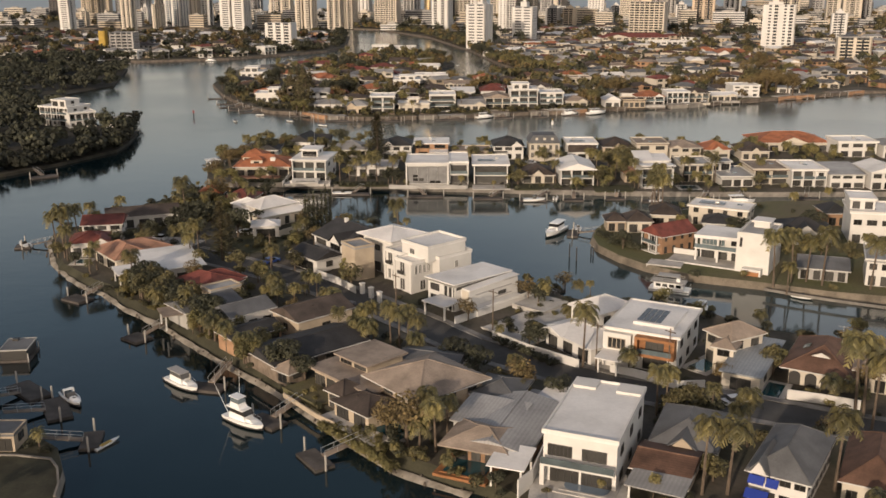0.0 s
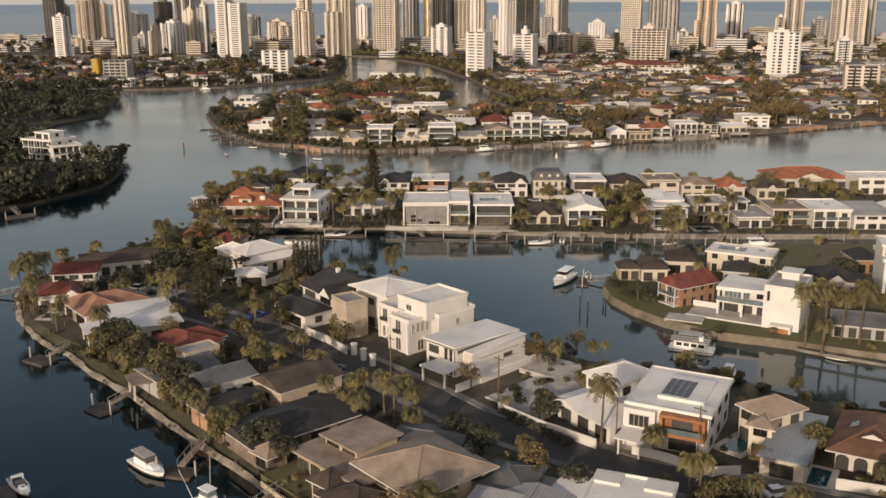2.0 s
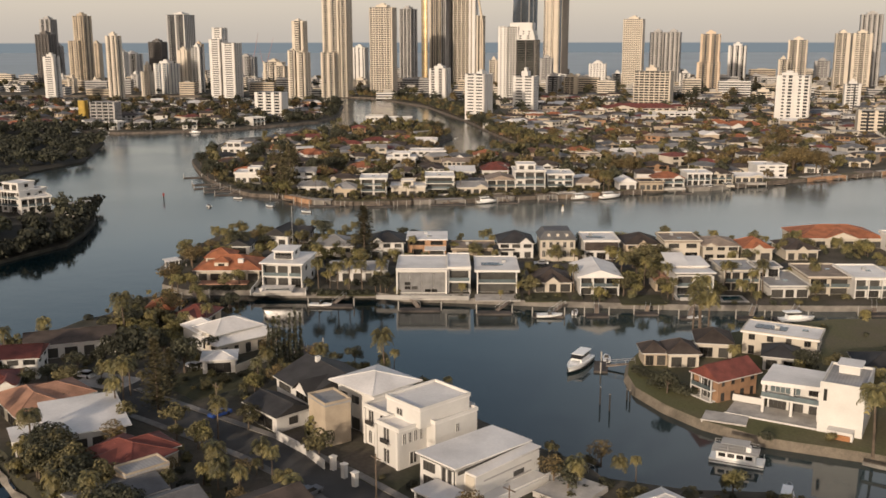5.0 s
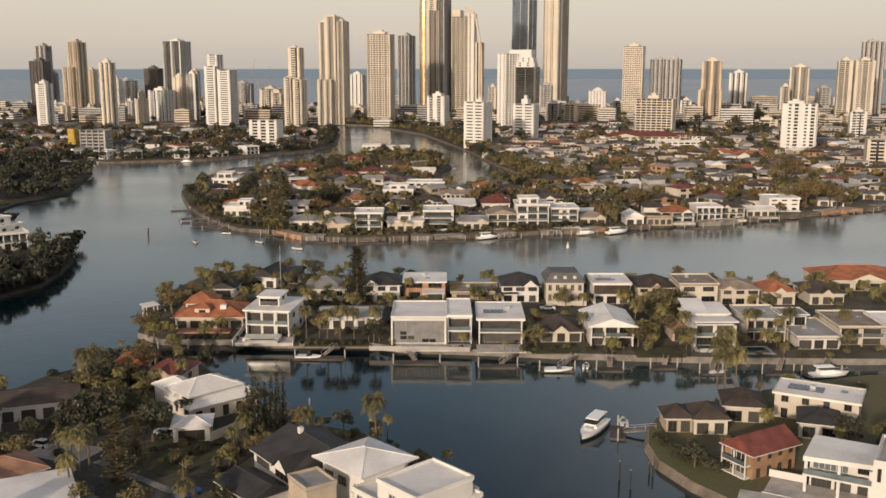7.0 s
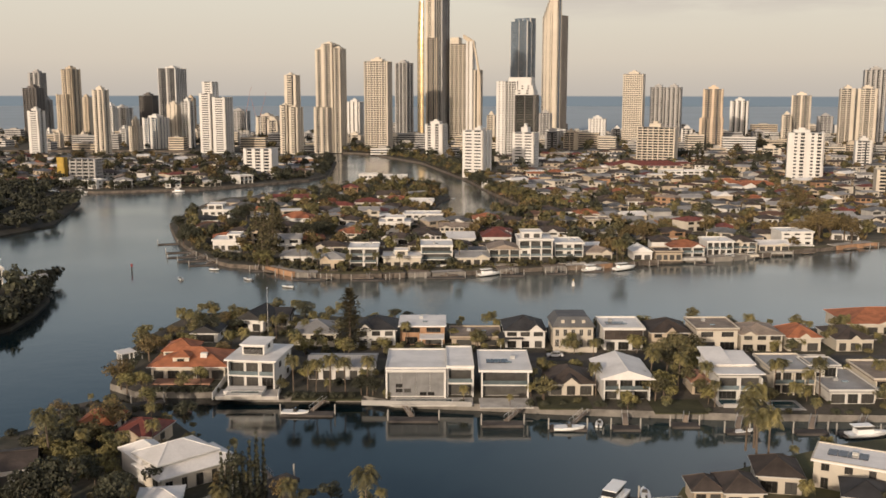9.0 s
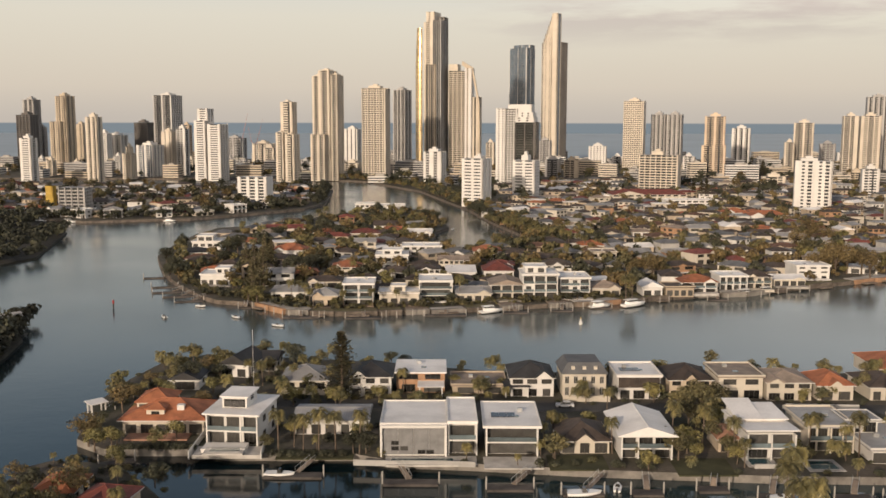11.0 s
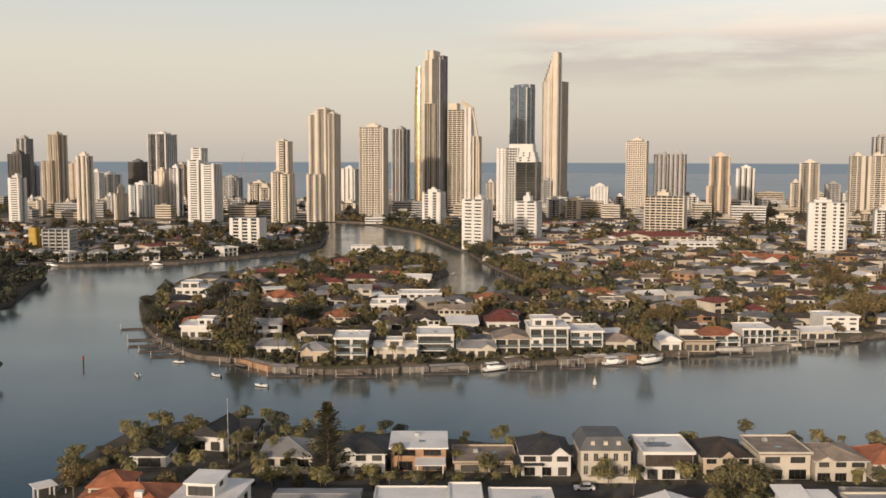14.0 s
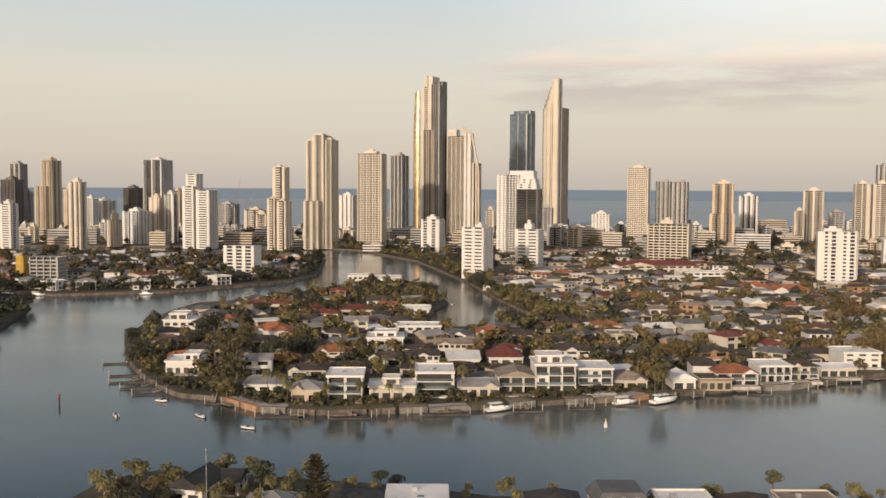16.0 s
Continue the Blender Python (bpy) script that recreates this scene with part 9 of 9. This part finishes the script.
woods("island_tip_trees", "trees and scrub at the tip of the island", [(-12.4, 894.5), (2.2, 847.5), (10.3, 757.5), (2.6, 725.4), (-1.6, 662.9), (5.3, 644.0), (36.0, 644.8), (51.7, 674.5), (42.7, 627.2), (2.4, 617.9), (-10.7, 683.3), (-20.2, 873.5)], 70, ("far_t", "far_a", "far_s", "palm_c", "wood_d"), 24, 0.35, 0.75, inlet)
woods("north_shore_scrub", "scrub and small trees along the north bank edge", [(-103.4, 1088.7), (-95.5, 940.2), (-105.8, 898.8), (-134.0, 868.6), (-178.3, 822.2), (-246.5, 802.7), (-288.3, 814.4), (-300.6, 842.4), (-255.5, 826.1), (-185.0, 847.2), (-138.6, 893.0), (-107.7, 944.5), (-110.5, 1081.5)], 260, ("far_t", "far_s", "wood_b", "wood_b"), 25, 0.4, 0.85, lambda x, y: not free(x, y, -3.0))
woods("river_garden_trees", "dark garden trees beside the terracotta house", [(-81.3, 292.5), (-64.4, 293.5), (-55.0, 285.2), (-58.5, 270.6), (-67.2, 265.3), (-78.7, 270.7)], 24, ("round_b", "round_c", "round_a", "palm_a"), 26, 0.5, 0.85, clear, stems=True)
woods("middle_tip_trees", "garden trees round the dark-roofed houses", [(-83.4, 347.3), (-84.6, 372.1), (-78.7, 392.9), (-64.4, 400.5), (-54.4, 395.1), (-51.4, 377.3), (-63.1, 377.4), (-70.8, 361.5), (-75.7, 344.6), (-76.1, 332.0), (-78.9, 329.6)], 30, ("round_a", "round_b", "shrub_d", "palm_c", "round_d"), 27, 0.35, 0.65, lambda x, y: not free(x, y, -2.0) or not inside(x, y, MID), stems=True)
woods("bank_edge_trees", "mangroves overhanging the river bank", [(-152.0, 448.0), (-138.5, 430.5), (-133.0, 407.4), (-131.0, 387.5), (-143.4, 360.0), (-157.4, 342.5), (-175.1, 320.2), (-178.8, 334.0), (-160.3, 349.6), (-148.1, 367.0), (-136.0, 392.6), (-134.9, 420.5), (-145.8, 463.2)], 230, ("wood_m", "wood_m", "wood_b"), 28, 0.35, 0.75, clear, 0.4)
plant("palm_b", -93.5, 231.5, 1.12)
plant("palm_b", -96.1, 233.7, 1.01)
plant("palm_b", -95.6, 236.7, 1.12)
plant("palm_b", -94.7, 239.8, 1.06)
plant("palm_b", -93.8, 242.0, 1.01)
plant("palm_b", -91.8, 228.7, 0.90)
plant("palm_b", -73.9, 272.3, 1.23)
plant("palm_b", -11.5, 243.0, 1.12)
plant("palm_b", 24.5, 160.9, 1.12)
plant("palm_b", 64.0, 139.7, 1.29)
plant("palm_b", 65.7, 140.5, 1.23)
plant("palm_b", 65.2, 136.1, 1.12)
plant("palm_b", 73.3, 207.4, 1.23)
plant("palm_b", 78.0, 209.4, 1.12)
plant("palm_b", 81.6, 210.2, 1.12)
plant("palm_b", 84.1, 207.3, 1.23)
plant("palm_b", 93.7, 204.4, 1.23)
plant("palm_b", 60.0, 270.9, 1.23)
plant("palm_b", 61.7, 269.5, 1.12)
plant("palm_b", 34.4, 117.0, 1.01)
plant("palm_b", 37.8, 117.0, 1.12)
plant("palm_b", 52.5, 117.9, 1.12)
plant("palm_a", -95.7, 258.0, 0.90)
plant("palm_a", -90.6, 267.9, 0.90)
plant("palm_a", -64.0, 234.2, 1.00)
plant("palm_a", -61.6, 231.7, 1.00)
plant("palm_a", -61.8, 236.8, 0.90)
plant("palm_a", -60.4, 224.4, 0.90)
plant("palm_a", -82.0, 221.0, 0.80)
plant("palm_a", -68.8, 206.3, 1.10)
plant("palm_a", -15.5, 173.7, 0.90)
plant("palm_a", -13.5, 175.2, 0.80)
plant("palm_a", -10.1, 172.8, 0.90)
plant("palm_a", -8.3, 169.3, 1.00)
plant("palm_a", -6.8, 170.7, 0.90)
plant("palm_a", -4.6, 167.9, 0.90)
plant("palm_a", -20.0, 175.3, 0.80)
plant("palm_c", -43.6, 174.4, 1.1)
plant("palm_a", -52.4, 186.6, 0.8)
plant("palm_c", -35.1, 195.2, 0.80)
plant("palm_a", -30.7, 189.9, 0.70)
plant("palm_a", -27.2, 198.8, 0.70)
plant("palm_a", 33.4, 141.4, 0.90)
plant("palm_a", 35.0, 142.4, 0.90)
plant("palm_a", 41.1, 138.3, 0.70)
plant("palm_a", 44.6, 130.7, 1.00)
plant("palm_a", 42.4, 129.0, 0.90)
plant("palm_a", -1.3, 129.3, 1.00)
plant("palm_a", -2.6, 134.8, 0.90)
plant("palm_a", -39.6, 215.1, 0.90)
plant("palm_a", -82.5, 217.8, 0.70)
plant("palm_a", 74.3, 201.5, 0.90)
plant("palm_a", 0.4, 134.8, 0.80)
plant("palm_c", -34.0, 163.2, 1.00)
plant("palm_c", -36.1, 164.1, 1.00)
plant("palm_c", -16.5, 172.3, 1.00)
plant("palm_c", -14.2, 170.0, 1.10)
plant("palm_c", -5.1, 163.8, 1.00)
plant("palm_c", 31.9, 157.1, 1.00)
plant("palm_c", -29.5, 202.7, 1.00)
plant("palm_c", -22.4, 188.1, 1.00)
plant("palm_c", -2.2, 136.7, 1.00)
plant("palm_c", -3.7, 129.4, 1.00)
plant("palm_c", 3.3, 149.1, 0.90)
plant("palm_c", 21.1, 194.6, 1.00)
plant("palm_c", -40.4, 169.7, 1.00)
plant("palm_c", -44.9, 175.5, 1.00)
plant("round_a", -63.5, 203.1, 0.80)
plant("round_a", -58.8, 199.2, 0.80)
plant("round_a", -64.9, 199.3, 0.70)
plant("round_a", -58.5, 193.7, 0.80)
plant("round_a", 35.9, 140.3, 0.60)
plant("round_a", -20.5, 205.7, 0.75)
plant("round_a", 57.0, 157.6, 0.70)
plant("round_a", 9.0, 151.3, 0.50)
plant("round_a", 38.5, 140.3, 0.70)
plant("round_a", -48.3, 219.7, 0.70)
plant("round_a", -42.1, 210.9, 0.60)
plant("round_a", -35.0, 219.5, 0.60)
plant("round_a", -57.7, 219.8, 0.70)
plant("round_a", 83.4, 222.6, 0.80)
plant("round_a", 81.0, 242.8, 0.80)
plant("round_a", 91.2, 227.2, 0.80)
plant("round_a", 96.1, 222.4, 0.80)
plant("round_c", -35.2, 162.0, 0.75)
plant("round_c", -48.1, 180.2, 0.70)
plant("round_c", 57.9, 159.3, 0.70)
plant("round_c", -41.6, 211.8, 0.60)
plant("round_c", 13.9, 153.6, 0.40)
plant("round_c", 40.5, 139.3, 0.50)
plant("round_c", -50.7, 188.4, 0.70)
plant("round_b", -65.7, 253.4, 1.10)
plant("round_b", -68.0, 250.5, 1.00)
plant("round_b", -54.5, 250.3, 0.90)
plant("round_b", -73.3, 253.5, 0.60)
plant("round_b", -50.7, 262.2, 0.60)
plant("round_b", 45.2, 237.9, 0.60)
plant("round_b", 82.2, 237.4, 0.80)
plant("round_b", 96.0, 248.1, 0.90)
plant("round_b", 76.8, 248.4, 0.70)
plant("round_b", -81.4, 245.1, 0.50)
plant("round_b", 104.2, 222.3, 0.80)
plant("round_b", 37.7, 142.3, 0.55)
plant("round_b", 1.5, 161.2, 0.70)
plant("round_b", 5.4, 157.3, 0.70)
plant("round_b", 17.5, 170.6, 0.50)
plant("round_b", -72.4, 229.4, 0.50)
plant("round_d", -5.5, 131.1, 1.00)
plant("round_d", 13.2, 150.2, 0.70)
plant("round_c", -67.0, 272.2, 0.60)
plant("round_d", -67.7, 290.0, 1.00)
plant("round_d", -56.2, 211.1, 0.60)
plant("pine_c", -53.9, 228.2, 0.92)
plant("pine_c", -54.5, 239.3, 0.60)
plant("cypress", -36.6, 251.0, 1.23)
plant("cypress", -35.7, 252.3, 1.34)
plant("cypress", -34.7, 253.5, 1.45)
plant("cypress", -33.8, 254.8, 1.23)
plant("cypress", -32.9, 256.1, 1.34)
plant("cypress", -31.9, 257.4, 1.45)
plant("cypress", -30.9, 258.7, 1.23)
bush("shrub_y", -19.1, 138.9, 0.68, 0.75)
bush("shrub_y", -18.2, 137.9, 0.79, 0.75)
bush("shrub_y", -17.3, 136.9, 0.90, 0.75)
bush("shrub_y", -16.4, 135.8, 0.68, 0.75)
bush("shrub_y", -15.5, 134.8, 0.79, 0.75)
bush("shrub_y", -14.7, 133.7, 0.90, 0.75)
bush("shrub_y", -13.8, 132.8, 0.68, 0.75)
bush("shrub_y", -13.0, 131.9, 0.79, 0.75)
bush("shrub_y", -12.1, 130.8, 0.90, 0.75)
bush("shrub_y", -11.3, 129.9, 0.68, 0.75)
bush("shrub_y", -10.5, 128.9, 0.79, 0.75)
bush("shrub_y", -9.7, 128.0, 0.90, 0.75)
bush("shrub_y", -8.9, 127.2, 0.68, 0.75)
bush("shrub_y", -8.1, 126.2, 0.79, 0.75)
bush("shrub_y", -7.4, 125.3, 0.90, 0.75)
bush("shrub_y", -17.9, 139.7, 0.75, 0.75)
bush("shrub_y", -16.7, 138.7, 0.75, 0.75)
bush("shrub_y", -15.6, 137.5, 0.75, 0.75)
bush("shrub_y", -14.4, 136.3, 0.75, 0.75)
bush("shrub_y", -13.3, 135.2, 0.75, 0.75)
bush("shrub_y", -12.2, 134.1, 0.75, 0.75)
bush("shrub_y", -11.1, 133.1, 0.75, 0.75)
bush("shrub_y", -10.0, 132.0, 0.75, 0.75)
bush("shrub_y", -8.9, 131.0, 0.75, 0.75)
bush("shrub_d", 10.2, 173.5, 0.90)
bush("shrub_d", 11.6, 171.7, 0.90)
bush("shrub_d", 13.0, 170.0, 0.90)
bush("shrub_d", 14.3, 168.3, 0.90)
bush("shrub_d", 15.6, 166.6, 0.90)
bush("shrub_d", 16.9, 165.0, 0.90)
bush("shrub_d", 18.2, 163.3, 0.90)
bush("shrub_d", 19.4, 161.8, 0.90)
bush("shrub_d", 41.3, 250.1, 1.00)
bush("shrub_d", 42.5, 248.3, 1.00)
bush("shrub_d", 43.7, 246.6, 1.00)
bush("shrub_d", 44.9, 244.9, 1.00)
bush("shrub_d", 46.1, 243.3, 1.00)
bush("shrub_d", 47.3, 241.6, 1.00)
bush("shrub_d", 48.4, 240.0, 1.00)
bush("shrub_d", 49.5, 238.4, 1.00)
bush("shrub_d", 50.7, 236.8, 1.00)
bush("shrub_d", 43.7, 242.2, 1.20)
bush("shrub_d", 44.9, 241.1, 1.20)
bush("shrub_d", 46.0, 240.0, 1.20)
bush("shrub_d", 47.1, 238.9, 1.20)
bush("shrub_d", 48.2, 237.9, 1.20)
bush("shrub_d", 49.2, 236.8, 1.20)
plant("palm_b", -34.3, 317.7, 0.90)
plant("palm_b", -28.9, 316.8, 0.84)
plant("palm_b", -25.7, 317.6, 0.95)
plant("palm_b", -22.1, 318.5, 0.90)
plant("palm_b", -17.0, 317.6, 0.84)
plant("palm_b", 62.6, 315.3, 0.84)
plant("palm_b", 78.8, 316.1, 0.90)
plant("palm_b", 89.0, 314.8, 0.90)
plant("palm_b", 37.1, 317.5, 0.78)
plant("palm_b", -31.6, 322.1, 0.70)
plant("palm_b", 63.8, 283.9, 1.23)
plant("palm_b", 61.6, 282.3, 1.12)
plant("palm_a", -50.8, 374.4, 0.80)
plant("palm_a", -47.0, 371.1, 0.80)
plant("palm_a", -9.0, 363.4, 0.80)
plant("palm_a", -38.8, 371.1, 0.70)
plant("palm_a", 82.2, 321.8, 0.80)
plant("palm_a", 87.3, 317.4, 0.80)
plant("palm_a", 62.9, 309.0, 0.70)
plant("palm_a", 41.1, 346.9, 0.70)
plant("palm_a", 106.0, 321.8, 0.90)
plant("palm_a", 25.4, 326.6, 0.70)
plant("palm_a", 22.9, 322.0, 0.60)
plant("palm_a", -73.2, 377.8, 0.80)
plant("round_b", -41.4, 390.7, 0.80)
plant("round_b", -9.9, 390.7, 0.50)
plant("round_b", -13.5, 393.7, 0.50)
plant("round_b", -66.6, 371.1, 0.80)
plant("round_b", -59.8, 377.8, 0.60)
plant("palm_b", 50.8, 321.9, 0.90)
plant("round_c", 53.2, 317.5, 0.80)
plant("palm_b", 57.6, 321.9, 0.85)
plant("round_a", 60.3, 321.9, 0.80)
plant("round_b", -15.6, 317.6, 0.60)
plant("round_b", -18.3, 317.6, 0.60)
plant("round_b", 44.5, 358.4, 0.40)
plant("round_b", 87.7, 370.9, 0.50)
plant("round_a", 58.2, 336.3, 0.90)
plant("round_a", 63.1, 341.5, 1.00)
plant("round_a", 67.5, 346.9, 0.90)
plant("round_a", 63.5, 352.5, 0.80)
plant("round_a", 59.2, 346.9, 0.80)
plant("round_a", 50.2, 313.2, 0.80)
plant("round_a", 102.6, 364.5, 0.70)
plant("round_a", 110.9, 363.2, 0.70)
plant("round_a", 118.9, 363.2, 0.70)
plant("round_a", 48.5, 317.5, 0.70)
plant("round_a", 61.3, 315.3, 0.60)
plant("round_a", 87.4, 381.1, 0.60)
plant("round_a", 79.1, 392.1, 0.60)
plant("round_d", -76.7, 323.1, 0.90)
plant("round_d", -76.8, 347.1, 0.90)
plant("round_d", -70.1, 341.7, 0.60)
plant("round_d", -56.6, 347.1, 0.60)
plant("round_c", 62.6, 333.8, 0.80)
plant("round_c", 65.4, 336.3, 0.70)
plant("round_c", 101.1, 358.3, 0.60)
plant("round_c", -74.3, 319.9, 0.70)
plant("pine", -24.5, 357.3, 1.22)
bush("shrub_d", -68.4, 320.4, 0.90)
bush("shrub_d", -66.5, 320.4, 0.90)
bush("shrub_d", -64.6, 320.4, 0.90)
bush("shrub_d", -62.8, 320.4, 0.90)
bush("shrub_d", -60.9, 320.4, 0.90)
bush("shrub_d", -59.0, 320.4, 0.90)
bush("shrub_d", -57.1, 320.3, 0.90)
bush("shrub_d", -55.2, 320.3, 0.90)
bush("shrub_d", -53.3, 320.3, 0.90)
bush("shrub_d", -35.4, 315.9, 0.90)
bush("shrub_d", -33.3, 315.9, 0.90)
bush("shrub_d", -31.2, 315.9, 0.90)
bush("shrub_d", -29.0, 315.9, 0.90)
bush("shrub_d", -26.9, 315.9, 0.90)
bush("shrub_d", -24.8, 315.9, 0.90)
bush("shrub_d", -22.7, 315.9, 0.90)
bush("shrub_d", -20.6, 315.9, 0.90)
bush("shrub", -59.0, 358.6, 0.90)
bush("shrub", -55.6, 358.6, 0.90)
bush("shrub", -52.1, 358.6, 0.90)
bush("shrub", -48.7, 358.6, 0.90)
bush("shrub", -45.2, 358.5, 0.90)
bush("shrub", -41.8, 358.5, 0.90)
bush("shrub", -38.4, 358.5, 0.90)
bush("shrub", -34.9, 358.5, 0.90)
bush("shrub", -31.5, 358.5, 0.90)
bush("shrub", -28.0, 358.5, 0.90)
bush("shrub", -24.6, 358.5, 0.90)
bush("shrub", -21.1, 358.5, 0.90)
bush("shrub", -17.7, 358.5, 0.90)
bush("shrub", -14.2, 358.5, 0.90)
bush("shrub", -10.8, 358.5, 0.90)
bush("shrub", -7.3, 358.5, 0.90)
bush("shrub", -3.9, 358.5, 0.90)
bush("shrub", -0.4, 358.5, 0.90)
plant("pine_b", -74.0, 502.2, 1.20)
plant("pine_b", -73.0, 522.0, 1.30)
plant("pine_b", -80.7, 544.2, 1.30)
plant("pine_b", -75.4, 556.5, 1.20)
plant("pine_b", -86.6, 556.2, 1.10)
plant("pine_b", -84.2, 590.5, 1.10)
plant("pine_b", -10.4, 503.2, 0.60)
plant("pine_b", -30.0, 557.4, 0.80)
plant("pine_b", -55.3, 576.7, 0.90)
plant("round_c", -69.8, 488.8, 1.00)
plant("round_c", -73.9, 493.1, 0.90)
plant("round_c", 117.5, 573.5, 0.80)
plant("round_c", 156.5, 588.5, 0.80)
plant("round_c", -39.2, 480.8, 0.50)
plant("round_b", -106.8, 613.5, 1.20)
plant("round_b", -105.4, 630.6, 1.20)
plant("round_b", -102.1, 582.8, 1.00)
plant("round_b", -66.3, 556.7, 1.10)
plant("round_b", -59.5, 556.8, 1.10)
plant("round_b", -56.8, 569.9, 1.10)
plant("round_b", -94.6, 691.3, 1.00)
plant("round_b", -70.3, 692.0, 1.10)
plant("round_b", -67.1, 715.9, 1.20)
plant("round_b", -58.2, 692.4, 1.10)
plant("round_b", -134.1, 596.9, 1.00)
plant("round_b", -123.1, 568.5, 0.90)
plant("round_b", -117.8, 543.5, 0.90)
plant("round_b", 30.7, 823.0, 1.20)
plant("round_b", 27.6, 840.9, 1.20)
plant("round_b", 37.3, 806.1, 1.10)
plant("round_b", -107.4, 1054.9, 1.60)
plant("round_b", -111.1, 1023.5, 1.40)
plant("round_b", -7.3, 804.3, 1.00)
plant("round_b", 0.1, 788.4, 0.90)
plant("round_b", 55.3, 495.0, 0.50)
plant("palm_b", -75.4, 785.5, 1.10)
plant("palm_b", -78.8, 770.0, 1.00)
plant("palm_b", -24.3, 478.6, 0.80)
plant("palm_b", -15.3, 481.1, 0.70)
plant("palm_b", 9.0, 494.3, 0.90)
plant("palm_b", 73.6, 490.9, 1.00)
plant("palm_b", 75.7, 490.0, 1.00)
plant("palm_b", 77.8, 504.6, 0.90)
plant("palm_b", 37.0, 745.5, 0.90)
plant("palm_b", 46.6, 759.9, 1.00)
plant("palm_b", 49.4, 732.5, 1.00)
plant("palm_b", 54.7, 719.8, 1.00)
plant("palm_b", 59.8, 707.7, 1.00)
plant("palm_b", 67.5, 746.5, 1.00)
plant("palm_b", -46.4, 493.5, 0.70)
plant("palm_b", -54.0, 493.4, 0.80)
plant("palm_b", -56.6, 491.6, 0.80)
plant("palm_a", 37.8, 732.1, 1.10)
plant("palm_a", 42.3, 721.9, 1.10)
plant("palm_a", 46.6, 712.1, 1.10)
plant("palm_a", 50.8, 702.7, 1.10)
plant("palm_a", 54.8, 693.5, 1.10)
plant("palm_a", 58.7, 684.7, 1.10)
plant("palm_a", 62.5, 676.1, 1.10)
plant("palm_a", 66.2, 667.9, 1.10)
plant("palm_a", 69.7, 659.8, 1.10)
plant("palm_a", 73.1, 652.1, 1.10)
plant("palm_a", 76.5, 644.5, 1.10)
plant("palm_a", 79.7, 637.2, 1.10)
plant("palm_a", -51.4, 489.0, 0.90)
plant("palm_a", -48.3, 480.7, 0.80)
plant("palm_a", -35.5, 480.8, 0.80)
plant("palm_a", 11.3, 503.5, 0.90)
plant("round_a", 35.4, 774.2, 1.00)
plant("round_a", 41.9, 756.8, 1.00)
plant("round_a", 48.1, 740.4, 1.00)
plant("round_a", 53.9, 724.8, 1.00)
plant("round_a", 59.4, 710.1, 1.00)
plant("round_a", 64.7, 696.1, 1.00)
plant("round_a", 69.7, 682.8, 1.00)
plant("round_a", 74.4, 670.2, 1.00)
plant("round_a", 87.0, 559.7, 1.30)
plant("round_a", 96.3, 559.9, 1.40)
plant("round_a", 98.8, 547.6, 1.40)
plant("round_a", 107.9, 560.1, 1.20)
plant("round_a", 79.8, 547.2, 1.10)
plant("round_a", 212.3, 678.3, 1.20)
plant("round_a", 193.8, 620.8, 1.20)
plant("round_d", 95.1, 541.6, 1.40)
plant("round_d", 88.7, 547.4, 1.20)
plant("round_d", 224.8, 701.0, 1.50)
plant("round_d", 215.3, 667.9, 1.50)
plant("round_d", 196.8, 647.7, 1.40)
plant("round_d", 177.9, 561.5, 1.40)
plant("round_d", 187.6, 575.0, 1.50)
plant("round_d", 173.2, 561.4, 1.30)
plant("round_d", 192.9, 589.3, 1.50)
plant("round_d", 184.5, 561.7, 1.50)
plant("round_d", 189.7, 561.8, 1.60)
plant("round_d", 196.7, 561.9, 1.60)
plant("round_d", 195.1, 549.4, 1.50)
plant("pine", 239.5, 996.3, 1.10)
plant("pine", 241.1, 985.4, 1.20)
plant("pine", 376.1, 1288.5, 1.30)
plant("pine", 392.9, 1289.7, 1.40)
plant("pine", 375.9, 1268.8, 1.10)
plant("pine", 235.3, 1007.4, 1.00)
